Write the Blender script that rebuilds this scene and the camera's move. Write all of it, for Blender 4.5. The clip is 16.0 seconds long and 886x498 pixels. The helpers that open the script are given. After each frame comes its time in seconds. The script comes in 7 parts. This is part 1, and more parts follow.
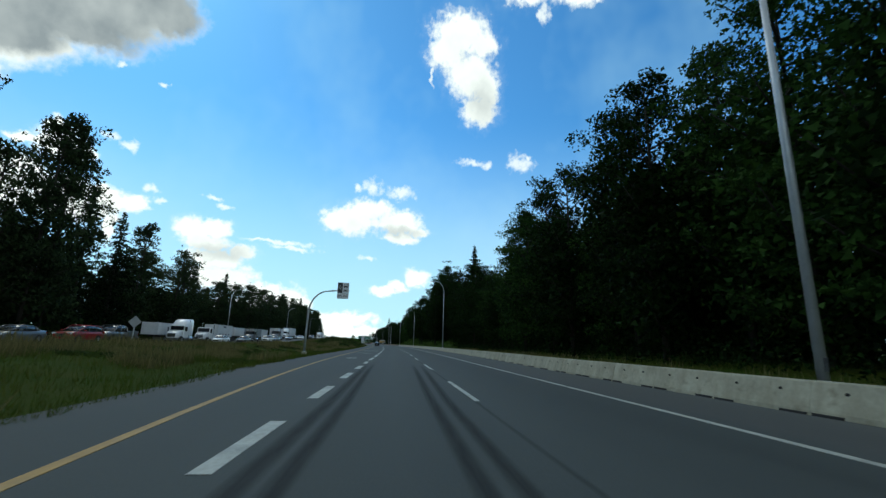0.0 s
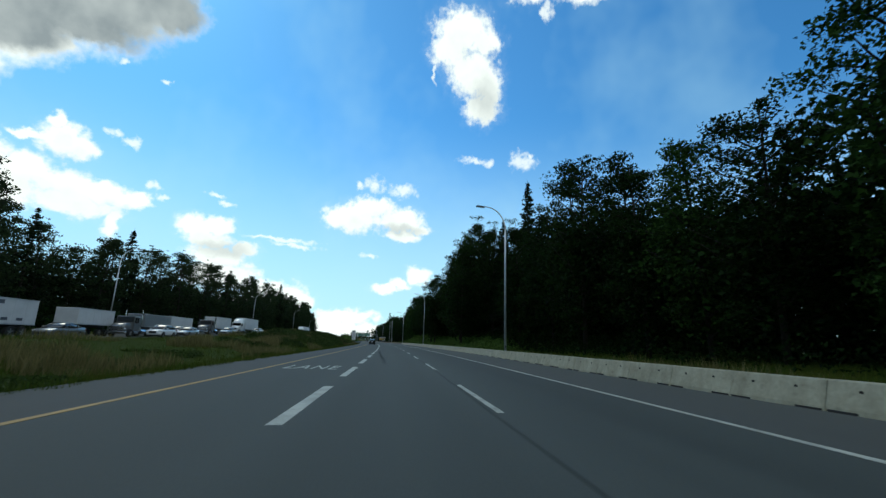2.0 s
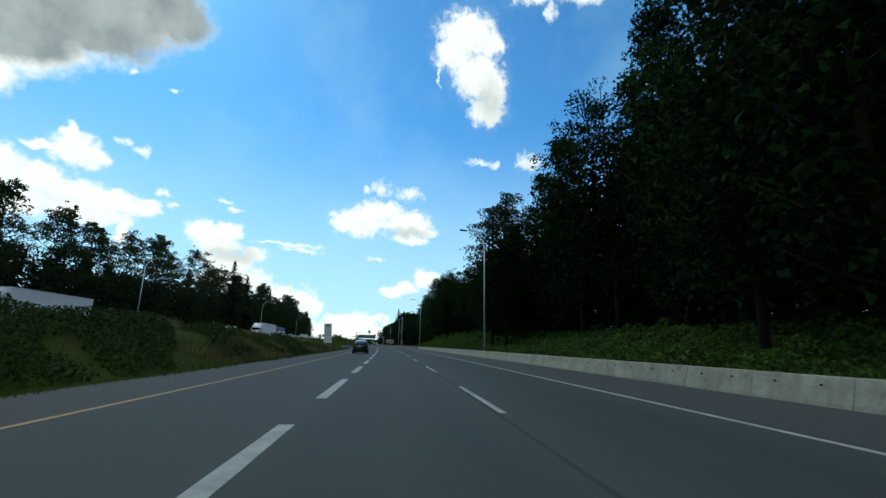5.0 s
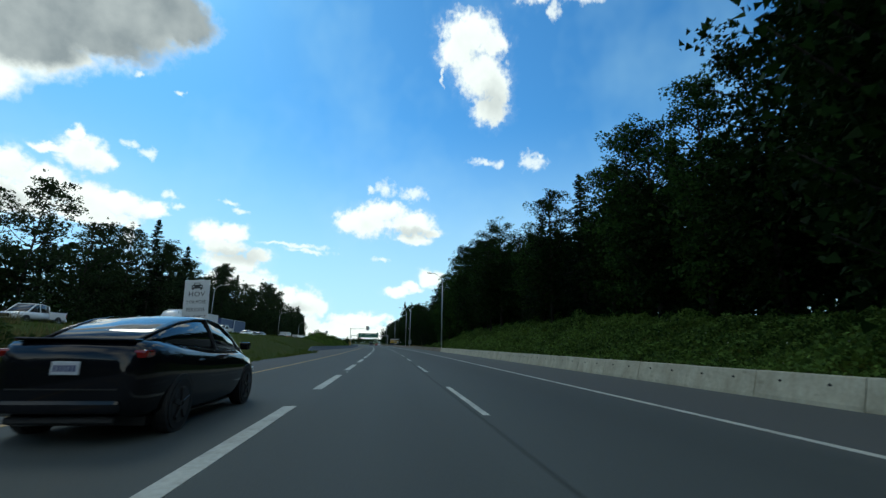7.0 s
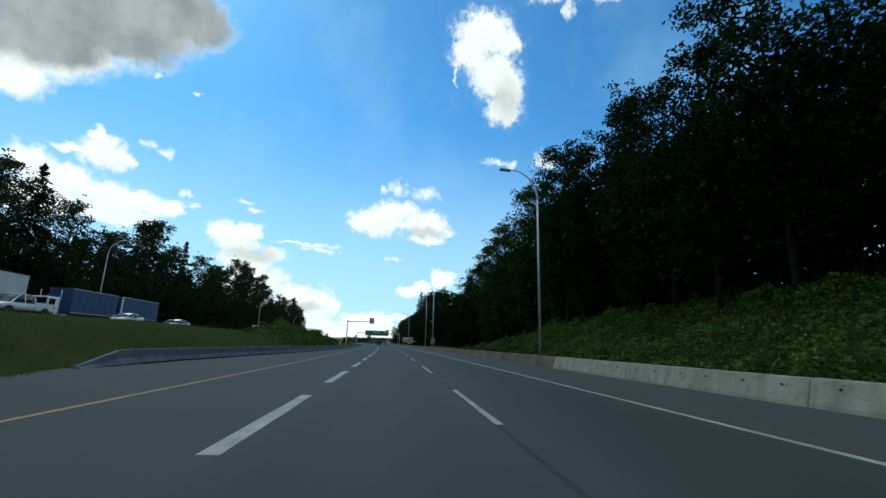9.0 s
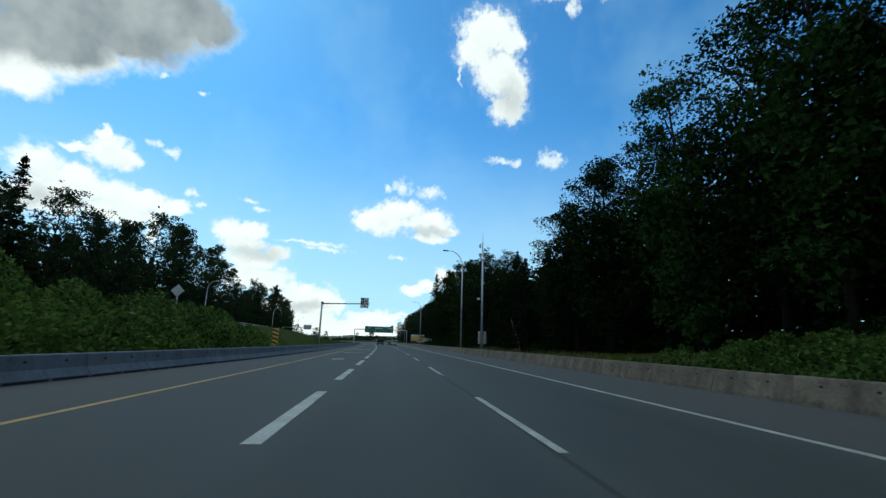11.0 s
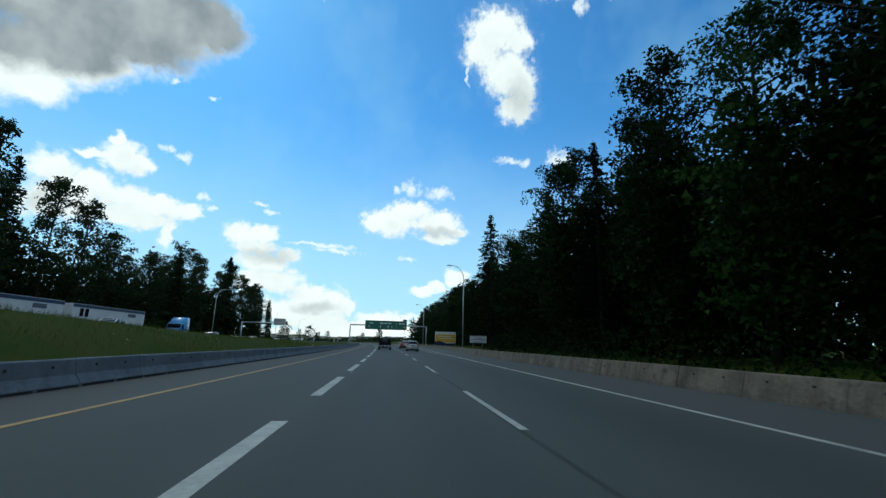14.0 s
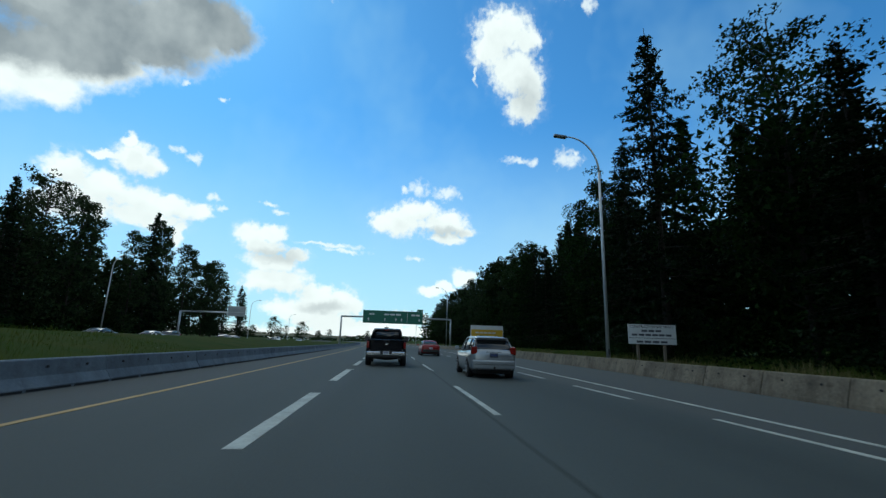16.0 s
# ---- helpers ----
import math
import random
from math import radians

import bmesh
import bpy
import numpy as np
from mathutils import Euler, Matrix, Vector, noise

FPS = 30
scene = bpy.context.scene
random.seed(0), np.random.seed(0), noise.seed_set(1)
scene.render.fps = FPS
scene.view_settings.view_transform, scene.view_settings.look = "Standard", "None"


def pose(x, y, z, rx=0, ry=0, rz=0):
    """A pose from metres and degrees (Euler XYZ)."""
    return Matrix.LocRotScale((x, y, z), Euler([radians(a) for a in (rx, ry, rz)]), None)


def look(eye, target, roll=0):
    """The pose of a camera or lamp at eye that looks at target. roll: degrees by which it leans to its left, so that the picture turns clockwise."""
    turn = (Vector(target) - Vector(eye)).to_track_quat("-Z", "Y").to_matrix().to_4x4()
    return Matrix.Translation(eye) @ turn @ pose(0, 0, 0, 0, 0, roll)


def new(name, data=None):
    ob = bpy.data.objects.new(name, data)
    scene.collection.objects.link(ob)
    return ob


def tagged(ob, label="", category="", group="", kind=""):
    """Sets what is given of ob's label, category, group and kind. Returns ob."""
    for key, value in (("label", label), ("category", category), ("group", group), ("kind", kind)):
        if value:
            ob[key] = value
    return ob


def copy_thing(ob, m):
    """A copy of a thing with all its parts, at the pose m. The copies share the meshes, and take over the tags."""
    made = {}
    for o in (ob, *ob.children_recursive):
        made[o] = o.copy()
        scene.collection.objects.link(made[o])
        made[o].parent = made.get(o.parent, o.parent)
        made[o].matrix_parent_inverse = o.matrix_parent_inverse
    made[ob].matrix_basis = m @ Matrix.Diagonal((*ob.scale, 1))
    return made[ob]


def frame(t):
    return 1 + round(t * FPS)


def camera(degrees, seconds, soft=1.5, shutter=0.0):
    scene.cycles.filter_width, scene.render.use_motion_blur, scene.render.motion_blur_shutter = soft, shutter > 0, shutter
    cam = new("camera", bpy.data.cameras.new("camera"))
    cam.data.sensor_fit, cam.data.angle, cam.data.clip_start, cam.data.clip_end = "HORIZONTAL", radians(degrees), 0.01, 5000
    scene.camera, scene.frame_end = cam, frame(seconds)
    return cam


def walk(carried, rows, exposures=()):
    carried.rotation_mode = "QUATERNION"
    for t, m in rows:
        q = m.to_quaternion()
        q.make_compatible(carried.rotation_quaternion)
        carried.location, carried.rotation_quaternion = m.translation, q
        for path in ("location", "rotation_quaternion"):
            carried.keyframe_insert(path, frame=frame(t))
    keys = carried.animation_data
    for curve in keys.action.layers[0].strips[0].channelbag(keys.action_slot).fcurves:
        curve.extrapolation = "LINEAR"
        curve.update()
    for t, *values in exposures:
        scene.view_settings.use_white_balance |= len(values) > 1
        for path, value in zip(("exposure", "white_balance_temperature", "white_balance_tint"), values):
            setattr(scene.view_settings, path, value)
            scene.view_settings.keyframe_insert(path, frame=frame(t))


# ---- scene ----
# Camera -------------------------------------------------------------------
cam = camera(91.82, 16.0, soft=1.4, shutter=0.06)
PATH = [
    (0.0, pose(0.006, -0.002, 1.22, 102.60, -1.48, -6.31)),
    (0.5, pose(-0.091, 12.801, 1.22, 102.44, -2.30, -6.38)),
    (1.0, pose(-0.047, 25.861, 1.22, 102.46, -2.17, -6.33)),
    (1.5, pose(-0.035, 38.950, 1.22, 102.44, -2.12, -6.25)),
    (2.0, pose(-0.126, 51.751, 1.22, 102.32, -1.74, -6.13)),
    (2.5, pose(-0.288, 64.313, 1.22, 102.46, -1.61, -5.84)),
    (3.0, pose(-0.429, 76.737, 1.22, 102.38, -1.58, -5.61)),
    (3.5, pose(-0.702, 89.122, 1.22, 102.52, -1.30, -5.40)),
    (4.0, pose(-0.965, 101.494, 1.22, 102.61, -1.21, -5.35)),
    (6.5, pose(-2.498, 163.754, 1.22, 102.62, -0.91, -4.36)),
    (7.0, pose(-2.968, 176.348, 1.22, 102.58, -0.88, -4.35)),
    (7.5, pose(-3.516, 188.829, 1.22, 102.69, -0.95, -4.18)),
    (8.0, pose(-4.130, 201.716, 1.22, 102.58, -1.22, -3.83)),
    (8.5, pose(-4.827, 214.388, 1.22, 102.56, -1.45, -3.40)),
    (9.0, pose(-5.608, 226.928, 1.22, 102.56, -1.61, -2.86)),
    (11.5, pose(-10.592, 291.065, 1.22, 102.36, -1.60, -2.10)),
    (12.0, pose(-11.617, 303.275, 1.22, 102.44, -1.45, -1.72)),
    (12.5, pose(-12.658, 315.247, 1.22, 102.40, -1.66, -1.29)),
    (13.0, pose(-13.730, 327.244, 1.22, 102.33, -1.43, -1.31)),
    (13.5, pose(-14.871, 339.354, 1.22, 102.36, -1.41, -1.43)),
    (14.0, pose(-16.056, 351.513, 1.22, 102.45, -1.45, -0.97)),
    (14.5, pose(-17.317, 363.524, 1.22, 102.43, -1.66, -0.70)),
    (15.0, pose(-18.597, 375.571, 1.22, 102.40, -1.63, -0.63)),
    (15.5, pose(-19.918, 387.560, 1.22, 102.46, -1.63, -0.42)),
    (16.0, pose(-21.263, 399.740, 1.22, 102.40, -1.66, 0.04)),
]
walk(cam, PATH, [(0.0, 0.04, 6500, -3), (6.5, 0.0, 6450, -3), (12.0, -0.07, 6250, -3), (16.0, -0.11, 6200, -3)])

# The road's own frame: s metres along it, u metres to its right -----------
BEND_START = 37.5
BEND_RATE = radians(6.7) / 362.5
BEND_RADIUS = 1.0 / BEND_RATE
BEND_END = 900.0


def heading(s):
    return BEND_RATE * (min(max(s, BEND_START), BEND_END) - BEND_START)


def W(s, u, z=0.0):
    """World place of a point of the road's frame."""
    a = heading(s)
    if s <= BEND_START:
        x, y = 0.0, s
    else:
        x, y = -BEND_RADIUS * (1 - math.cos(a)), BEND_START + BEND_RADIUS * math.sin(a)
        if s > BEND_END:
            x -= math.sin(a) * (s - BEND_END)
            y += math.cos(a) * (s - BEND_END)
    return Vector((x + u * math.cos(a), y + u * math.sin(a), z))


def P(s, u, z=0.0, turn=0.0, size=1.0):
    """Pose of a thing at s, u whose own +y runs along the road, turned left by turn degrees."""
    m = Matrix.Translation(W(s, u, z)) @ Matrix.Rotation(heading(s) + radians(turn), 4, "Z")
    return m @ Matrix.Scale(size, 4) if size != 1.0 else m


def lerp_table(table, s):
    xs = [r[0] for r in table]
    ys = [r[1] for r in table]
    return float(np.interp(s, xs, ys))


def smooth(a, b, x):
    t = min(max((x - a) / (b - a), 0.0), 1.0)
    return t * t * (3 - 2 * t)


# World, sun and sky --------------------------------------------------------
SUN_AZ, SUN_EL = -36.0, 46.0      # degrees, to the right of +y, above the horizon
world = bpy.data.worlds.new("sky")
scene.world = world
world.use_nodes = True
wt = world.node_tree
wt.nodes.clear()


def wmath(op, a, b=None, c=None, clamp=False):
    n = wt.nodes.new("ShaderNodeMath")
    n.operation = op
    n.use_clamp = clamp
    for i, v in enumerate((a, b, c)):
        if v is None:
            continue
        if isinstance(v, (int, float)):
            n.inputs[i].default_value = v
        else:
            wt.links.new(v, n.inputs[i])
    return n.outputs[0]


def wvec(op, a, b):
    n = wt.nodes.new("ShaderNodeVectorMath")
    n.operation = op
    for i, v in enumerate((a, b)):
        if v is None:
            continue
        if isinstance(v, tuple):
            n.inputs[i].default_value = v
        else:
            wt.links.new(v, n.inputs[i])
    return n


coord = wt.nodes.new("ShaderNodeTexCoord").outputs["Generated"]
split = wt.nodes.new("ShaderNodeSeparateXYZ")
wt.links.new(coord, split.inputs[0])
az = wmath("MULTIPLY", wmath("ARCTAN2", split.outputs[0], split.outputs[1]), 57.29578)
el = wmath("MULTIPLY", wmath("ARCSINE", split.outputs[2]), 57.29578)
flat = wt.nodes.new("ShaderNodeCombineXYZ")
wt.links.new(az, flat.inputs[0])
wt.links.new(el, flat.inputs[1])


def wnoise(vector, scale, detail, rough, offset=(0, 0, 0)):
    moved = wvec("ADD", vector, offset).outputs[0]
    n = wt.nodes.new("ShaderNodeTexNoise")
    n.inputs["Scale"].default_value = scale
    n.inputs["Detail"].default_value = detail
    n.inputs["Roughness"].default_value = rough
    wt.links.new(moved, n.inputs["Vector"])
    return n


# billowing edges: the sky's coordinates are pushed about by noise at two sizes
big = wnoise(flat.outputs[0], 0.16, 3.0, 0.55)
fine = wnoise(flat.outputs[0], 0.62, 5.0, 0.52, (31, 7, 3))
push1 = wvec("MULTIPLY", wvec("SUBTRACT", big.outputs["Color"], (0.5, 0.5, 0.5)).outputs[0], (1.5, 1.2, 0)).outputs[0]
push2 = wvec("MULTIPLY", wvec("SUBTRACT", fine.outputs["Color"], (0.5, 0.5, 0.5)).outputs[0], (2.2, 2.0, 0)).outputs[0]
warped = wvec("ADD", wvec("ADD", flat.outputs[0], push1).outputs[0], push2).outputs[0]


def cloud_field(blobs, seen=None):
    """Smallest relative distance to a cloud's puffs: under 1 is inside."""
    field = None
    for cx, cy, rx, ry in blobs:
        d = wvec("MULTIPLY", wvec("SUBTRACT", seen or warped, (cx, cy, 0)).outputs[0], (1 / rx, 1 / ry, 0)).outputs[0]
        n = wvec("LENGTH", d, None).outputs["Value"]
        field = n if field is None else wmath("SMOOTH_MIN", field, n, 0.25)
    return field


# puffs of each cloud: azimuth, elevation and half sizes in degrees
HIGH_LEFT = [(-44.4, 30.9, 11.05, 4.18), (-35.3, 34.5, 5.22, 3.59), (-39.3, 29.8, 6.18, 2.01), (-31.5, 34.6, 4.2, 2.86), (-46.2, 23.5, 2.9, 2.1), (-47.6, 24.4, 3.82, 2.43), (-41.6, 26.5, 1.77, 1.12), (-39.6, 27.3, 1.28, 0.77), (-52.2, 24.4, 6.3, 4.07), (-45.3, 26.8, 5.87, 2.64), (-42.3, 27.4, 4.36, 1.83), (-37.0, 32.7, 6.43, 3.54)]
LEFT_BANK = [(-37.8, 18.6, 2.29, 1.68), (-38.9, 20.1, 0.71, 1.1), (-40.4, 18.4, 2.05, 0.46), (-36.3, 18.4, 1.18, 1.07), (-43.5, 16.0, 2.07, 1.69), (-40.7, 15.0, 2.59, 1.77), (-37.4, 14.4, 3.21, 1.71), (-33.9, 14.3, 2.95, 1.37), (-31.1, 14.4, 1.4, 0.89), (-42.1, 12.9, 3.82, 2.08), (-36.1, 12.6, 3.85, 1.25), (-32.7, 11.5, 0.73, 1.74)]
LOW_LEFT = [(-24.9, 12.2, 2.01, 1.42), (-22.6, 12.9, 1.92, 1.16), (-23.7, 11.1, 2.77, 1.25), (-19.5, 10.4, 1.79, 0.79), (-22.2, 9.3, 3.48, 1.26), (-20.6, 7.3, 3.25, 1.67), (-16.6, 5.3, 2.9, 1.7), (-13.4, 4.8, 2.39, 1.43), (-23.2, 7.1, 2.66, 1.34), (-13.6, 4.5, 2.67, 2.1), (-16.3, 3.5, 4.37, 2.32), (-11.5, 4.2, 1.0, 1.42)]
MIDDLE = [(-6.3, 15.8, 4.13, 1.91), (-0.2, 15.7, 3.47, 1.83), (-4.2, 17.4, 3.13, 1.49), (-8.4, 15.4, 2.27, 1.37), (-0.1, 13.7, 2.67, 0.86), (2.7, 14.7, 1.45, 0.81)]
TALL = [(7.8, 39.2, 4.44, 2.53), (11.1, 38.0, 2.55, 1.56), (5.7, 37.2, 2.95, 2.11), (9.4, 34.6, 3.72, 2.99), (11.9, 33.1, 2.01, 2.13), (10.8, 30.6, 2.69, 2.21)]
HIGH_RIGHT = [(18.9, 43.6, 5.01, 1.71), (26.4, 42.1, 4.45, 1.53), (22.7, 44.6, 9.04, 2.18)]
SMALL = [(-4.3, 20.3, 1.35, 0.89), (-0.1, 19.8, 1.82, 0.74), (-6.1, 20.0, 0.61, 0.42), (16.4, 23.9, 1.76, 1.01), (17.6, 24.6, 0.55, 0.4), (9.9, 24.1, 1.72, 0.41), (11.9, 23.6, 0.68, 0.62), (20.6, 40.5, 0.58, 1.12), (-4.3, 10.9, 0.98, 0.32), (3.8, 34.4, 0.24, 1.2), (-34.2, 20.8, 0.7, 0.38), (-32.5, 20.3, 0.77, 0.51), (-29.9, 16.2, 0.52, 0.54), (-28.9, 15.0, 0.52, 0.32), (-15.3, 12.1, 4.06, 0.31), (-17.8, 12.1, 1.95, 0.25), (-13.8, 11.5, 2.55, 0.31), (-23.6, 16.4, 1.09, 0.29), (-22.2, 15.7, 0.92, 0.29), (-34.4, 28.1, 0.38, 0.35), (-30.2, 27.4, 0.37, 0.25), (20.4, 40.8, 0.54, 0.88), (-22.5, 41.6, 4.42, 0.87), (-11.4, 43.5, 2.03, 0.92)]
HORIZON = [(-1.8, 6.7, 1.95, 0.75), (0.1, 7.4, 1.5, 0.67), (2.7, 8.7, 1.66, 1.2), (-6.4, 3.0, 4.36, 0.87), (-10.6, 1.8, 7.77, 0.99), (-14.8, 2.3, 4.13, 1.37), (-19.0, 3.8, 4.01, 1.33), (-13.3, 1.0, 9.67, 0.83), (-4.1, 1.3, 8.71, 0.73), (-27.6, 0.4, 8.23, 1.18)]
GREY = [(-37.8, 32.7, 6.86, 3.2), (-46.4, 27.9, 7.91, 2.64), (-42.9, 32.2, 13.82, 4.03), (-34.0, 35.5, 5.87, 3.63), (-50.1, 27.3, 6.74, 3.37), (-38.6, 30.0, 6.79, 2.04), (-45.4, 27.6, 6.74, 2.54), (-31.1, 34.7, 4.4, 2.87)]
SOFT = [(-21.8, 10.2, 3.32, 0.97), (-43.2, 12.6, 1.64, 1.26), (-15.6, 4.1, 2.92, 0.7), (-0.1, 14.5, 3.35, 0.7), (11.2, 31.5, 2.35, 2.55)]
WHITE = LEFT_BANK + LOW_LEFT + MIDDLE + TALL + HIGH_RIGHT + HORIZON
frill = wnoise(flat.outputs[0], 1.3, 4.0, 0.55, (5, 19, 2))
field = wmath("ADD", cloud_field(WHITE), wmath("MULTIPLY", wmath("SUBTRACT", frill.outputs["Fac"], 0.5), 0.9))
cover = wt.nodes.new("ShaderNodeMapRange")
cover.interpolation_type = "SMOOTHSTEP"
cover.inputs["From Min"].default_value, cover.inputs["From Max"].default_value = 1.26, 0.60
wt.links.new(field, cover.inputs["Value"])
heavy = wt.nodes.new("ShaderNodeMapRange")          # the large grey cloud has softer rims
heavy.interpolation_type = "SMOOTHSTEP"
heavy.inputs["From Min"].default_value, heavy.inputs["From Max"].default_value = 1.22, 0.62
wt.links.new(wmath("ADD", cloud_field(HIGH_LEFT), wmath("MULTIPLY", wmath("SUBTRACT", frill.outputs["Fac"], 0.5), 0.35)), heavy.inputs["Value"])
wisp = wt.nodes.new("ShaderNodeMapRange")
wisp.interpolation_type = "SMOOTHSTEP"
wisp.inputs["From Min"].default_value, wisp.inputs["From Max"].default_value = 1.6, 0.9
wt.links.new(field, wisp.inputs["Value"])
thin = wmath("MULTIPLY", wisp.outputs[0], wmath("MULTIPLY", wmath("SUBTRACT", big.outputs["Fac"], 0.40), 2.2, clamp=True))
# small torn wisps
torn = wt.nodes.new("ShaderNodeMapRange")
torn.interpolation_type = "SMOOTHSTEP"
torn.inputs["From Min"].default_value, torn.inputs["From Max"].default_value = 1.45, 0.15
torn.inputs["To Max"].default_value = 0.78
wt.links.new(wmath("ADD", cloud_field(SMALL), wmath("MULTIPLY", wmath("SUBTRACT", frill.outputs["Fac"], 0.5), 2.2)), torn.inputs["Value"])
# towards the light: deep inside there means the near side lies in the cloud's own shade
lightward = wvec("ADD", warped, (-0.9, 1.5, 0)).outputs[0]
inner = wt.nodes.new("ShaderNodeMapRange")
inner.interpolation_type = "SMOOTHSTEP"
inner.inputs["From Min"].default_value, inner.inputs["From Max"].default_value = 1.15, 0.45
wt.links.new(cloud_field(LOW_LEFT + MIDDLE + TALL + LEFT_BANK, lightward), inner.inputs["Value"])
shade = cloud_field(GREY)
soft_shade = wt.nodes.new("ShaderNodeMapRange")
soft_shade.interpolation_type = "SMOOTHSTEP"
soft_shade.inputs["From Min"].default_value, soft_shade.inputs["From Max"].default_value = 1.7, 0.2
soft_shade.inputs["To Max"].default_value = 0.45
wt.links.new(cloud_field(SOFT), soft_shade.inputs["Value"])
grey = wt.nodes.new("ShaderNodeMapRange")
grey.interpolation_type = "SMOOTHSTEP"
grey.inputs["From Min"].default_value, grey.inputs["From Max"].default_value = 1.18, 0.62
wt.links.new(shade, grey.inputs["Value"])
# thin veil of haze streaks, and scattered cloud over the rest of the dome
veil = wnoise(flat.outputs[0], 0.045, 4.0, 0.6, (11, 3, 0))
dome = wnoise(coord, 2.6, 6.0, 0.6, (4, 2, 1))
ring = wt.nodes.new("ShaderNodeMapRange")       # only behind and above, where the dome is not described puff by puff
ring.inputs["From Min"].default_value, ring.inputs["From Max"].default_value = 74.0, 88.0
wt.links.new(wvec("LENGTH", wvec("MULTIPLY", flat.outputs[0], (1, 1.35, 0)).outputs[0], None).outputs["Value"], ring.inputs["Value"])
dome_cover = wmath("MULTIPLY", wmath("MULTIPLY", wmath("SUBTRACT", dome.outputs["Fac"], 0.43), 7.0, clamp=True), ring.outputs[0])
total = wmath("MAXIMUM", wmath("MAXIMUM", wmath("MAXIMUM", wmath("MAXIMUM", cover.outputs[0], heavy.outputs[0]), torn.outputs[0]), wmath("MULTIPLY", thin, 0.22)), wmath("MULTIPLY", dome_cover, 0.9))

sky = wt.nodes.new("ShaderNodeTexSky")
sky.sky_type = "NISHITA"
sky.sun_disc = False
sky.sun_elevation = radians(SUN_EL)
sky.sun_rotation = radians(SUN_AZ)
sky.air_density, sky.dust_density, sky.ozone_density = 1.0, 0.25, 3.0
skyval = wt.nodes.new("ShaderNodeMix")
skyval.data_type, skyval.blend_type = "RGBA", "MULTIPLY"
skyval.inputs["Factor"].default_value = 1.0
wt.links.new(sky.outputs[0], skyval.inputs[6])
skyval.inputs[7].default_value = (0.058, 0.122, 0.162, 1)
# clouds: bright rims, grey hearts
cloud_tone = wt.nodes.new("ShaderNodeMix")
cloud_tone.data_type = "RGBA"
cloud_tone.inputs[6].default_value = (1.10, 1.11, 1.12, 1)
cloud_tone.inputs[7].default_value = (0.31, 0.345, 0.385, 1)
billow = wmath("MULTIPLY", wmath("SUBTRACT", wnoise(flat.outputs[0], 0.42, 5.0, 0.6, (2, 9, 5)).outputs["Fac"], 0.42), 1.1, clamp=True)
grey_mod = wmath("ADD", wmath("MULTIPLY", grey.outputs[0], wmath("ADD", wmath("MULTIPLY", big.outputs["Fac"], 0.75), 0.50)), wmath("ADD", wmath("MULTIPLY", billow, 0.26), wmath("MAXIMUM", soft_shade.outputs[0], wmath("MULTIPLY", inner.outputs[0], 0.10))), clamp=True)
wt.links.new(grey_mod, cloud_tone.inputs[0])
veil_fac = wmath("MULTIPLY", wmath("SUBTRACT", veil.outputs["Fac"], 0.46), 0.9, clamp=True)
hazed = wt.nodes.new("ShaderNodeMix")
hazed.data_type = "RGBA"
hazed.inputs[7].default_value = (0.55, 0.84, 1.0, 1)
wt.links.new(veil_fac, hazed.inputs[0])
wt.links.new(skyval.outputs[2], hazed.inputs[6])
low = wt.nodes.new("ShaderNodeMapRange")       # pale haze towards the horizon
low.interpolation_type = "SMOOTHSTEP"
low.inputs["From Min"].default_value, low.inputs["From Max"].default_value = 30.0, 0.0
low.inputs["To Max"].default_value = 0.8
wt.links.new(el, low.inputs["Value"])
pale = wt.nodes.new("ShaderNodeMix")
pale.data_type = "RGBA"
pale.inputs[7].default_value = (0.62, 0.84, 0.97, 1)
wt.links.new(low.outputs[0], pale.inputs[0])
wt.links.new(hazed.outputs[2], pale.inputs[6])
final = wt.nodes.new("ShaderNodeMix")
final.data_type = "RGBA"
wt.links.new(total, final.inputs[0])
wt.links.new(pale.outputs[2], final.inputs[6])
wt.links.new(cloud_tone.outputs[2], final.inputs[7])
bg = wt.nodes.new("ShaderNodeBackground")
bg.inputs["Strength"].default_value = 1.0
wt.links.new(final.outputs[2], bg.inputs["Color"])
wout = wt.nodes.new("ShaderNodeOutputWorld")
wt.links.new(bg.outputs[0], wout.inputs["Surface"])
world.cycles.sampling_method = "MANUAL"
world.cycles.sample_map_resolution = 512

sun_data = bpy.data.lights.new("sun", "SUN")
sun_data.energy, sun_data.angle, sun_data.color = 0.6, radians(16), (1.0, 0.93, 0.82)
sun = new("sun", sun_data)
sun_from = Vector((math.sin(radians(SUN_AZ)) * math.cos(radians(SUN_EL)), math.cos(radians(SUN_AZ)) * math.cos(radians(SUN_EL)), math.sin(radians(SUN_EL))))
sun.matrix_world = look(sun_from * 100, (0, 0, 0))


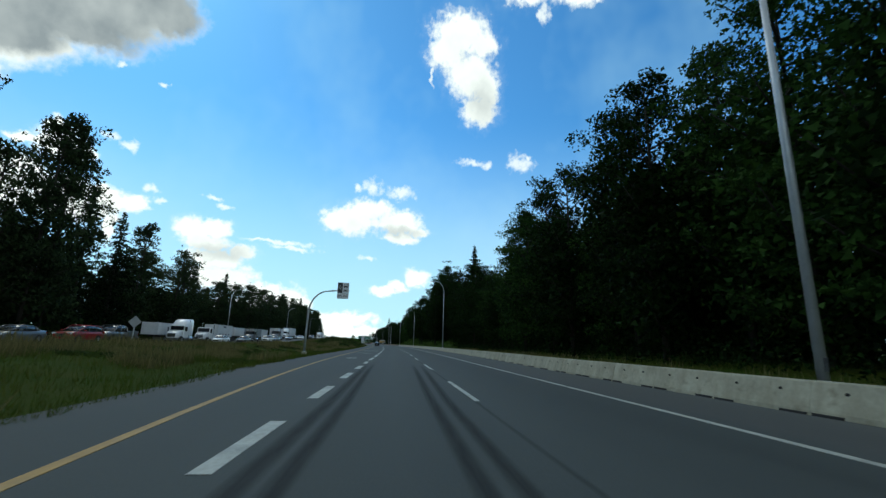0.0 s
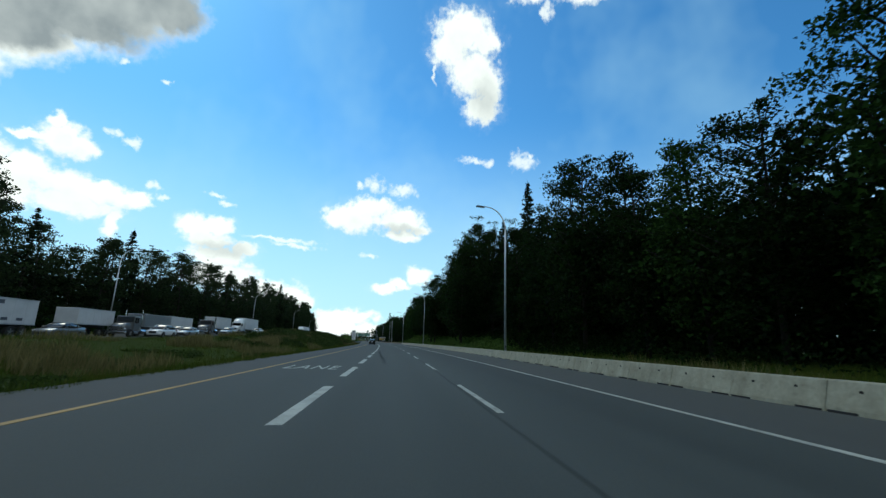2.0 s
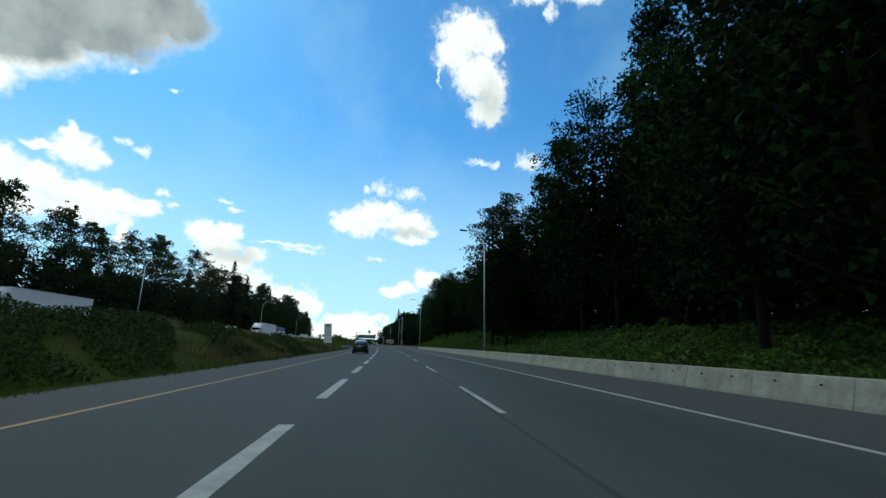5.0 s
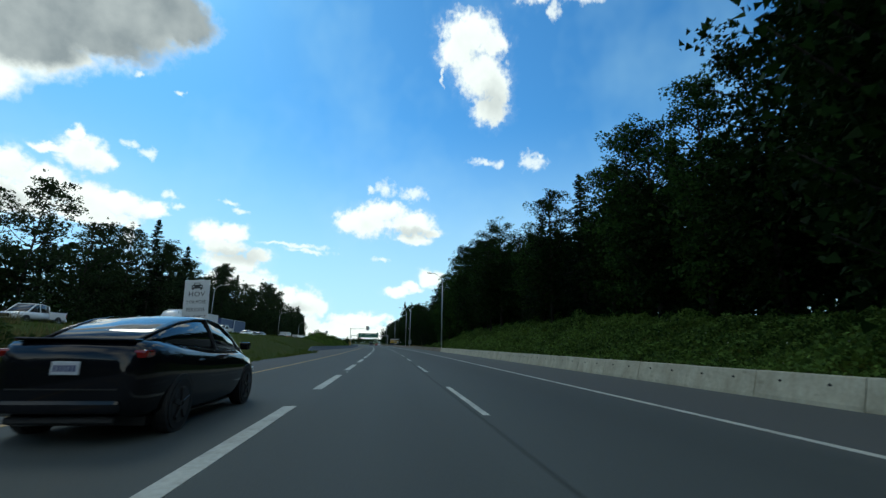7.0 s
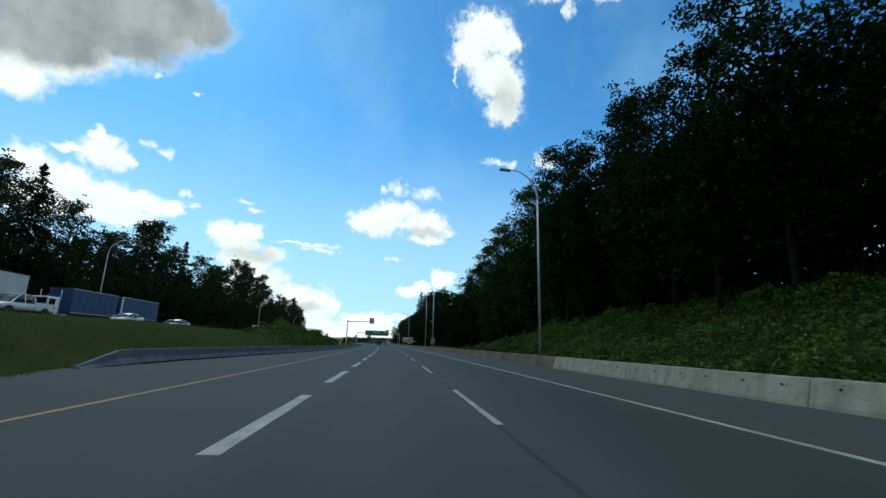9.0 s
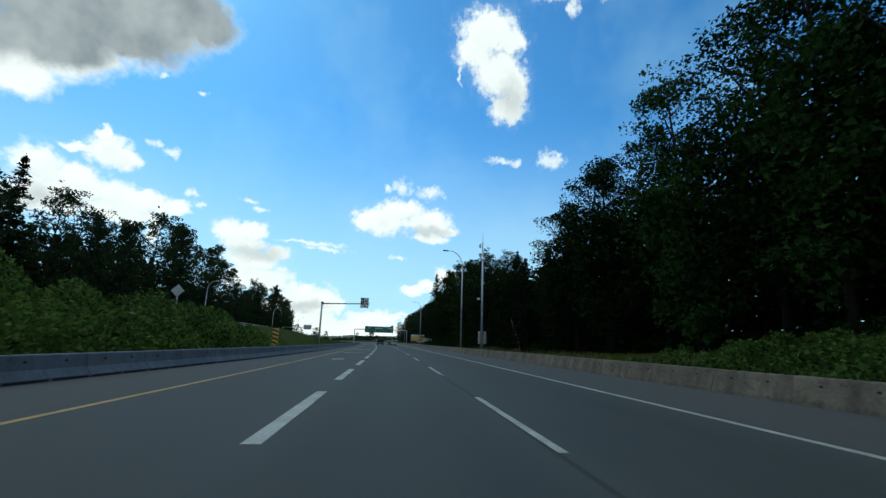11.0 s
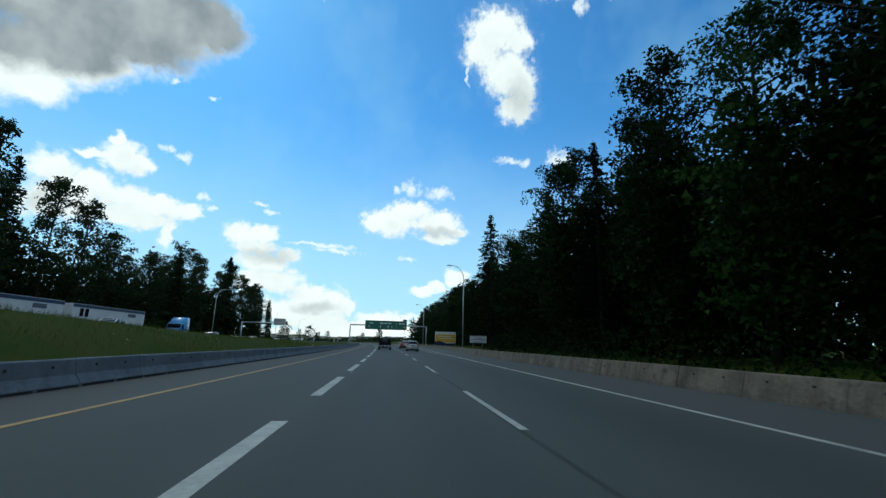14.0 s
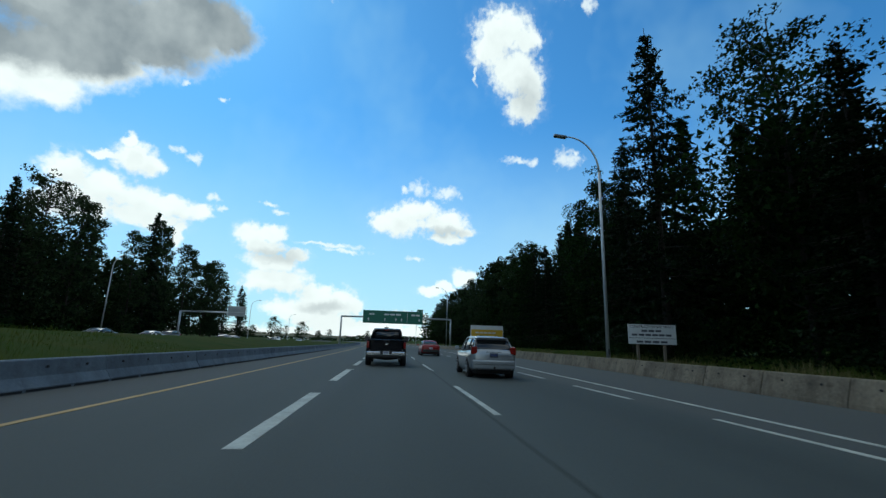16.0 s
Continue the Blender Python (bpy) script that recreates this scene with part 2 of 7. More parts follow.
# Materials -------------------------------------------------------------------
def material(name, base, rough=0.6, metal=0.0, var=0.25, scale=3.0, fine_scale=40.0, bump=0.0, spec=0.5, second=None, coords="Object", coat=0.0, per="", stretch=None):
    """A surface with stains at one size and grain at another."""
    m = bpy.data.materials.new(name)
    m.use_nodes = True
    t = m.node_tree
    b = t.nodes["Principled BSDF"]
    b.inputs["Roughness"].default_value = rough
    b.inputs["Metallic"].default_value = metal
    b.inputs["Specular IOR Level"].default_value = spec
    b.inputs["Coat Weight"].default_value = coat
    b.inputs["Coat Roughness"].default_value = 0.06
    tc = t.nodes.new("ShaderNodeTexCoord").outputs[coords]
    if stretch:
        mp = t.nodes.new("ShaderNodeMapping")
        mp.inputs["Scale"].default_value = stretch
        t.links.new(tc, mp.inputs["Vector"])
        tc = mp.outputs[0]
    n1 = t.nodes.new("ShaderNodeTexNoise")
    n1.inputs["Scale"].default_value, n1.inputs["Detail"].default_value = scale, 5
    n2 = t.nodes.new("ShaderNodeTexNoise")
    n2.inputs["Scale"].default_value, n2.inputs["Detail"].default_value = fine_scale, 3
    t.links.new(tc, n1.inputs["Vector"])
    t.links.new(tc, n2.inputs["Vector"])
    r = t.nodes.new("ShaderNodeValToRGB")
    lo = second or tuple(c * (1 - var) for c in base)
    hi = base if second else tuple(min(c * (1 + var), 1) for c in base)
    r.color_ramp.elements[0].position, r.color_ramp.elements[1].position = 0.3, 0.7
    r.color_ramp.elements[0].color, r.color_ramp.elements[1].color = (*lo, 1), (*hi, 1)
    mix = t.nodes.new("ShaderNodeMath")
    mix.operation = "MULTIPLY_ADD"
    mix.inputs[1].default_value = 0.35
    t.links.new(n2.outputs["Fac"], mix.inputs[0])
    sc = t.nodes.new("ShaderNodeMath")
    sc.operation = "MULTIPLY"
    sc.inputs[1].default_value = 0.65
    t.links.new(n1.outputs["Fac"], sc.inputs[0])
    t.links.new(sc.outputs[0], mix.inputs[2])
    fac = mix.outputs[0]
    if per:
        src = t.nodes.new("ShaderNodeNewGeometry").outputs["Random Per Island"] if per == "island" else t.nodes.new("ShaderNodeObjectInfo").outputs["Random"]
        a = t.nodes.new("ShaderNodeMath")
        a.operation = "MULTIPLY_ADD"
        a.inputs[1].default_value = 0.4
        t.links.new(src, a.inputs[0])
        s2 = t.nodes.new("ShaderNodeMath")
        s2.operation = "ADD"
        s2.inputs[1].default_value = -0.2
        t.links.new(fac, s2.inputs[0])
        t.links.new(s2.outputs[0], a.inputs[2])
        fac = a.outputs[0]
    t.links.new(fac, r.inputs["Fac"])
    t.links.new(r.outputs["Color"], b.inputs["Base Color"])
    if bump:
        bp = t.nodes.new("ShaderNodeBump")
        bp.inputs["Strength"].default_value = bump
        bp.inputs["Distance"].default_value = 0.02
        t.links.new(n2.outputs["Fac"], bp.inputs["Height"])
        t.links.new(bp.outputs[0], b.inputs["Normal"])
    return m


def leaf_material(name, base, second, through_light=0.25):
    m = material(name, base, rough=0.75, second=second, scale=0.25, fine_scale=3.0, per="island", spec=0.05)
    t = m.node_tree
    b = t.nodes["Principled BSDF"]
    out = t.nodes["Material Output"]
    tr = t.nodes.new("ShaderNodeBsdfTranslucent")
    src = b.inputs["Base Color"].links[0].from_socket
    t.links.new(src, tr.inputs["Color"])
    mx = t.nodes.new("ShaderNodeMixShader")
    mx.inputs[0].default_value = through_light
    t.links.new(b.outputs[0], mx.inputs[1])
    t.links.new(tr.outputs[0], mx.inputs[2])
    t.links.new(mx.outputs[0], out.inputs["Surface"])
    return m


def lamp_glass(name, base, rough=0.15):
    return material(name, base, rough=rough, var=0.15, scale=20, spec=0.6, coat=0.6)


M_ASPHALT = material("asphalt", (0.066, 0.066, 0.062), rough=0.86, var=0.16, scale=0.35, fine_scale=60, bump=0.5, spec=0.35, coords="Generated")


def lane_asphalt():
    """Asphalt with its wear laid out along the lanes: u across and s along, in metres, as UV."""
    m = bpy.data.materials.new("lane_asphalt")
    m.use_nodes = True
    t = m.node_tree
    b = t.nodes["Principled BSDF"]
    b.inputs["Specular IOR Level"].default_value = 0.3
    uv = t.nodes.new("ShaderNodeUVMap").outputs[0]

    def tex(scale, detail, stretch):
        mp = t.nodes.new("ShaderNodeMapping")
        mp.inputs["Scale"].default_value = stretch
        t.links.new(uv, mp.inputs["Vector"])
        n = t.nodes.new("ShaderNodeTexNoise")
        n.inputs["Scale"].default_value, n.inputs["Detail"].default_value = scale, detail
        t.links.new(mp.outputs[0], n.inputs["Vector"])
        return n.outputs["Fac"]

    def calc(op, a, c):
        n = t.nodes.new("ShaderNodeMath")
        n.operation = op
        for i, v in enumerate((a, c)):
            if isinstance(v, (int, float)):
                n.inputs[i].default_value = v
            else:
                t.links.new(v, n.inputs[i])
        return n.outputs[0]

    sep = t.nodes.new("ShaderNodeSeparateXYZ")
    t.links.new(uv, sep.inputs[0])
    wobble = calc("MULTIPLY", calc("SUBTRACT", tex(0.05, 2, (1, 1, 1)), 0.5), 1.1)
    across = calc("DIVIDE", calc("ADD", calc("ADD", sep.outputs[0], wobble), 14.0), 32.0)
    bands = t.nodes.new("ShaderNodeValToRGB")
    t.links.new(across, bands.inputs[0])
    stops = ((-12.0, 0.0520), (-5.6, 0.0530), (-5.0, 0.0540), (-4.3, 0.0538), (-2.6, 0.0563), (-1.8, 0.0622), (-1.0, 0.0546), (0.0, 0.0622), (0.9, 0.0571), (1.9, 0.0655), (3.0, 0.0580), (4.4, 0.0504), (5.5, 0.0571), (6.3, 0.0722), (9.5, 0.0773))
    els = bands.color_ramp.elements
    for i, (u_, v_) in enumerate(stops):
        e = els[i] if i < 2 else els.new((u_ + 14.0) / 32.0)
        e.position = (u_ + 14.0) / 32.0
        e.color = (v_ * 0.82, v_ * 0.96, v_ * 0.885, 1) if -5.2 < u_ < 6.0 else (v_ * 0.91, v_ * 0.955, v_ * 0.88, 1)
    patch = tex(0.09, 4, (1.0, 0.22, 1))
    grain = tex(38.0, 3, (1, 0.6, 1))
    streak = tex(1.4, 4, (1.0, 0.035, 1))
    k = calc("ADD", calc("ADD", calc("MULTIPLY", patch, 0.5), calc("MULTIPLY", grain, 0.35)), calc("ADD", calc("MULTIPLY", streak, 0.55), 0.30))
    mul = t.nodes.new("ShaderNodeVectorMath")
    mul.operation = "SCALE"
    t.links.new(bands.outputs[0], mul.inputs[0])
    t.links.new(k, mul.inputs["Scale"])
    t.links.new(mul.outputs[0], b.inputs["Base Color"])
    t.links.new(calc("ADD", 0.72, calc("MULTIPLY", streak, 0.25)), b.inputs["Roughness"])
    bp = t.nodes.new("ShaderNodeBump")
    bp.inputs["Strength"].default_value, bp.inputs["Distance"].default_value = 0.35, 0.01
    t.links.new(grain, bp.inputs["Height"])
    t.links.new(bp.outputs[0], b.inputs["Normal"])
    return m


M_LANES = lane_asphalt()


def rubbed(name, dark, fade):
    """Rubber rubbed into the asphalt: densest along its middle, broken up by streaks, thinning at both ends if fade."""
    m = material(name, (0.016, 0.017, 0.017), rough=0.9, var=0.35, scale=0.8, fine_scale=50, spec=0.12)
    t = m.node_tree
    uv = t.nodes.new("ShaderNodeUVMap").outputs[0]
    sep = t.nodes.new("ShaderNodeSeparateXYZ")
    t.links.new(uv, sep.inputs[0])

    def calc(op, a, c, clamp=False):
        n = t.nodes.new("ShaderNodeMath")
        n.operation, n.use_clamp = op, clamp
        for i, v in enumerate((a, c)):
            if isinstance(v, (int, float)):
                n.inputs[i].default_value = v
            else:
                t.links.new(v, n.inputs[i])
        return n.outputs[0]

    def bell(x, gain):
        return calc("MULTIPLY", calc("MULTIPLY", x, calc("SUBTRACT", 1.0, x)), gain, True)

    mp = t.nodes.new("ShaderNodeMapping")
    mp.inputs["Scale"].default_value = (5.0, 30.0, 1.0)
    t.links.new(uv, mp.inputs["Vector"])
    streak = t.nodes.new("ShaderNodeTexNoise")
    streak.inputs["Scale"].default_value, streak.inputs["Detail"].default_value = 1.0, 4.0
    t.links.new(mp.outputs[0], streak.inputs["Vector"])
    dense = calc("MULTIPLY", calc("POWER", bell(sep.outputs[0], 4.0), 1.3), calc("ADD", calc("MULTIPLY", streak.outputs["Fac"], 0.9), 0.25))
    if fade:
        dense = calc("MULTIPLY", dense, bell(sep.outputs[1], 5.0))
    dense = calc("MULTIPLY", dense, dark, True)
    clear = t.nodes.new("ShaderNodeBsdfTransparent")
    mx = t.nodes.new("ShaderNodeMixShader")
    t.links.new(dense, mx.inputs[0])
    t.links.new(clear.outputs[0], mx.inputs[1])
    t.links.new(t.nodes["Principled BSDF"].outputs[0], mx.inputs[2])
    t.links.new(mx.outputs[0], t.nodes["Material Output"].inputs["Surface"])
    return m


M_TRACK, M_SEAM = rubbed("tyre_rubber_marks", 0.55, True), rubbed("seam_tar", 0.30, False)
M_PAINT = material("white_road_paint", (0.46, 0.47, 0.41), rough=0.7, var=0.2, scale=1.5, fine_scale=14, second=(0.20, 0.21, 0.18))
M_YELLOW = material("yellow_road_paint", (0.37, 0.215, 0.038), rough=0.7, second=(0.21, 0.135, 0.04), scale=2.0, fine_scale=20)
M_CONC = material("barrier_concrete", (0.40, 0.385, 0.29), rough=0.88, second=(0.23, 0.22, 0.16), scale=1.3, fine_scale=10, bump=0.3, spec=0.25)
M_CONC_OLD = material("old_barrier_concrete", (0.225, 0.188, 0.135), rough=0.9, second=(0.075, 0.064, 0.047), scale=0.9, fine_scale=12, bump=0.4, spec=0.2)
# bluish: sky light on the barrier's shaded face is put into the colour
M_CONC_PALE = material("median_barrier_concrete", (0.175, 0.21, 0.24), rough=0.88, second=(0.085, 0.105, 0.125), scale=0.9, fine_scale=14, bump=0.3, spec=0.25)


def weather(m, stain, gain):
    """Gives each barrier length stains of its own and runs of dirt down its faces."""
    t = m.node_tree
    b = t.nodes["Principled BSDF"]
    tc = t.nodes.new("ShaderNodeTexCoord").outputs["Object"]
    spread = t.nodes.new("ShaderNodeVectorMath")
    spread.operation = "SCALE"
    spread.inputs[0].default_value = (53.0, 31.0, 17.0)
    t.links.new(t.nodes.new("ShaderNodeObjectInfo").outputs["Random"], spread.inputs["Scale"])
    moved = t.nodes.new("ShaderNodeVectorMath")
    t.links.new(tc, moved.inputs[0])
    t.links.new(spread.outputs[0], moved.inputs[1])
    for n in list(t.nodes):
        if n.type == "TEX_NOISE":
            t.links.new(moved.outputs[0], n.inputs["Vector"])
    base = b.inputs["Base Color"].links[0].from_socket
    for scale, size, lo, hi in (((1.0, 2.2, 0.7), 1.3, 0.45, 0.85), ((1.0, 1.0, 1.4), 2.8, 0.58, 0.74)):
        mp = t.nodes.new("ShaderNodeMapping")
        mp.inputs["Scale"].default_value = scale
        t.links.new(moved.outputs[0], mp.inputs["Vector"])
        ns = t.nodes.new("ShaderNodeTexNoise")
        ns.inputs["Scale"].default_value, ns.inputs["Detail"].default_value = size, 6
        t.links.new(mp.outputs[0], ns.inputs["Vector"])
        mr = t.nodes.new("ShaderNodeMapRange")
        mr.inputs["From Min"].default_value, mr.inputs["From Max"].default_value, mr.inputs["To Max"].default_value = lo, hi, gain
        t.links.new(ns.outputs["Fac"], mr.inputs["Value"])
        mx = t.nodes.new("ShaderNodeMix")
        mx.data_type = "RGBA"
        mx.inputs[7].default_value = (*stain, 1)
        t.links.new(mr.outputs[0], mx.inputs[0])
        t.links.new(base, mx.inputs[6])
        base = mx.outputs[2]
    t.links.new(base, b.inputs["Base Color"])


weather(M_CONC, (0.15, 0.135, 0.09), 0.6)
weather(M_CONC_OLD, (0.045, 0.036, 0.026), 0.75)
weather(M_CONC_PALE, (0.07, 0.08, 0.09), 0.6)
M_RECESS_SHADE = material("recess_shade", (0.02, 0.02, 0.02), rough=0.9, scale=5)
M_GRASS = material("dry_grass_soil", (0.015, 0.040, 0.003), rough=0.95, second=(0.046, 0.048, 0.009), scale=0.4, fine_scale=9.0, spec=0.03, bump=0.6)
M_BLADE = leaf_material("grass_blade", (0.044, 0.086, 0.009), (0.082, 0.090, 0.017), 0.25)
# near-black blades among greener ones: shaded and lit foliage put into colour
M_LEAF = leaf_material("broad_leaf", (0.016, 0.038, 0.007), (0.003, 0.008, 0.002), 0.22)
M_WEED = leaf_material("weed_leaf", (0.055, 0.088, 0.022), (0.012, 0.024, 0.007), 0.25)
# brighter copy of the broad leaf: light on some crowns put into colour
M_LEAF_LIT = leaf_material("lit_leaf", (0.040, 0.085, 0.016), (0.008, 0.020, 0.005), 0.28)
# paler, greyer leaf: glare haze over the far trees put into the colour
M_LEAF_FAR = leaf_material("hazed_leaf", (0.035, 0.056, 0.021), (0.009, 0.017, 0.007), 0.25)
M_STRAW = leaf_material("dry_straw", (0.20, 0.17, 0.075), (0.09, 0.085, 0.03), 0.25)
M_FLOWER = material("pale_petals", (0.40, 0.42, 0.34), rough=0.8, var=0.2, scale=6)
M_LEAF_B = leaf_material("bush_leaf", (0.115, 0.190, 0.038), (0.020, 0.040, 0.010), 0.28)
# fir needles; also gives the deep undergrowth its painted-in shade
M_NEEDLE_AND_SHADE = leaf_material("needle_and_wood_shade", (0.009, 0.021, 0.006), (0.002, 0.005, 0.002), 0.10)
M_BARK = material("bark", (0.040, 0.034, 0.027), rough=0.95, second=(0.018, 0.016, 0.013), scale=2.0, fine_scale=18, bump=0.8, spec=0.2, stretch=(1, 1, 0.25))
M_STEEL = material("galvanised_steel", (0.42, 0.44, 0.45), rough=0.5, metal=0.55, var=0.18, scale=2.0, fine_scale=30)
M_STEEL_DK = material("dark_steel", (0.12, 0.13, 0.14), rough=0.5, metal=0.6, var=0.2, scale=3)
M_SIGN_WHITE = material("sign_white", (0.62, 0.64, 0.65), rough=0.45, var=0.08, scale=3, spec=0.5)
M_SIGN_BLACK = material("sign_black", (0.02, 0.021, 0.024), rough=0.45, var=0.15, scale=3)
M_SIGN_GREEN = material("sign_green", (0.005, 0.115, 0.075), rough=0.45, var=0.12, scale=2)
M_SIGN_YELLOW = material("sign_yellow", (0.62, 0.38, 0.03), rough=0.45, var=0.12, scale=2)
M_SIGN_BACK = material("sign_back", (0.36, 0.38, 0.39), rough=0.5, metal=0.5, var=0.15, scale=2)
M_WOOD = material("post_wood", (0.16, 0.13, 0.10), rough=0.85, var=0.3, scale=4, fine_scale=40, stretch=(1, 1, 0.15))
M_BLACKCAR = material("black_car_paint", (0.006, 0.0065, 0.009), rough=0.07, var=0.2, scale=6, spec=0.4)
M_SILVER = material("silver_car_paint", (0.31, 0.335, 0.355), rough=0.30, metal=0.55, var=0.06, scale=5, coat=0.8)
M_REDCAR = material("red_car_paint", (0.24, 0.006, 0.006), rough=0.35, var=0.12, scale=5, spec=0.3, coat=0.4)
M_WHITECAR = material("white_car_paint", (0.70, 0.71, 0.71), rough=0.35, var=0.06, scale=5, coat=0.7)
M_BLUECAR = material("dark_blue_paint", (0.015, 0.03, 0.075), rough=0.35, var=0.12, scale=5, coat=0.6)
M_CYANCAB = material("bright_blue_paint", (0.04, 0.25, 0.55), rough=0.35, var=0.1, scale=5, coat=0.6)
M_GREYCAR = material("grey_car_paint", (0.10, 0.105, 0.11), rough=0.35, metal=0.3, var=0.1, scale=5, coat=0.7)
M_TRAILER = material("trailer_white", (0.52, 0.53, 0.54), rough=0.5, var=0.1, scale=1.2, fine_scale=20)
M_TRAILER_BLUE = material("trailer_blue", (0.02, 0.045, 0.13), rough=0.5, var=0.15, scale=1.2)
M_ORANGE = material("orange_panel", (0.55, 0.10, 0.02), rough=0.5, var=0.1, scale=1.5)
M_GLASS = material("tinted_glass", (0.010, 0.012, 0.014), rough=0.05, var=0.2, scale=4, spec=0.5, coat=0.5)
M_RUBBER = material("tyre_rubber", (0.012, 0.012, 0.012), rough=0.8, var=0.3, scale=8)
M_RIM = material("alloy_rim", (0.30, 0.31, 0.32), rough=0.35, metal=0.8, var=0.15, scale=10)
M_RIM_DK = material("dark_rim", (0.035, 0.036, 0.038), rough=0.4, metal=0.6, var=0.2, scale=10)
M_PLASTIC = material("black_plastic", (0.014, 0.014, 0.015), rough=0.55, var=0.25, scale=10)
M_CHROME = material("chrome", (0.55, 0.56, 0.58), rough=0.22, metal=1.0, var=0.08, scale=8)
M_TAIL = lamp_glass("tail_lamp_red", (0.20, 0.006, 0.005))
M_HEAD = lamp_glass("head_lamp_clear", (0.65, 0.67, 0.70), 0.1)
M_PLATE = material("number_plate", (0.55, 0.58, 0.62), rough=0.4, var=0.1, scale=12)
M_BAR = material("grey_lettering", (0.06, 0.07, 0.09), rough=0.5, var=0.1, scale=12)
M_CAR_BARS = material("blue_lettering", (0.03, 0.05, 0.16), rough=0.5, var=0.1, scale=12)


# Mesh helpers -----------------------------------------------------------------
def mesh_from(name, verts, faces, mats=(), smooth_faces=False):
    me = bpy.data.meshes.new(name)
    me.from_pydata([tuple(v) for v in verts], [], faces)
    for m in mats:
        me.materials.append(m)
    if smooth_faces:
        me.polygons.foreach_set("use_smooth", [True] * len(me.polygons))
    me.update()
    return me


def bm_mesh(name, bm, mat, smooth_faces=False):
    me = bpy.data.meshes.new(name)
    bmesh.ops.recalc_face_normals(bm, faces=bm.faces)
    bm.to_mesh(me)
    bm.free()
    me.materials.append(mat)
    if smooth_faces:
        me.polygons.foreach_set("use_smooth", [True] * len(me.polygons))
    return me


def part(name, bm, mat, parent, label="", at=None, smooth_faces=False):
    """Links a bmesh, or a ready mesh, as one object under a thing or a part."""
    me = bm if isinstance(bm, bpy.types.Mesh) else bm_mesh(name, bm, mat, smooth_faces)
    ob = new(name, me)
    ob.parent = parent
    if at is not None:
        ob.matrix_basis = at
    if label:
        ob["label"] = label
    return ob


def thing(name, m, label, category, group="", kind=""):
    ob = new(name)
    ob.empty_display_size = 0.3
    ob.matrix_basis = m
    return tagged(ob, label, category, group, kind)


def box(x0, x1, y0, y1, z0, z1, bevel=0.0, bm=None, segs=1):
    own = bmesh.new()
    bmesh.ops.create_cube(own, size=1.0, matrix=Matrix.Translation(((x0 + x1) / 2, (y0 + y1) / 2, (z0 + z1) / 2)) @ Matrix.Diagonal((x1 - x0, y1 - y0, z1 - z0, 1)))
    if bevel:
        bmesh.ops.bevel(own, geom=own.edges[:], offset=bevel, segments=segs, affect="EDGES", profile=0.6)
    if bm is None:
        return own
    tmp = bpy.data.meshes.new("tmp")
    own.to_mesh(tmp)
    own.free()
    bm.from_mesh(tmp)
    bpy.data.meshes.remove(tmp)
    return bm


def tube(points, radii, sides=10, bm=None):
    """A round bar along points, with its own radius at each."""
    bm = bm or bmesh.new()
    rings = []
    pts = [Vector(p) for p in points]
    side = None
    for i, p in enumerate(pts):
        d = (pts[min(i + 1, len(pts) - 1)] - pts[max(i - 1, 0)]).normalized()
        if side is None:
            side = d.orthogonal().normalized()
        side = (side - d * side.dot(d)).normalized()
        up = d.cross(side)
        r = radii[i] if isinstance(radii, (list, tuple)) else radii
        rings.append([bm.verts.new(p + (side * math.cos(a) + up * math.sin(a)) * r) for a in (2 * math.pi * k / sides for k in range(sides))])
    for a, b in zip(rings, rings[1:]):
        for k in range(sides):
            bm.faces.new((a[k], a[(k + 1) % sides], b[(k + 1) % sides], b[k]))
    bm.faces.new(rings[0])
    bm.faces.new(rings[-1])
    return bm


def disc_x(x0, x1, r, cy, cz, sides=20, bevel=0.0):
    """A drum lying along x."""
    bm = bmesh.new()
    bmesh.ops.create_cone(bm, cap_ends=True, segments=sides, radius1=r, radius2=r, depth=abs(x1 - x0), matrix=Matrix.Translation(((x0 + x1) / 2, cy, cz)) @ Matrix.Rotation(math.pi / 2, 4, "Y"))
    if bevel:
        bmesh.ops.bevel(bm, geom=[e for e in bm.edges if len(e.link_faces) == 2 and any(len(f.verts) > 4 for f in e.link_faces)], offset=bevel, segments=2, affect="EDGES")
    return bm


def text_mesh(words, size, mat, name="lettering", depth=0.004, align="CENTER", spacing=1.0):
    cu = bpy.data.curves.new(name, "FONT")
    cu.body, cu.size, cu.extrude, cu.align_x, cu.align_y = words, size, depth, align, "CENTER"
    cu.space_character = spacing
    cu.resolution_u = 3
    tmp = bpy.data.objects.new("tmp", cu)
    scene.collection.objects.link(tmp)
    me = bpy.data.meshes.new_from_object(tmp.evaluated_get(bpy.context.evaluated_depsgraph_get()))
    me.name = name
    bpy.data.objects.remove(tmp)
    bpy.data.curves.remove(cu)
    me.materials.clear()
    me.materials.append(mat)
    return me


UPRIGHT = Matrix.Rotation(math.pi / 2, 4, "X")      # lays lettering upright, read by one who looks along +y


# Ground ---------------------------------------------------------------------
RIGHT_EDGE = [(-400, 5.6), (0, 5.62), (35, 5.66), (60, 5.75), (100, 5.9), (180, 6.0), (230, 5.95), (330, 5.92), (350, 6.0), (375, 6.25), (405, 6.75), (425, 7.5), (470, 9.2), (560, 11.5), (1500, 11.5)]
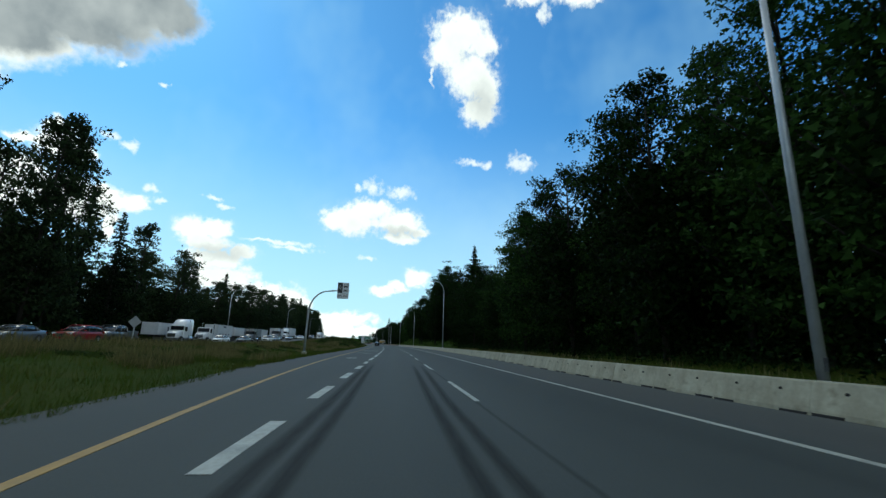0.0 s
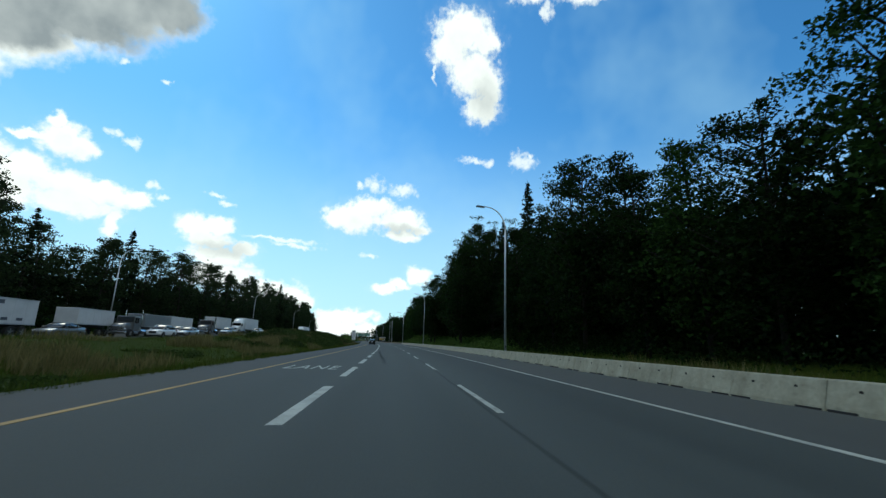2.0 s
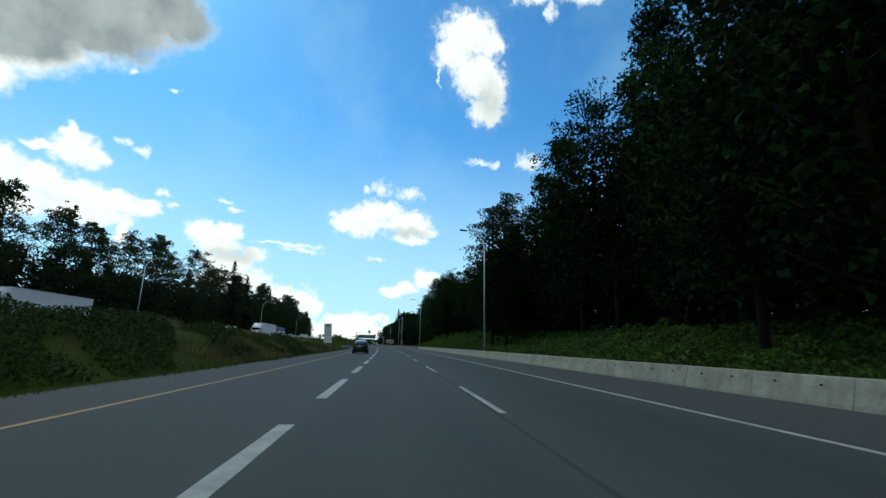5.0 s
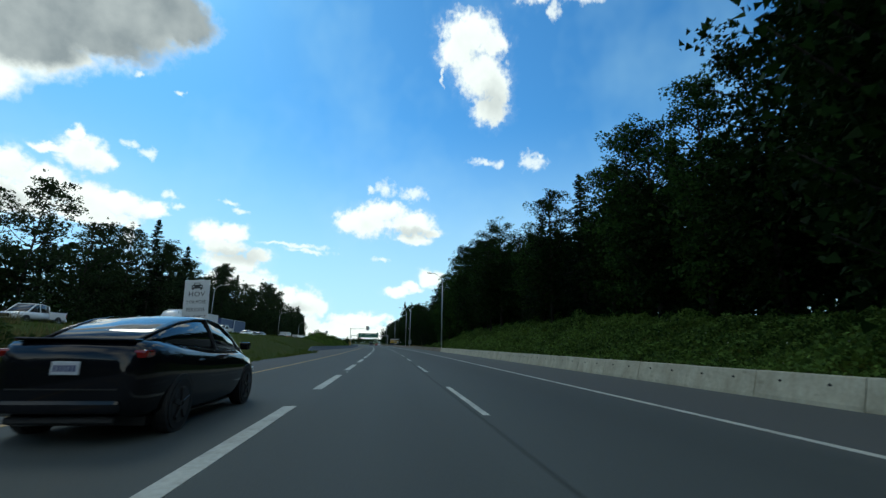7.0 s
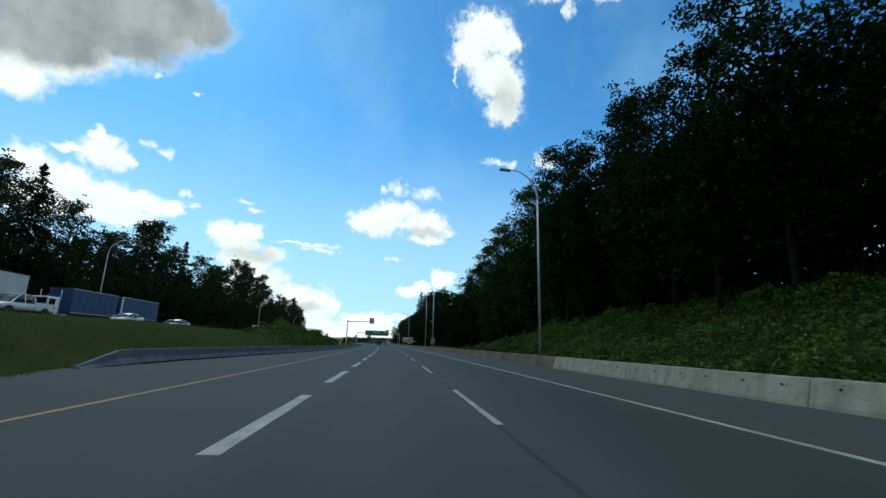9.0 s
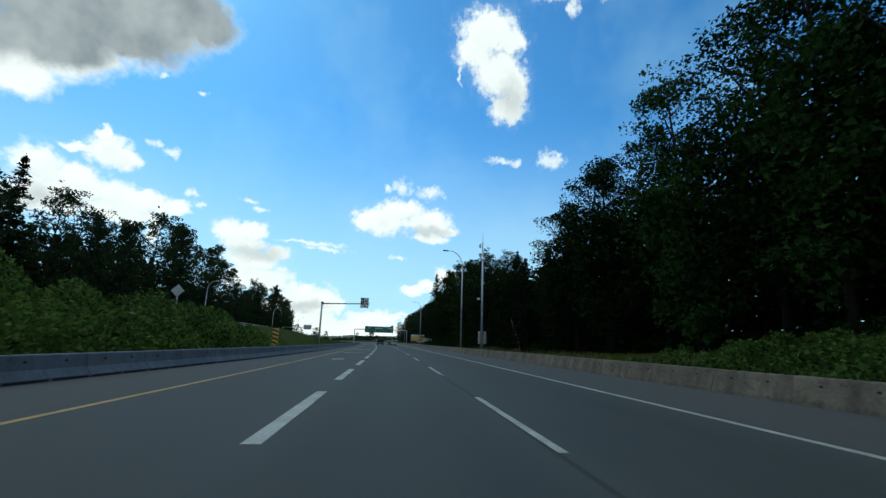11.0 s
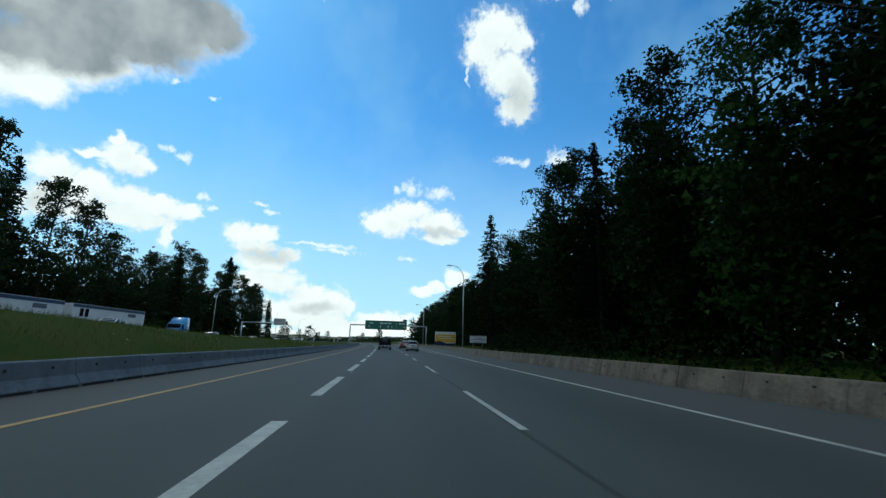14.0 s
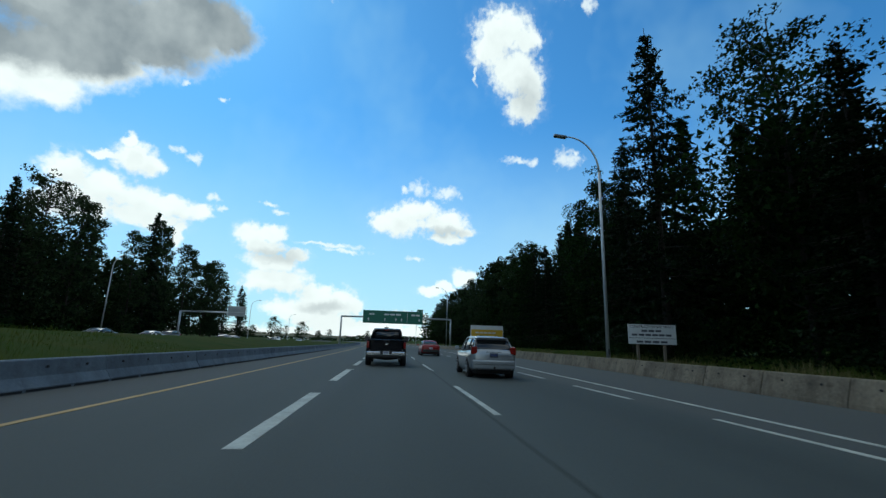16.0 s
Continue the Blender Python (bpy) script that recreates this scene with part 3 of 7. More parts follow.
RIGHT_BARRIER = [(-400, 8.8), (10, 8.9), (20, 8.85), (38, 9.4), (60, 9.75), (80, 9.9), (103, 10.3), (120, 10.1), (180, 10.1), (215, 10.15), (235, 10.35), (305, 10.2), (330, 9.85), (365, 9.75), (390, 10.05), (402, 10.25), (412, 11.2), (422, 12.2), (440, 13.0), (480, 14.0), (570, 15.5), (1500, 15.5)]
LEFT_YELLOW = [(-400, -2.9), (-10, -2.92), (4, -3.08), (10, -3.65), (18, -4.2), (30, -4.75), (45, -5.05), (70, -5.2), (100, -5.35), (115, -5.45), (175, -5.3), (215, -5.1), (240, -5.2), (310, -5.2), (350, -5.15), (400, -5.05), (1500, -5.1)]
LEFT_EDGE = [(-400, -5.4), (7, -5.55), (13, -5.95), (20, -6.7), (35, -7.3), (50, -7.6), (70, -7.7), (95, -8.0), (200, -8.4), (235, -8.7), (244, -11.6), (258, -11.5), (285, -9.4), (320, -8.3), (1500, -8.1)]
LEFT_BARRIER = [(244, -11.15), (251, -11.2), (262, -10.6), (285, -9.0), (306, -8.15), (318, -7.95), (340, -7.6), (366, -7.75), (410, -7.6), (1500, -7.5)]
OPP_Z = [(-400, 0.45), (0, 0.5), (60, 0.5), (93, 0.5), (118, 0.75), (131, 1.2), (170, 2.0), (260, 2.4), (292, 2.4), (369, 1.3), (408, 1.15), (426, 0.85), (440, 0.35), (520, 0.1), (700, 0.0), (1500, 0.0)]
CREST = [(-400, 0.6), (0, 0.65), (60, 0.7), (93, 0.8), (118, 1.05), (135, 1.4), (170, 1.8), (250, 2.1), (292, 2.1), (338, 2.5), (351, 3.0), (362, 2.95), (373, 2.5), (388, 2.05), (405, 1.55), (420, 1.4), (460, 1.2), (520, 0.8), (700, 0.2), (1500, 0.0)]
OPP_NEAR, OPP_FAR = -27.5, -43.5


def ground_z(s, u):
    """Height of the land at s, u."""
    edge_l, bar_r = lerp_table(LEFT_EDGE, s), lerp_table(RIGHT_BARRIER, s)
    opp = lerp_table(OPP_Z, s)
    if u > bar_r:
        bank = (2.0 * smooth(95, 150, s) + 1.7 * smooth(192, 226, s)) * (1 - smooth(262, 315, s)) + 0.6
        z = bank * smooth(bar_r + 1.0, bar_r + 11.0, u) + 0.28 * smooth(bar_r, bar_r + 0.9, u)
        z += 0.18 * noise.noise((s * 0.13, u * 0.2, 1.0)) * smooth(bar_r + 1, bar_r + 4, u)
        return z + 3.0 * smooth(40, 140, u)
    if u >= edge_l:
        return -0.05
    if u > OPP_NEAR:
        crest = max(lerp_table(CREST, s), opp)
        rise = smooth(edge_l - 0.2, -20.0, u) * 0.75 + 0.25 * smooth(edge_l - 0.2, edge_l - 5.0, u)
        fall = smooth(-22.0, OPP_NEAR + 0.4, u)
        mound = 1.1 * smooth(94, 117, s) * (1 - smooth(140, 205, s)) * smooth(edge_l - 0.4, edge_l - 4.6, u) * (1 - smooth(-14.0, -24.0, u))
        ditch = 0.42 * smooth(20, 45, s) * (1 - smooth(66, 95, s)) * smooth(edge_l - 0.3, edge_l - 2.2, u) * (1 - smooth(-13.0, -19.0, u))
        z = crest * rise * (1 - fall) + opp * fall + mound - ditch - 0.06
        return z + 0.14 * noise.noise((s * 0.16, u * 0.22, 4.0)) * smooth(edge_l - 0.4, edge_l - 3.0, u)
    if u > OPP_FAR:
        return opp - 0.06
    return opp - 0.06 + 1.2 * smooth(OPP_FAR - 1, OPP_FAR - 14, u) + 2.0 * smooth(-70, -200, u)


def strip(name, lines, ss, zoff, mat, label, category, kind="structure", zs=None):
    """A sheet along the road between the given u lines."""
    verts, faces = [], []
    n = len(lines)
    for s in ss:
        for ln in lines:
            u = ln(s) if callable(ln) else ln
            z = (zs(s, u) if zs else 0.0) + zoff
            verts.append(W(s, u, z))
    for i in range(len(ss) - 1):
        for j in range(n - 1):
            a = i * n + j
            faces.append((a, a + 1, a + n + 1, a + n))
    me = mesh_from(name, verts, faces, [mat], True)
    lay = me.uv_layers.new(name="lanes")
    for loop in me.loops:
        i, j = divmod(loop.vertex_index, n)
        ln = lines[j]
        lay.data[loop.index].uv = (ln(ss[i]) if callable(ln) else ln, ss[i])
    return tagged(new(name, me), label, category, kind=kind)


S_ROAD = [float(v) for v in np.concatenate([np.arange(-300, -20, 20), np.arange(-20, 640, 4), np.arange(640, 1500, 20)])]
us = np.concatenate([-np.geomspace(60, 2500, 16)[::-1], np.arange(-56, -46, 2), np.arange(-45, -7, 1.0), np.arange(-6.5, 7.6, 3.5), np.arange(7.9, 24, 0.8), np.arange(25, 60, 3), np.geomspace(64, 2500, 16)])
S_LAND = [float(v) for v in np.concatenate([-np.geomspace(40, 2500, 12)[::-1], np.arange(-36, 640, 4), np.geomspace(650, 4500, 22)])]
land_v, land_f = [], []
for s in S_LAND:
    for u in us:
        land_v.append(W(s, float(u), ground_z(min(s, 1400), float(u))))
nu = len(us)
for i in range(len(S_LAND) - 1):
    for j in range(nu - 1):
        a = i * nu + j
        land_f.append((a, a + 1, a + nu + 1, a + nu))
tagged(new("ground", mesh_from("ground", land_v, land_f, [M_GRASS], True)), "rough grassy verge and median of dry green grass", "ground", kind="structure")

# Road -------------------------------------------------------------------------
strip("road", [lambda s: lerp_table(LEFT_EDGE, s), -5.0, -1.8, 0.0, 1.9, 5.4, lambda s: lerp_table(RIGHT_BARRIER, s) + 0.35], S_ROAD, 0.0, M_LANES, "grey asphalt motorway carriageway with faint dark tyre tracks", "road")
strip("road_opposite", [OPP_NEAR, -35.0, OPP_FAR], S_ROAD, 0.0, M_ASPHALT, "grey asphalt opposite carriageway on a low rise", "road", zs=lambda s, u: lerp_table(OPP_Z, s))


def line_strip(name, line, s0, s1, width, mat, parent, z=0.006, step=4.0, seed=0):
    rnd = random.Random(seed)
    ss = list(np.arange(s0, s1, step)) + [s1]
    verts, faces = [], []
    for s in ss:
        u = line(s)
        w = width * (0.5 + rnd.uniform(-0.03, 0.03))
        verts += [W(s, u - w, z), W(s, u + w, z), W(s, u + w, z - 0.012), W(s, u - w, z - 0.012)]
    for i in range(len(ss) - 1):
        a = 4 * i
        faces.append((a, a + 1, a + 5, a + 4))
        faces.append((a + 1, a + 2, a + 6, a + 5))
        faces.append((a + 3, a, a + 4, a + 7))
    return part(name, mesh_from(name, verts, faces, [mat]), mat, parent)


markings = thing("road_markings", Matrix(), "worn white and yellow painted lane lines on asphalt", "road marking", kind="structure")
part_yellow = line_strip("yellow_edge_line", lambda s: lerp_table(LEFT_YELLOW, s), -60, 900, 0.14, M_YELLOW, markings)
line_strip("white_edge_line", lambda s: lerp_table(RIGHT_EDGE, s), -60, 900, 0.15, M_PAINT, markings)
DASH_LEFT_FIRST, DASH_LEFT_PERIOD, DASH_LEFT_LONG, DASH_LEFT_U = 32.4, 8.687, 5.45, -1.72
DASH_RIGHT_FIRST, DASH_RIGHT_PERIOD, DASH_RIGHT_LONG, DASH_RIGHT_U = 10.04, 12.451, 5.2, 1.93
for i in range(-5, 5):                                    # short dashes where the lane begins
    s0 = 4.5 + 5.65 * i
    line_strip("lane_dash", lambda s: DASH_LEFT_U, s0, s0 + 2.8, 0.24, M_PAINT, markings, step=1.4, seed=200 + i)
for i in range(0, 58):
    s0 = DASH_LEFT_FIRST + i * DASH_LEFT_PERIOD
    line_strip("lane_dash", lambda s: DASH_LEFT_U, s0, s0 + DASH_LEFT_LONG, 0.24, M_PAINT, markings, step=1.5, seed=i)
for i in range(-3, 52):
    s0 = DASH_RIGHT_FIRST + i * DASH_RIGHT_PERIOD
    line_strip("lane_dash", lambda s: DASH_RIGHT_U, s0, s0 + DASH_RIGHT_LONG, 0.13, M_PAINT, markings, step=1.5, seed=100 + i)
for i in range(12):                                       # short dashes of the lane that leaves
    s0 = 404.9 + i * 6.2
    line_strip("exit_dash", lambda s: 5.97, s0, s0 + 3.4, 0.14, M_PAINT, markings, step=1.7, seed=300 + i)


def road_word(words, s, u, wide, long, seed):
    """A word painted on the lane, stretched along it."""
    me = text_mesh(words, 1.0, M_PAINT, "lane_lettering", 0.003, spacing=1.15)
    xs = [v.co.x for v in me.vertices]
    ys = [v.co.y for v in me.vertices]
    fit_m = Matrix.Diagonal((wide / (max(xs) - min(xs)), long / (max(ys) - min(ys)), 1, 1)) @ Matrix.Translation((-(max(xs) + min(xs)) / 2, -min(ys), 0))
    me.transform(fit_m)
    part("lane_lettering", me, M_PAINT, markings, "white painted lane wording", at=P(s, u, 0.005))


road_word("HOV", 52.7, -3.42, 1.7, 2.2, 1)
road_word("LANE", 70.6, -3.45, 2.15, 2.4, 2)
road_word("HOV", 323.8, -3.5, 1.75, 2.4, 3)
road_word("LANE", 340.7, -3.5, 2.2, 2.5, 4)
# outlined diamonds ahead of and after the words
for s0 in (35.0, 306.8):
    dv, df = [], []
    for k, (du, ds) in enumerate(((0, 0), (0.45, 1.5), (0, 3.0), (-0.45, 1.5))):
        dv.append(W(s0 + ds, -3.4 + du, 0.006))
    for k, (du, ds) in enumerate(((0, 0.45), (0.32, 1.5), (0, 2.55), (-0.32, 1.5))):
        dv.append(W(s0 + ds, -3.4 + du, 0.006))
    df = [(k, (k + 1) % 4, 4 + (k + 1) % 4, 4 + k) for k in range(4)]
    part("lane_diamond", mesh_from("lane_diamond", dv, df, [M_PAINT]), M_PAINT, markings, "white outlined lane diamond")

# dark tyre tracks on the first stretch
tracks = thing("tyre_tracks", Matrix(), "dark curving rubber tyre tracks on the asphalt", "tyre marks", kind="structure")


def track(name, rows_, width, mat=None):
    """A rubbed strip along s, u rows; its UV runs 0 to 1 across and in metres along."""
    verts, faces = [], []
    n = 24
    s_a, s_b = rows_[0][0], rows_[-1][0]
    for i in range(n + 1):
        s = s_a + (s_b - s_a) * i / n
        u = float(np.interp(s, [r[0] for r in rows_], [r[1] for r in rows_]))
        verts += [W(s, u - width / 2, 0.003), W(s, u + width / 2, 0.003)]
        if i:
            a = 2 * i - 2
            faces.append((a, a + 1, a + 3, a + 2))
    me = mesh_from(name, verts, faces, [mat or M_TRACK])
    lay = me.uv_layers.new(name="along")
    for loop in me.loops:
        row, side = divmod(loop.vertex_index, 2)
        lay.data[loop.index].uv = (side, row / n)
    part(name, me, M_TRACK, tracks)


track("tyre_track", [(-4, -1.26), (10, -1.28), (21, -1.42), (27, -1.46)], 0.34)
track("tyre_track", [(-4, -0.93), (9, -0.93), (21, -1.12), (28, -1.16)], 0.30)
track("tyre_track", [(-4, 0.80), (10, 0.89), (22, 1.10), (27, 1.15)], 0.30)
track("tyre_track", [(-4, 1.18), (10, 1.25), (22, 1.55), (27, 1.62)], 0.28)
track("tyre_track", [(74, -0.35), (81.5, -0.58), (88.4, -0.86), (98.4, -1.15), (110, -1.42)], 0.34)
for s0 in range(-6, 430, 16):                     # dark wandering seam between the two lanes
    track("lane_seam", [(s0 + k * 2, 1.82 + 0.07 * math.sin((s0 + k * 2) * 0.09) + 0.05 * noise.noise(((s0 + k * 2) * 0.21, 3.0, 1.0))) for k in range(9)], 0.12, M_SEAM)

# Concrete barriers -----------------------------------------------------------
BAR_LEN = 2.75


def barrier_mesh(mat, tall=1.0, foot=False):
    """One precast length with its sloped foot and rounded top; slot_mesh gives the dark lifting slots."""
    prof = [(-0.30, 0.0), (-0.285, 0.10), (-0.20, 0.36), (-0.115, 0.66), (-0.09, 0.69), (0.09, 0.69), (0.115, 0.66), (0.20, 0.36), (0.285, 0.10), (0.30, 0.0)]
    if foot:
        half = [(-0.30, 0.0), (-0.297, 0.085), (-0.155, 0.31), (-0.105, 0.66), (-0.085, 0.69)]
        prof = half + [(-x, z) for x, z in reversed(half)]
    y0, y1 = 0.006, BAR_LEN - 0.006
    verts = [(x, y, z) for y in (y0, y0 + 0.02, y1 - 0.02, y1) for x, z in prof]
    for k in list(range(10)) + list(range(30, 40)):
        x, y, z = verts[k]
        verts[k] = (x * 0.985, y, z * 0.996)
    faces = []
    for r in range(3):
        for k in range(9):
            a = r * 10 + k
            faces.append((a, a + 1, a + 11, a + 10))
    faces += [tuple(range(9, -1, -1)), tuple(range(30, 40))]
    return mesh_from("barrier_segment", [(x, y, z * tall) for x, y, z in verts], faces, [mat])


# dark discs and bars on the faces paint the shade of uncut recesses
def slot_mesh(mat, half=0.33):
    bm = bmesh.new()
    face = 0.128 if half > 0.5 else 0.170
    for y in (BAR_LEN * 0.27, BAR_LEN * 0.73):
        for sx in (-1, 1):
            bmesh.ops.create_cone(bm, cap_ends=True, segments=10, radius1=0.042, radius2=0.042, depth=0.02, matrix=Matrix.Translation((sx * face, y, 0.47)) @ Matrix.Rotation(math.pi / 2 + sx * 0.27, 4, "Y"))
    for y in () if not half else (BAR_LEN * 0.25, BAR_LEN * 0.75) if half > 0.5 else (BAR_LEN * 0.14, BAR_LEN * 0.86):
        for sx in (-1, 1):
            box(min(sx * 0.255, sx * 0.306), max(sx * 0.255, sx * 0.306), y - half, y + half, 0.0, 0.056, bm=bm)
    return bm_mesh("barrier_slots", bm, mat)


SEG, SEG_OLD, SEG_PALE, SLOTS = barrier_mesh(M_CONC), barrier_mesh(M_CONC_OLD), barrier_mesh(M_CONC_PALE, 0.94, True), slot_mesh(M_RECESS_SHADE)
SLOTS_LONG, HOLES = slot_mesh(M_RECESS_SHADE, 0.62), slot_mesh(M_RECESS_SHADE, 0.0)


def barrier(name, table, s0, s1, label, seed, pick):
    rnd = random.Random(seed)
    top = thing(name, Matrix(), label, "barrier", kind="structure")
    s = s0
    while s < s1:
        a, b = W(s, lerp_table(table, s)), W(s + BAR_LEN, lerp_table(table, s + BAR_LEN))
        d = b - a
        m = Matrix.Translation(a + Vector((rnd.uniform(-0.012, 0.012), 0, rnd.uniform(-0.008, 0.004)))) @ Matrix.Rotation(math.atan2(-d.x, d.y) + rnd.uniform(-0.003, 0.003), 4, "Z")
        seg = part("barrier_segment", pick(s), M_CONC, top, at=m)
        if -10 < s < 460:
            part("slots", SLOTS_LONG if table is LEFT_BARRIER else SLOTS if s < 130 else HOLES, M_RECESS_SHADE, seg)
        s += BAR_LEN
    return top


barrier("barrier_right", RIGHT_BARRIER, -30, 640, "weathered grey precast concrete road barrier along the verge", 1, lambda s: SEG_OLD if s > 252.5 else SEG)
left_bar = barrier("barrier_left", LEFT_BARRIER, 248.3, 640, "grey precast concrete road barrier along the grassy median", 2, lambda s: SEG_PALE)

# sloped end piece of the median barrier, and raised studs beside the dashes
end_v = []
for y, k in ((0.0, 0.14), (0.9, 0.42), (2.4, 0.92), (3.75, 1.0)):
    end_v += [(x * (0.7 + 0.3 * k), y, z * k) for x, z in ((-0.30, 0.0), (-0.30, 0.08), (-0.14, 0.30), (-0.085, 0.66), (0.085, 0.66), (0.14, 0.30), (0.30, 0.08), (0.30, 0.0))]
end_f = [(r * 8 + k, r * 8 + k + 1, r * 8 + k + 9, r * 8 + k + 8) for r in range(3) for k in range(7)] + [tuple(range(7, -1, -1)), tuple(range(24, 32))]
ea, eb = W(244.5, lerp_table(LEFT_BARRIER, 244.5)), W(248.3, lerp_table(LEFT_BARRIER, 248.3))
part("barrier_end", mesh_from("barrier_end", end_v, end_f, [M_CONC_PALE]), M_CONC_PALE, left_bar, "sloped concrete end piece", at=Matrix.Translation(ea) @ Matrix.Rotation(math.atan2(-(eb - ea).x, (eb - ea).y), 4, "Z"))
for s0 in (398.2,):
    refl = part("barrier_reflector", box(-0.05, 0.05, -0.03, 0.03, 0.0, 0.14, 0.012), M_SIGN_YELLOW, left_bar, "amber reflector on the barrier top", at=P(s0, lerp_table(LEFT_BARRIER, s0), 0.645))
stud = bm_mesh("road_stud", box(-0.055, 0.055, -0.05, 0.05, 0.0, 0.02, 0.008), M_PAINT)
for i in range(-1, 22):
    part("road_stud", stud, M_PAINT, markings, at=P(DASH_RIGHT_FIRST - 0.45 + (2 * i + 1) * DASH_RIGHT_PERIOD, DASH_RIGHT_U + 0.02))
    part("road_stud", stud, M_PAINT, markings, at=P(21.0 + i * 24.9 + 0.7, DASH_LEFT_U + 0.14))


# Trees ---------------------------------------------------------------------------
def leaf_blades(centres, size, rng, flat_bias=0.0, aspect=0.6):
    """Small bent leaf clumps, each a pointed blade, at the given centres."""
    n = len(centres)
    c = np.asarray(centres)
    a = rng.normal(size=(n, 3))
    a[:, 2] *= 1 - flat_bias
    a /= np.linalg.norm(a, axis=1, keepdims=True) + 1e-9
    b = np.cross(a, rng.normal(size=(n, 3)))
    b /= np.linalg.norm(b, axis=1, keepdims=True) + 1e-9
    sz = size * rng.uniform(0.55, 1.35, size=(n, 1))
    verts = np.stack([c - a * sz * 0.45 - b * sz * aspect * 0.6, c + a * sz * 0.65, c - a * sz * 0.2 + b * sz * aspect * 0.7], 1).reshape(-1, 3)
    return verts


def tri_mesh(name, verts, mat):
    """A mesh of loose leaf blades, three corners each."""
    n = len(verts) // 3
    me = bpy.data.meshes.new(name)
    me.vertices.add(3 * n)
    me.vertices.foreach_set("co", np.asarray(verts[:3 * n], dtype=np.float32).ravel())
    me.loops.add(3 * n)
    me.loops.foreach_set("vertex_index", np.arange(3 * n, dtype=np.int32))
    me.polygons.add(n)
    me.polygons.foreach_set("loop_start", np.arange(0, 3 * n, 3, dtype=np.int32))
    me.materials.append(mat)
    me.update()
    me.validate()
    return me


def broadleaf(h, spread, leaves, leaf, seed, low=0.12, core=0.28, solid=0.62, mat=None):
    """Trunk mesh and crown mesh of a tall poplar or alder: rising boughs, forked twigs, domed leaf clumps."""
    rng = np.random.default_rng(seed)
    rnd = random.Random(seed)
    bm = bmesh.new()
    lean = Vector((rnd.uniform(-0.05, 0.05), rnd.uniform(-0.05, 0.05), 0)) * h
    axis = [Vector((0, 0, -0.4)), Vector((0, 0, h * 0.3)) + lean * 0.2, Vector((0, 0, h * 0.62)) + lean * 0.6, Vector((0, 0, h * 0.94)) + lean]

    def on_axis(f):
        f = min(max(f, 0.0), 1.0)
        return axis[0].lerp(axis[1], f / 0.32) if f < 0.32 else axis[1].lerp(axis[2], (f - 0.32) / 0.34) if f < 0.66 else axis[2].lerp(axis[3], (f - 0.66) / 0.34)

    tube(axis, [h * 0.010, h * 0.008, h * 0.005, 0.03], 7, bm)
    puffs, cores = [], []
    boughs = 34
    for i in range(boughs):
        f = low + (0.93 - low) * (i + rnd.random() * 0.8) / boughs
        base = on_axis(f)
        shape = max(math.sin(math.pi * min(max((f + 0.10) / 1.10, 0.04), 0.97)), 0.12) ** 0.75
        reach = spread * rnd.uniform(0.55, 1.0) * shape
        ang = i * 2.4 + rnd.uniform(-0.6, 0.6)
        out = Vector((math.cos(ang), math.sin(ang), 0))
        tip = base + out * reach + Vector((0, 0, reach * rnd.uniform(0.35, 0.85)))
        mid = base.lerp(tip, 0.5) + Vector((0, 0, -0.08 * reach))
        tube([base, mid, tip], [h * 0.004, h * 0.0026, 0.015], 4, bm)
        if f < solid:
            cores.append((base.lerp(tip, 0.45), 0.30 * reach + 0.25))
        for k in range(5):
            t = rnd.uniform(0.45, 1.05)
            p = base.lerp(tip, t) + Vector((rnd.gauss(0, 0.20), rnd.gauss(0, 0.20), rnd.gauss(0.02, 0.16))) * reach
            puffs.append((p, (0.38 + 0.13 * spread) * rnd.uniform(0.55, 1.15)))
    for k in range(9):
        puffs.append((axis[3] + Vector((rnd.gauss(0, 0.5), rnd.gauss(0, 0.5), rnd.uniform(-2.4, 0.5))), rnd.uniform(0.35, 0.75)))
    inner = int(leaves * core)
    w = np.array([c[1] ** 2 for c in cores])
    ci = rng.choice(len(cores), size=inner, p=w / w.sum())
    core_p = np.array([c[0] for c in cores])[ci] + rng.normal(size=(inner, 3)) * np.array([c[1] for c in cores])[ci][:, None] * 0.7
    w = np.array([p[1] ** 2 for p in puffs])
    pi_ = rng.choice(len(puffs), size=leaves - inner, p=w / w.sum())
    d = rng.normal(size=(leaves - inner, 3))
    d /= np.linalg.norm(d, axis=1, keepdims=True) + 1e-9
    d[:, 2] = np.where(rng.random(len(d)) < 0.55, np.abs(d[:, 2]), d[:, 2])
    rad = np.array([p[1] for p in puffs])[pi_][:, None] * (0.35 + 0.72 * rng.random((len(d), 1)) ** 0.6)
    leaf_p = np.array([p[0] for p in puffs])[pi_] + d * rad * np.array([1.0, 1.0, 0.72])
    crown = np.concatenate([leaf_blades(leaf_p, leaf, rng, 0.2, 0.75), leaf_blades(core_p, min(leaf * 1.55, 0.6), rng, 0.0, 0.85)])
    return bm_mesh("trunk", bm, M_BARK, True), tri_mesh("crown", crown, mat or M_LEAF)


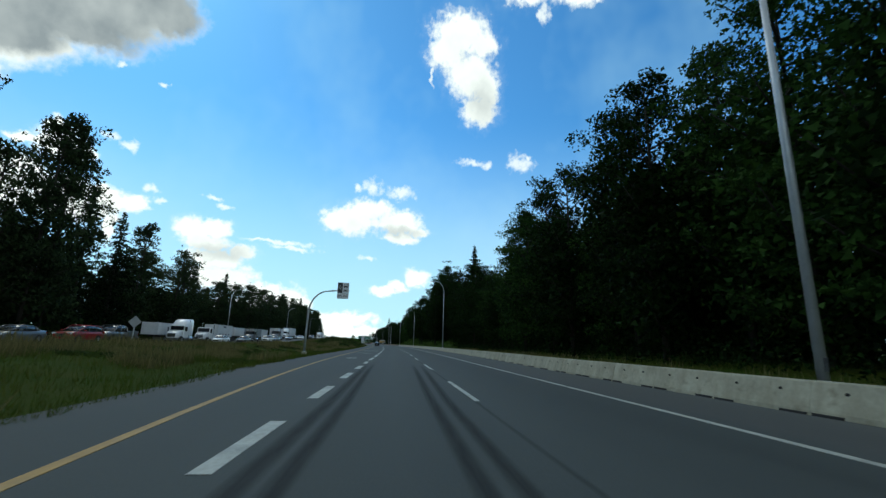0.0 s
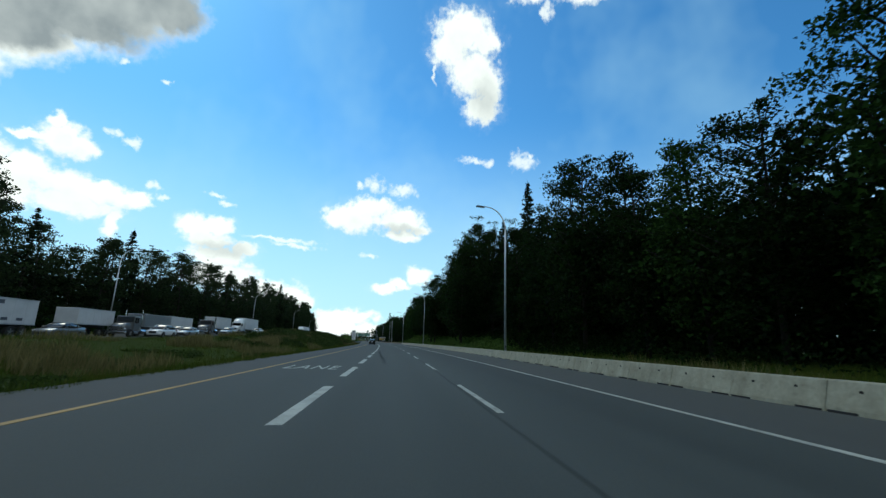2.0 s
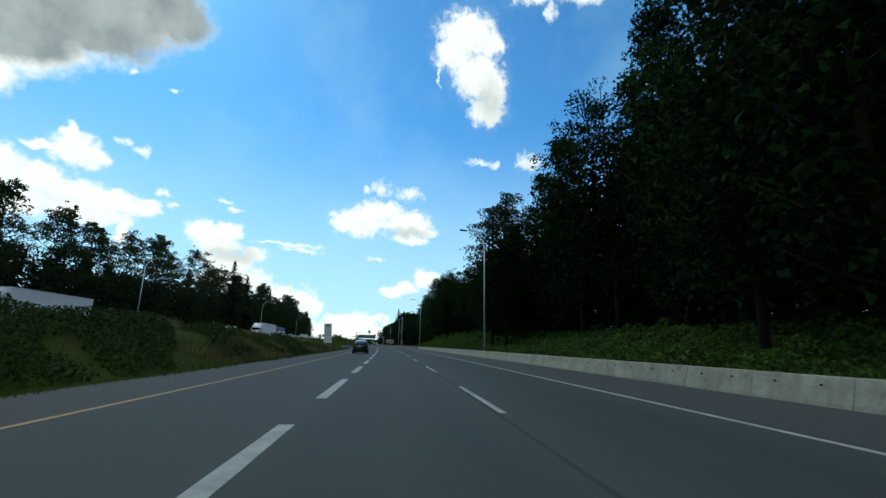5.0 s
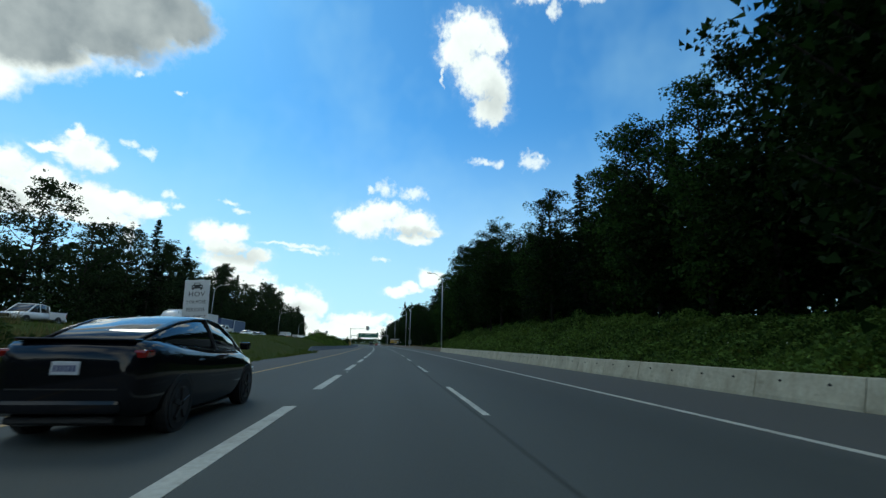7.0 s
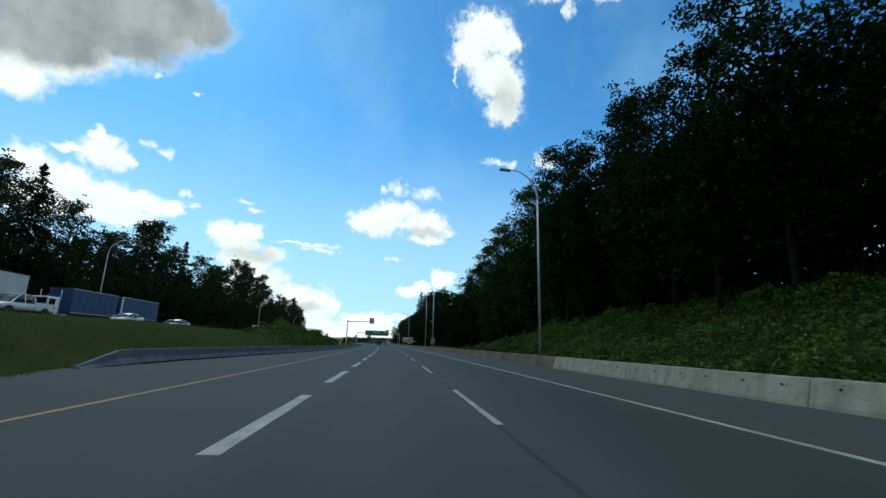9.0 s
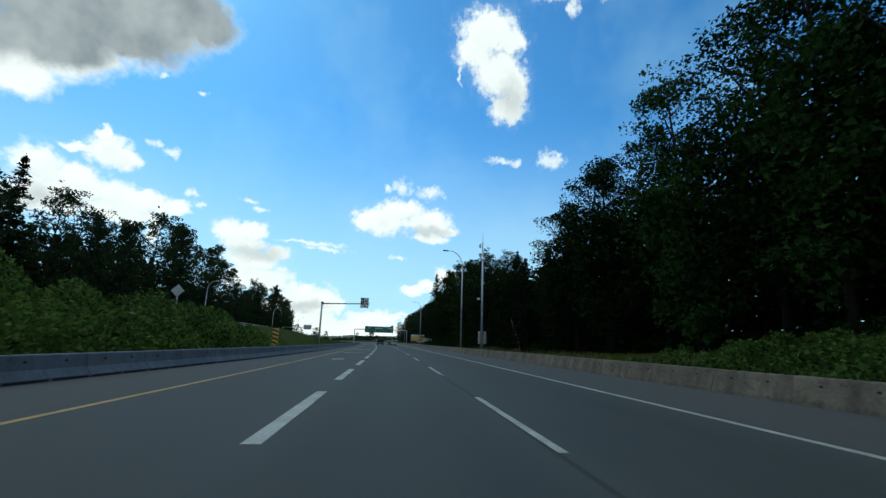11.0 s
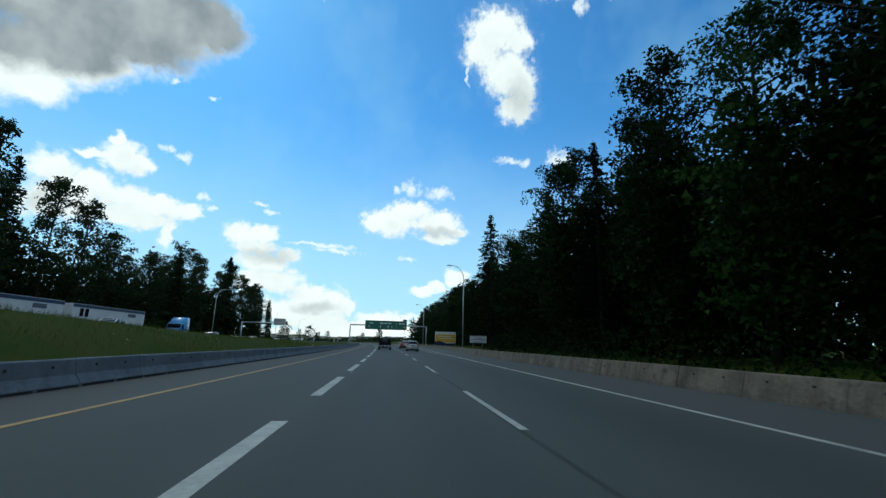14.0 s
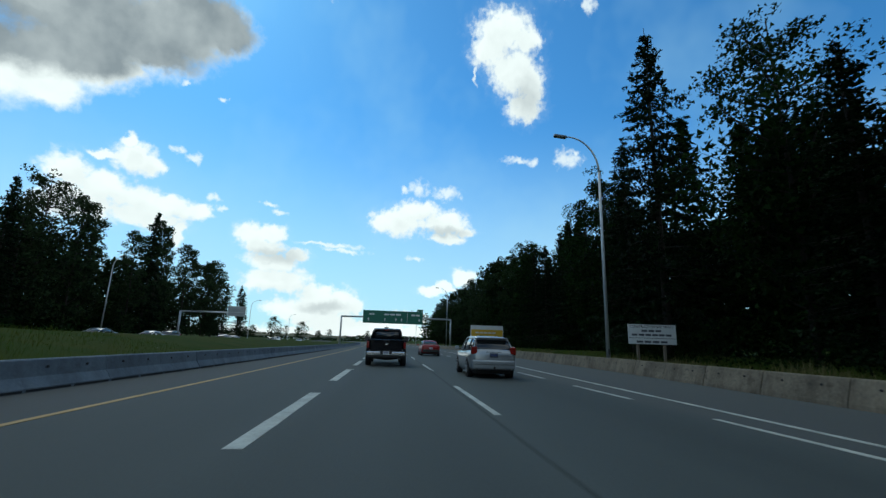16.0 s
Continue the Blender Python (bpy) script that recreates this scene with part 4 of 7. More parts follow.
def conifer(h, spread, leaves, leaf, seed):
    """Trunk mesh and crown mesh of a fir with drooping whorls."""
    rng = np.random.default_rng(seed)
    rnd = random.Random(seed)
    bm = bmesh.new()
    tube([(0, 0, -0.4), (0, 0, h * 0.5), (0, 0, h)], [h * 0.013, h * 0.007, 0.015], 7, bm)
    cs, branches = [], []
    z = h * 0.08
    while z < h * 0.985:
        f = z / h
        reach = spread * (1 - f) ** 0.8 * rnd.uniform(0.7, 1.12) + 0.12
        for k in range(rnd.randint(5, 7)):
            ang = rnd.uniform(0, 6.283)
            r = reach * rnd.uniform(0.6, 1.15)
            branches.append((Vector((0, 0, z)), Vector((math.cos(ang) * r, math.sin(ang) * r, z - r * rnd.uniform(0.05, 0.32) + (0.25 * r if f > 0.8 else 0)))))
        z += rnd.uniform(0.34, 0.58) * (0.55 + 0.6 * (1 - f))
    tot = sum((b - a).length for a, b in branches)
    for i, (a, b) in enumerate(branches):
        ln = (b - a).length
        if i % 3 == 0 and ln > 0.6:
            tube([a, b], [0.035, 0.012], 3, bm)
        n = max(3, int(leaves * ln / tot))
        t = rng.random((n, 1)) ** 0.8
        w = (b - a).normalized().cross(Vector((0, 0, 1)))
        side = rng.normal(size=(n, 1)) * 0.20 * ln * (1.05 - t)
        p = np.array(a) + t * np.array(b - a) + side * np.array(w)
        p[:, 2] -= np.abs(rng.normal(size=n)) * 0.10 + np.abs(side[:, 0]) * 0.25
        cs.append(p)
    return bm_mesh("trunk", bm, M_BARK, True), tri_mesh("crown", leaf_blades(np.concatenate(cs), leaf, rng, 0.35, 0.42), M_NEEDLE_AND_SHADE)


def tree_master(kind, meshes):
    return {"kind": kind, "trunk": meshes[0], "crown": meshes[1]}


def plant_tree(master, name, s, u, height, turn, label, category, group):
    """A tree of its own on shared meshes; masters are 20 m tall."""
    k = height / 20.0
    z = ground_z(s, u) - 0.05
    top = thing(name, P(s, u, z, turn), label, category, group)
    top.scale = (k * 0.5 + 0.5, k * 0.5 + 0.5, k)
    part("trunk", master["trunk"], M_BARK, top)
    part("crown", master["crown"], M_LEAF, top)
    return top


NEAR_BROAD = [tree_master("broad", broadleaf(20, sp, 12000, 0.205, 10 + i, lo)) for i, (sp, lo) in enumerate(((4.4, 0.10), (3.7, 0.08), (4.9, 0.14), (3.4, 0.06)))]
NEAR_FIR = [tree_master("fir", conifer(20, sp, 11000, 0.29, 30 + i)) for i, sp in enumerate((4.4, 3.8, 5.6))]
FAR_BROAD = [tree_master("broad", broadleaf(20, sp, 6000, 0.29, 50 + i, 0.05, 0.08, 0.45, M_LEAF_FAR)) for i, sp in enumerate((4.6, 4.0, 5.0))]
NEAR_LIGHT = [tree_master("broad", broadleaf(20, sp, 12000, 0.205, 90 + i, lo, mat=M_LEAF_LIT)) for i, (sp, lo) in enumerate(((4.5, 0.05), (3.8, 0.10)))]
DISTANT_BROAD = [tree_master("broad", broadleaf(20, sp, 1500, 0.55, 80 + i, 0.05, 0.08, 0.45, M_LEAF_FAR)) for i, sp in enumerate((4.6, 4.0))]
FAR_FIR = [tree_master("fir", conifer(20, sp, 4600, 0.42, 60 + i)) for i, sp in enumerate((4.6, 4.0))]

RIGHT_TALL = [(-40, 22), (24, 20.5), (30, 20.5), (40, 20.5), (46, 17.5), (54, 21), (60, 21.5), (64, 17), (67, 14.5), (76, 15), (82, 16.5), (85, 20.5), (92, 20), (97, 18.5), (105, 18), (116, 20.5), (124, 24.5), (131, 26.5), (143, 29), (152, 29), (160, 28), (168, 27), (180, 23), (188, 20.5), (196, 19), (203, 19.5), (212, 21.5), (225, 20), (231, 17), (237, 19.5), (244, 24), (251, 22.5), (260, 23.5), (268, 25.5), (280, 26.5), (296, 23), (308, 20), (319, 18), (323, 14.3), (330, 14.3), (336, 15.2), (340, 15.5), (345, 16), (350, 18), (355, 19), (363, 18.5), (376, 21), (387, 22.3), (392, 22.5), (396, 20.5), (400, 17), (409, 15.5), (414, 17.5), (420, 20.5), (424, 21.5), (428, 22), (433, 23), (444, 20), (455, 21.5), (497, 22.5), (560, 21), (640, 17), (760, 13)]
LEFT_TALL = [(-20, 30.0), (62, 34.2), (72, 34.2), (80, 25.1), (92, 24.6), (103, 25.7), (115, 21.4), (130, 19.3), (146, 20.9), (175, 20.9), (196, 22.5), (235, 24.6), (256, 22.5), (278, 26.8), (294, 27.8), (309, 22.5), (329, 28.9), (350, 27.1), (356, 23.7), (380, 28.2), (401, 30.5), (413, 23.5), (423, 26.8), (432, 21.4), (443, 20.3), (455, 24.6), (500, 25.7), (530, 23.5)]
rnd = random.Random(5)
FIR_SPOTS = ((323.5, 337), (426, 436), (452, 475))


def is_fir(s, share):
    return any(a <= s <= b for a, b in FIR_SPOTS) or rnd.random() < share


s = -14.0
while s < 600:                                   # front of the wood on the right
    u = lerp_table(RIGHT_BARRIER, s) + rnd.uniform(5.6, 8.6) + (2.0 if 110 < s < 320 else 4.5 * smooth(436, 446, s))
    tall = lerp_table(RIGHT_TALL, s) - ground_z(s, u)
    near = s < 480
    if 421 < s < 433 or 120 < s < 128:
        s += 4.0
        continue
    fir = is_fir(s, 0.12)
    bank = NEAR_FIR if fir and near else FAR_FIR if fir else NEAR_BROAD if near else FAR_BROAD
    if near and not fir and rnd.random() < (0.65 if s < 75 else 0.3 if 190 < s < 240 else 0.1):
        bank = NEAR_LIGHT
    plant_tree(rnd.choice(bank), "fir_tree" if fir else "poplar_tree", s, u, tall * rnd.uniform(0.90, 1.06) * (0.9 if fir else 1.0), rnd.uniform(0, 360),
               "dark green fir with drooping branches at the wood's edge" if fir else "tall dark green leafy tree at the wood's edge", "tree", "trees of the roadside wood")
    s += rnd.uniform(3.6, 5.4) if near else rnd.uniform(5, 8)

for s, u, tall, k in ((124.8, 24.0, 29.5, 1), (427.5, 18.3, 25.2, 2), (320.5, 17.6, 16.4, 0), (315.0, 19.0, 19.0, 0), (185.0, 14.0, 21.0, 0), (179.5, 14.4, 21.5, 0), (137.0, 14.2, 21.5, 0), (142.5, 15.0, 20.5, 0)):
    plant_tree((NEAR_FIR if k else NEAR_BROAD)[k], "fir_tree" if k else "poplar_tree", s, u, tall, 40 * k, "tall fir standing above the wood" if k else "tall broad leafy tree overhanging the wood's edge", "tree", "trees of the roadside wood")


def joined_wood(name, spots, label):
    """Many trees deep in a wood as one mesh: crowns of leaf clumps and plain trunks."""
    verts = []
    for master, s, u, tall, turn in spots:
        c, k = DEEP_CROWN[master], tall / 20.0
        a = radians(turn)
        w = 0.5 + 0.5 * k
        p = np.stack([(c[:, 0] * math.cos(a) - c[:, 1] * math.sin(a)) * w, (c[:, 0] * math.sin(a) + c[:, 1] * math.cos(a)) * w, c[:, 2] * k], 1)
        verts.append(p + np.array(W(s, u, ground_z(s, u))))
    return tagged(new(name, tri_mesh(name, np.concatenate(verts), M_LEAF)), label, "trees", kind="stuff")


def deep_crown(mesh_pair):
    trunk, crown = mesh_pair
    co = np.empty(len(crown.vertices) * 3, dtype=np.float32)
    crown.vertices.foreach_get("co", co)
    legs = []
    for k in range(4):
        a, b = radians(90 * k), radians(90 * k + 90)
        legs += [(0.24 * math.cos(a), 0.24 * math.sin(a), 0), (0.24 * math.cos(b), 0.24 * math.sin(b), 0), (0, 0, 17)]
    return np.concatenate([co.reshape(-1, 3), np.array(legs)])


MID_CROWN = [deep_crown(broadleaf(20, sp, 2200, 0.52, 170 + i, 0.04)) for i, sp in enumerate((4.4, 4.0))] + [deep_crown(conifer(20, 4.8, 2000, 0.7, 180))]
DEEP_CROWN = MID_CROWN + [deep_crown(broadleaf(20, sp, 800, 0.85, 150 + i, 0.04)) for i, sp in enumerate((4.6, 4.2))] + [deep_crown(conifer(20, 4.8, 650, 1.2, 160))]
deep = []
for row, (du, step) in enumerate(((13.0, 5.2), (18.0, 5.6), (24.0, 6.0), (31.0, 7.0))):
    s = -25.0 + row
    while s < 640:
        u = lerp_table(RIGHT_BARRIER, s) + du + rnd.uniform(-2, 2) + (2.0 if 110 < s < 320 else 0)
        tall = (lerp_table(RIGHT_TALL, s) - ground_z(s, u)) * (rnd.uniform(0.74, 1.0) if row == 0 else rnd.uniform(0.64, 0.90))
        deep.append(((0 if row == 0 else 3) + (2 if is_fir(s, 0.2) else rnd.randint(0, 1)), s, u, tall, rnd.uniform(0, 360)))
        s += step * rnd.uniform(0.75, 1.3)
joined_wood("deep_wood", deep, "dark leafy trees deep in the roadside wood")
s = -30.0
while s < 540:                                    # front of the wood beyond the opposite carriageway
    fir = rnd.random() < 0.15
    u = -50.5 + rnd.uniform(-2.5, 2.5)
    plant_tree(rnd.choice(FAR_FIR if fir else FAR_BROAD), "fir_tree" if fir else "poplar_tree", s, u, (lerp_table(LEFT_TALL, s) - ground_z(s, u)) * rnd.uniform(0.82, 1.08), rnd.uniform(0, 360),
               "dark fir beyond the opposite carriageway" if fir else "dark leafy tree beyond the opposite carriageway", "tree", "trees across the motorway")
    s += 5.6 * rnd.uniform(0.7, 1.35)
deep = []
for u0, step in ((-56.5, 6.0), (-63.0, 7.0), (-70.0, 8.0)):
    s = -30.0
    while s < 535:
        u = u0 + rnd.uniform(-2.5, 2.5)
        if 250 < s < 274 and rnd.random() < 0.75:      # a thin stretch where the sky shows between the trunks
            s += step
            continue
        deep.append(((0 if u0 > -60 else 3) + (2 if rnd.random() < 0.15 else rnd.randint(0, 1)), s, u, (lerp_table(LEFT_TALL, s) - ground_z(s, u)) * rnd.uniform(0.55, 0.82), rnd.uniform(0, 360)))
        s += step * rnd.uniform(0.7, 1.35)
joined_wood("deep_wood_across", deep, "dark leafy trees beyond the opposite carriageway")
for s, u, tall in ((548, -50, 18), (560, -49, 19), (575, -52, 18)):
    plant_tree(NEAR_FIR[1], "fir_tree", s, u, tall, rnd.uniform(0, 360), "slender dark fir standing clear of the wood", "tree", "trees across the motorway")
for s, u, tall in ((895, -74, 15), (905, -80, 13), (790, 3.0, 11), (800, 21, 14), (830, 24, 16)):
    plant_tree(DISTANT_BROAD[1], "distant_tree", s, u, tall, rnd.uniform(0, 360), "small distant leafy tree far down the road", "tree", "distant trees")
for i in range(46):                               # low trees far down the road
    s = rnd.uniform(640, 1300)
    u = rnd.choice((-1, 1)) * rnd.uniform(25, 170) * (s / 900)
    if u < 0 or s > 700:
        plant_tree(rnd.choice(DISTANT_BROAD), "distant_tree", s, u, rnd.uniform(7, 14), rnd.uniform(0, 360), "small distant leafy tree far down the road", "tree", "distant trees")


def far_line(rng):
    """A low line of woods where the road ends in the distance."""
    s, u = rng.uniform(1150, 1500), rng.uniform(-520, 420)
    top = 8.0 + 9.0 * abs(noise.noise((u * 0.02, s * 0.004, 3.0)))
    return tuple(W(s, u, ground_z(1400, u) + rng.random() * top))


# Undergrowth, grass and weeds -----------------------------------------------------
def scatter(name, count, place, size, mat, label, category, seed, bias=0.0, aspect=0.6):
    rng = np.random.default_rng(seed)
    pts = [place(rng) for _ in range(count)]
    pts = [p for p in pts if p is not None]
    return tagged(new(name, tri_mesh(name, leaf_blades(np.array(pts), size, rng, bias, aspect), mat)), label, category, kind="stuff")


def under_right(rng):
    s = rng.uniform(-12, 560)
    bar = lerp_table(RIGHT_BARRIER, s)
    shift = 2.5 if 110 < s < 320 else 0
    shift += 1.2 * smooth(140, 155, s) * (1 - smooth(262, 275, s))
    shift += 4.0 * smooth(434, 444, s)
    close = 4.2 * smooth(334, 345, s) * (1 - smooth(404, 414, s))
    shift -= close
    d = 5.2 + shift + rng.random() ** 1.3 * (7 + close)
    top = 3.2 * (0.35 + 0.65 * abs(noise.noise((s * 0.11, d * 0.15, 2.0))) * 2) * smooth(4.5 + shift, 8 + shift, d) + 0.4
    u = bar + d
    return tuple(W(s, u, ground_z(s, u) + rng.random() ** 0.8 * top))


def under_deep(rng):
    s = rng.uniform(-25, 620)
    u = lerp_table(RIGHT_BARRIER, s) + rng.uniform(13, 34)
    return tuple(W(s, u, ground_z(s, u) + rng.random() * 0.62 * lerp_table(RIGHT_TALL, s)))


def under_left(rng):
    s = rng.uniform(-30, 505)
    u = rng.uniform(-66, -47)
    if 252 < s < 272 and rng.random() < 0.6:
        return None
    return tuple(W(s, u, ground_z(s, u) + rng.random() * (2.0 + 5.0 * smooth(-47, -54, u)) * (0.5 + abs(noise.noise((s * 0.09, 1, 7))) * 1.4)))


def bank_right(rng):
    s = rng.uniform(105, 300)
    bar = lerp_table(RIGHT_BARRIER, s)
    d = 0.5 + 9.0 * rng.random() ** 0.85
    lump = max(noise.noise((s * 0.45, d * 0.55, 9.0)) + 0.5 * noise.noise((s * 1.3, d * 1.3, 4.0)), 0.0)
    top = (0.16 + 1.15 * lump) * smooth(0.3, 2.0, d)
    return tuple(W(s, bar + d, ground_z(s, bar + d) + (1 - rng.random() ** 2) * top))


def bank_blossom(rng):
    s, z = rng.uniform(150, 262), 0.0
    bar = lerp_table(RIGHT_BARRIER, s)
    d = rng.uniform(1.5, 8.5)
    lump = max(noise.noise((s * 0.45, d * 0.55, 9.0)) + 0.5 * noise.noise((s * 1.3, d * 1.3, 4.0)), 0.0)
    return tuple(W(s, bar + d, ground_z(s, bar + d) + 0.2 + 1.15 * lump))


scatter("distant_woods", 20000, far_line, 2.8, M_LEAF, "low line of distant woods at the horizon", "trees", 70)
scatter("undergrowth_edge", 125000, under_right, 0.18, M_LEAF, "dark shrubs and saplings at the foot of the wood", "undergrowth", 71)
# darker needle colour on this foliage stands in for the wood's shade
scatter("undergrowth_deep", 115000, under_deep, 0.8, M_NEEDLE_AND_SHADE, "dense foliage deep in the wood, its shade put into a dark colour", "undergrowth", 72)
scatter("undergrowth_far", 45000, under_left, 0.8, M_LEAF, "dark shrubs along the opposite carriageway", "undergrowth", 73)
scatter("bank_bramble", 240000, bank_right, 0.16, M_LEAF_B, "green brambles and weeds covering the roadside bank", "undergrowth", 74, 0.3, 0.8)
scatter("bank_blossom", 500, bank_blossom, 0.05, M_FLOWER, "small pale blossoms among the bank's brambles", "wildflowers", 75, 0.6, 0.9)


def blades(name, count, place, height, mat, label, seed):
    """Upright grass blades, one narrow pointed blade each."""
    rng = np.random.default_rng(seed)
    out = []
    for _ in range(count):
        p = place(rng)
        if p is None:
            continue
        p = np.array(p)
        h = height * rng.uniform(0.5, 1.4) * (0.65 + 1.1 * abs(noise.noise((p[0] * 0.35, p[1] * 0.35, 6.0))))
        a = rng.uniform(0, 6.283)
        w = np.array((math.cos(a), math.sin(a), 0)) * h * 0.035
        lean = np.array((rng.normal() * 0.25, rng.normal() * 0.25, 1.0)) * h
        out += [p - w, p + w, p + lean]
    return tagged(new(name, tri_mesh(name, np.array(out), mat)), label, "grass", kind="stuff")


def median_spot(rng):
    s = rng.uniform(2, 430) if rng.random() < 0.75 else rng.uniform(2, 130)
    edge = lerp_table(LEFT_EDGE, s)
    d = -0.35 + rng.random() ** 1.5 * 18.0
    u = edge - d + 0.3 * noise.noise((s * 0.6, 2.0, 8.0))
    return tuple(W(s, u, max(ground_z(s, u), -0.03 if u > edge - 0.5 else -1.0) - 0.02)) if u > OPP_NEAR + 0.3 else None


def verge_spot(rng):
    s = rng.uniform(-10, 470)
    u = lerp_table(RIGHT_BARRIER, s) + 0.35 + rng.random() ** 1.4 * 6.5
    return tuple(W(s, u, ground_z(s, u) - 0.02))


def straw_spot(rng):
    a, b = ((-6, 75), (296, 345), (398, 450))[int(rng.integers(0, 3))]
    for _ in range(8):
        s = rng.uniform(a, b)
        d = 0.3 + rng.random() ** 1.6 * 3.5
        if noise.noise((s * 0.35, d * 0.5, 40.0)) > 0.05:
            u = lerp_table(RIGHT_BARRIER, s) + d
            return tuple(W(s, u, ground_z(s, u) - 0.02))
    return None


def straw_median(rng):
    for _ in range(8):
        s = rng.uniform(2, 200)
        d = rng.uniform(0.2, 13.0)
        if noise.noise((s * 0.12, d * 0.3, 50.0)) > 0.12:
            u = lerp_table(LEFT_EDGE, s) - d
            return tuple(W(s, u, ground_z(s, u) - 0.02))
    return None


def median_weed(rng):
    for _ in range(6):
        s = rng.uniform(20, 195)
        edge = lerp_table(LEFT_EDGE, s)
        d = rng.uniform(0.7, 9.0)
        v = noise.noise((s * 0.22, d * 0.35, 15.0)) + 0.25 * smooth(90, 112, s) * (1 - smooth(150, 190, s))
        if v > 0.18:
            return tuple(W(s, edge - d, ground_z(s, edge - d) + rng.random() * min(v * 1.7, 0.85) * (0.22 + 0.78 * smooth(88, 112, s))))
    return None


def median_bush(rng):
    s = rng.uniform(283, 326)
    d = 0.9 + rng.random() * 8.0
    u = lerp_table(LEFT_EDGE, s) - d
    top = (1.0 + 2.6 * abs(noise.noise((s * 0.24, d * 0.3, 21.0)))) * smooth(280, 296, s) * (1 - smooth(317, 327, s)) * smooth(0.4, 2.5, d)
    return tuple(W(s, u, ground_z(s, u) + rng.random() ** 0.7 * top))


scatter("median_bushes", 32000, median_bush, 0.24, M_LEAF_B, "dense green bushes behind the median barrier", "bushes", 84)
blades("median_grass", 200000, median_spot, 0.27, M_BLADE, "long dry green grass on the median", 81)
blades("verge_straw", 14000, straw_spot, 0.50, M_STRAW, "dry straw-coloured tufts behind the concrete barrier", 86)
blades("median_straw", 60000, straw_median, 0.55, M_STRAW, "patches of dry straw grass on the median", 87)
blades("verge_grass", 60000, verge_spot, 0.30, M_BLADE, "long grass behind the concrete barrier", 82)
scatter("median_weeds", 70000, median_weed, 0.14, M_WEED, "leafy weeds and low bushes among median grass", "weeds", 83)


def flower_spot(rng):
    for _ in range(8):
        s = rng.uniform(330, 425)
        d = rng.uniform(0.8, 12.0)
        u = lerp_table(LEFT_EDGE, s) - d
        if noise.noise((s * 0.3, d * 0.4, 30.0)) > 0.28:
            return tuple(W(s, u, ground_z(s, u) + rng.uniform(0.35, 0.6)))
    return None


scatter("white_wildflowers", 350, flower_spot, 0.04, M_FLOWER, "small pale wildflower heads in the median grass", "wildflowers", 85, 0.6, 0.9)


# Street lamps -------------------------------------------------------------------
def street_lamp(m, tall, arm, label, side=-1, group="motorway lamps"):
    """A tapered pole that bends over into an arm with a flat lamp head."""
    top = thing("street_lamp", m, label, "street lamp", group)
    part("base_plate", box(-0.22, 0.22, -0.22, 0.22, 0, 0.05, 0.01), M_STEEL, top)
    part("foundation", box(-0.3, 0.3, -0.3, 0.3, -0.5, 0.0, 0.02), M_CONC, top)
    part("pole", tube([(0, 0, 0.04), (0, 0, tall * 0.5), (0, 0, tall - 2.3)], [0.115, 0.092, 0.07], 12), M_STEEL, top, smooth_faces=True)
    arc = [(side * arm * (1 - math.cos(a)) , 0, tall - 2.3 + 2.3 * math.sin(a)) for a in (radians(d) for d in range(0, 91, 10))]
    arc.append((side * (arm + 0.25), 0, tall - 0.02))
    part("arm", tube(arc, [0.07 - 0.003 * i for i in range(len(arc))], 10), M_STEEL, top, smooth_faces=True)
    head = box(-0.42, 0.42, -0.15, 0.15, -0.07, 0.07, 0.03, segs=2)
    hd = part("lamp_head", head, M_STEEL_DK, top, "dark grey lamp head", at=Matrix.Translation((side * (arm + 0.55), 0, tall - 0.02)) @ Matrix.Rotation(radians(-4 * side), 4, "Y"))
    part("lens", box(-0.26, 0.26, -0.11, 0.11, -0.085, -0.066, 0.005), M_HEAD, hd)
    part("handhole_cover", box(-0.05, 0.05, -0.128, -0.105, 0.7, 1.0, 0.006), M_STEEL_DK, top)
    return top


LAMP_S = (8.83, 92.1, 175.1, 257.6, 340.4, 425.3, 506.0, 589.0)
for s in LAMP_S:
    u = lerp_table(RIGHT_BARRIER, s) + 0.5
    street_lamp(P(s, u, ground_z(s, u)), 14.5, 2.0, "tall galvanised street lamp with a curved arm behind the barrier")
for s in (46.0, 129.0, 212.0, 301.0, 396.0, 477.0, 560.0, 643.0, 726.0):
    street_lamp(P(s, -45.2, ground_z(s, -45.2)), 14.0, 2.2, "galvanised street lamp beside the opposite carriageway", side=1, group="lamps across the motorway")

# Camera mast with its cabinet ------------------------------------------------------
MAST_S = 328.9
mast_u = lerp_table(RIGHT_BARRIER, MAST_S) + 0.88
mast = thing("camera_mast", P(MAST_S, mast_u, ground_z(MAST_S, mast_u)), "tall pale steel mast with traffic camera and grey cabinet", "camera mast")
part("pole", tube([(0, 0, -0.3), (0, 0, 6), (0, 0, 13.2)], [0.16, 0.125, 0.075], 12), M_STEEL, mast, smooth_faces=True)
for z in (4.0, 10.8):
    part("band", tube([(0, 0, z), (0, 0, z + 0.12)], [0.165, 0.165], 12), M_STEEL_DK, mast)
cab = part("cabinet", box(-0.40, 0.52, -0.20, 0.20, 1.0, 2.45, 0.03, segs=2), M_SIGN_BACK, mast, "grey metal equipment cabinet", at=Matrix.Translation((0.06, 0.38, 0)))
part("cabinet_door", box(-0.36, 0.46, -0.242, -0.218, 1.08, 2.36, 0.008), M_STEEL, cab)
part("door_handle", box(-0.30, -0.26, -0.28, -0.24, 1.6, 1.8, 0.008), M_STEEL_DK, cab)
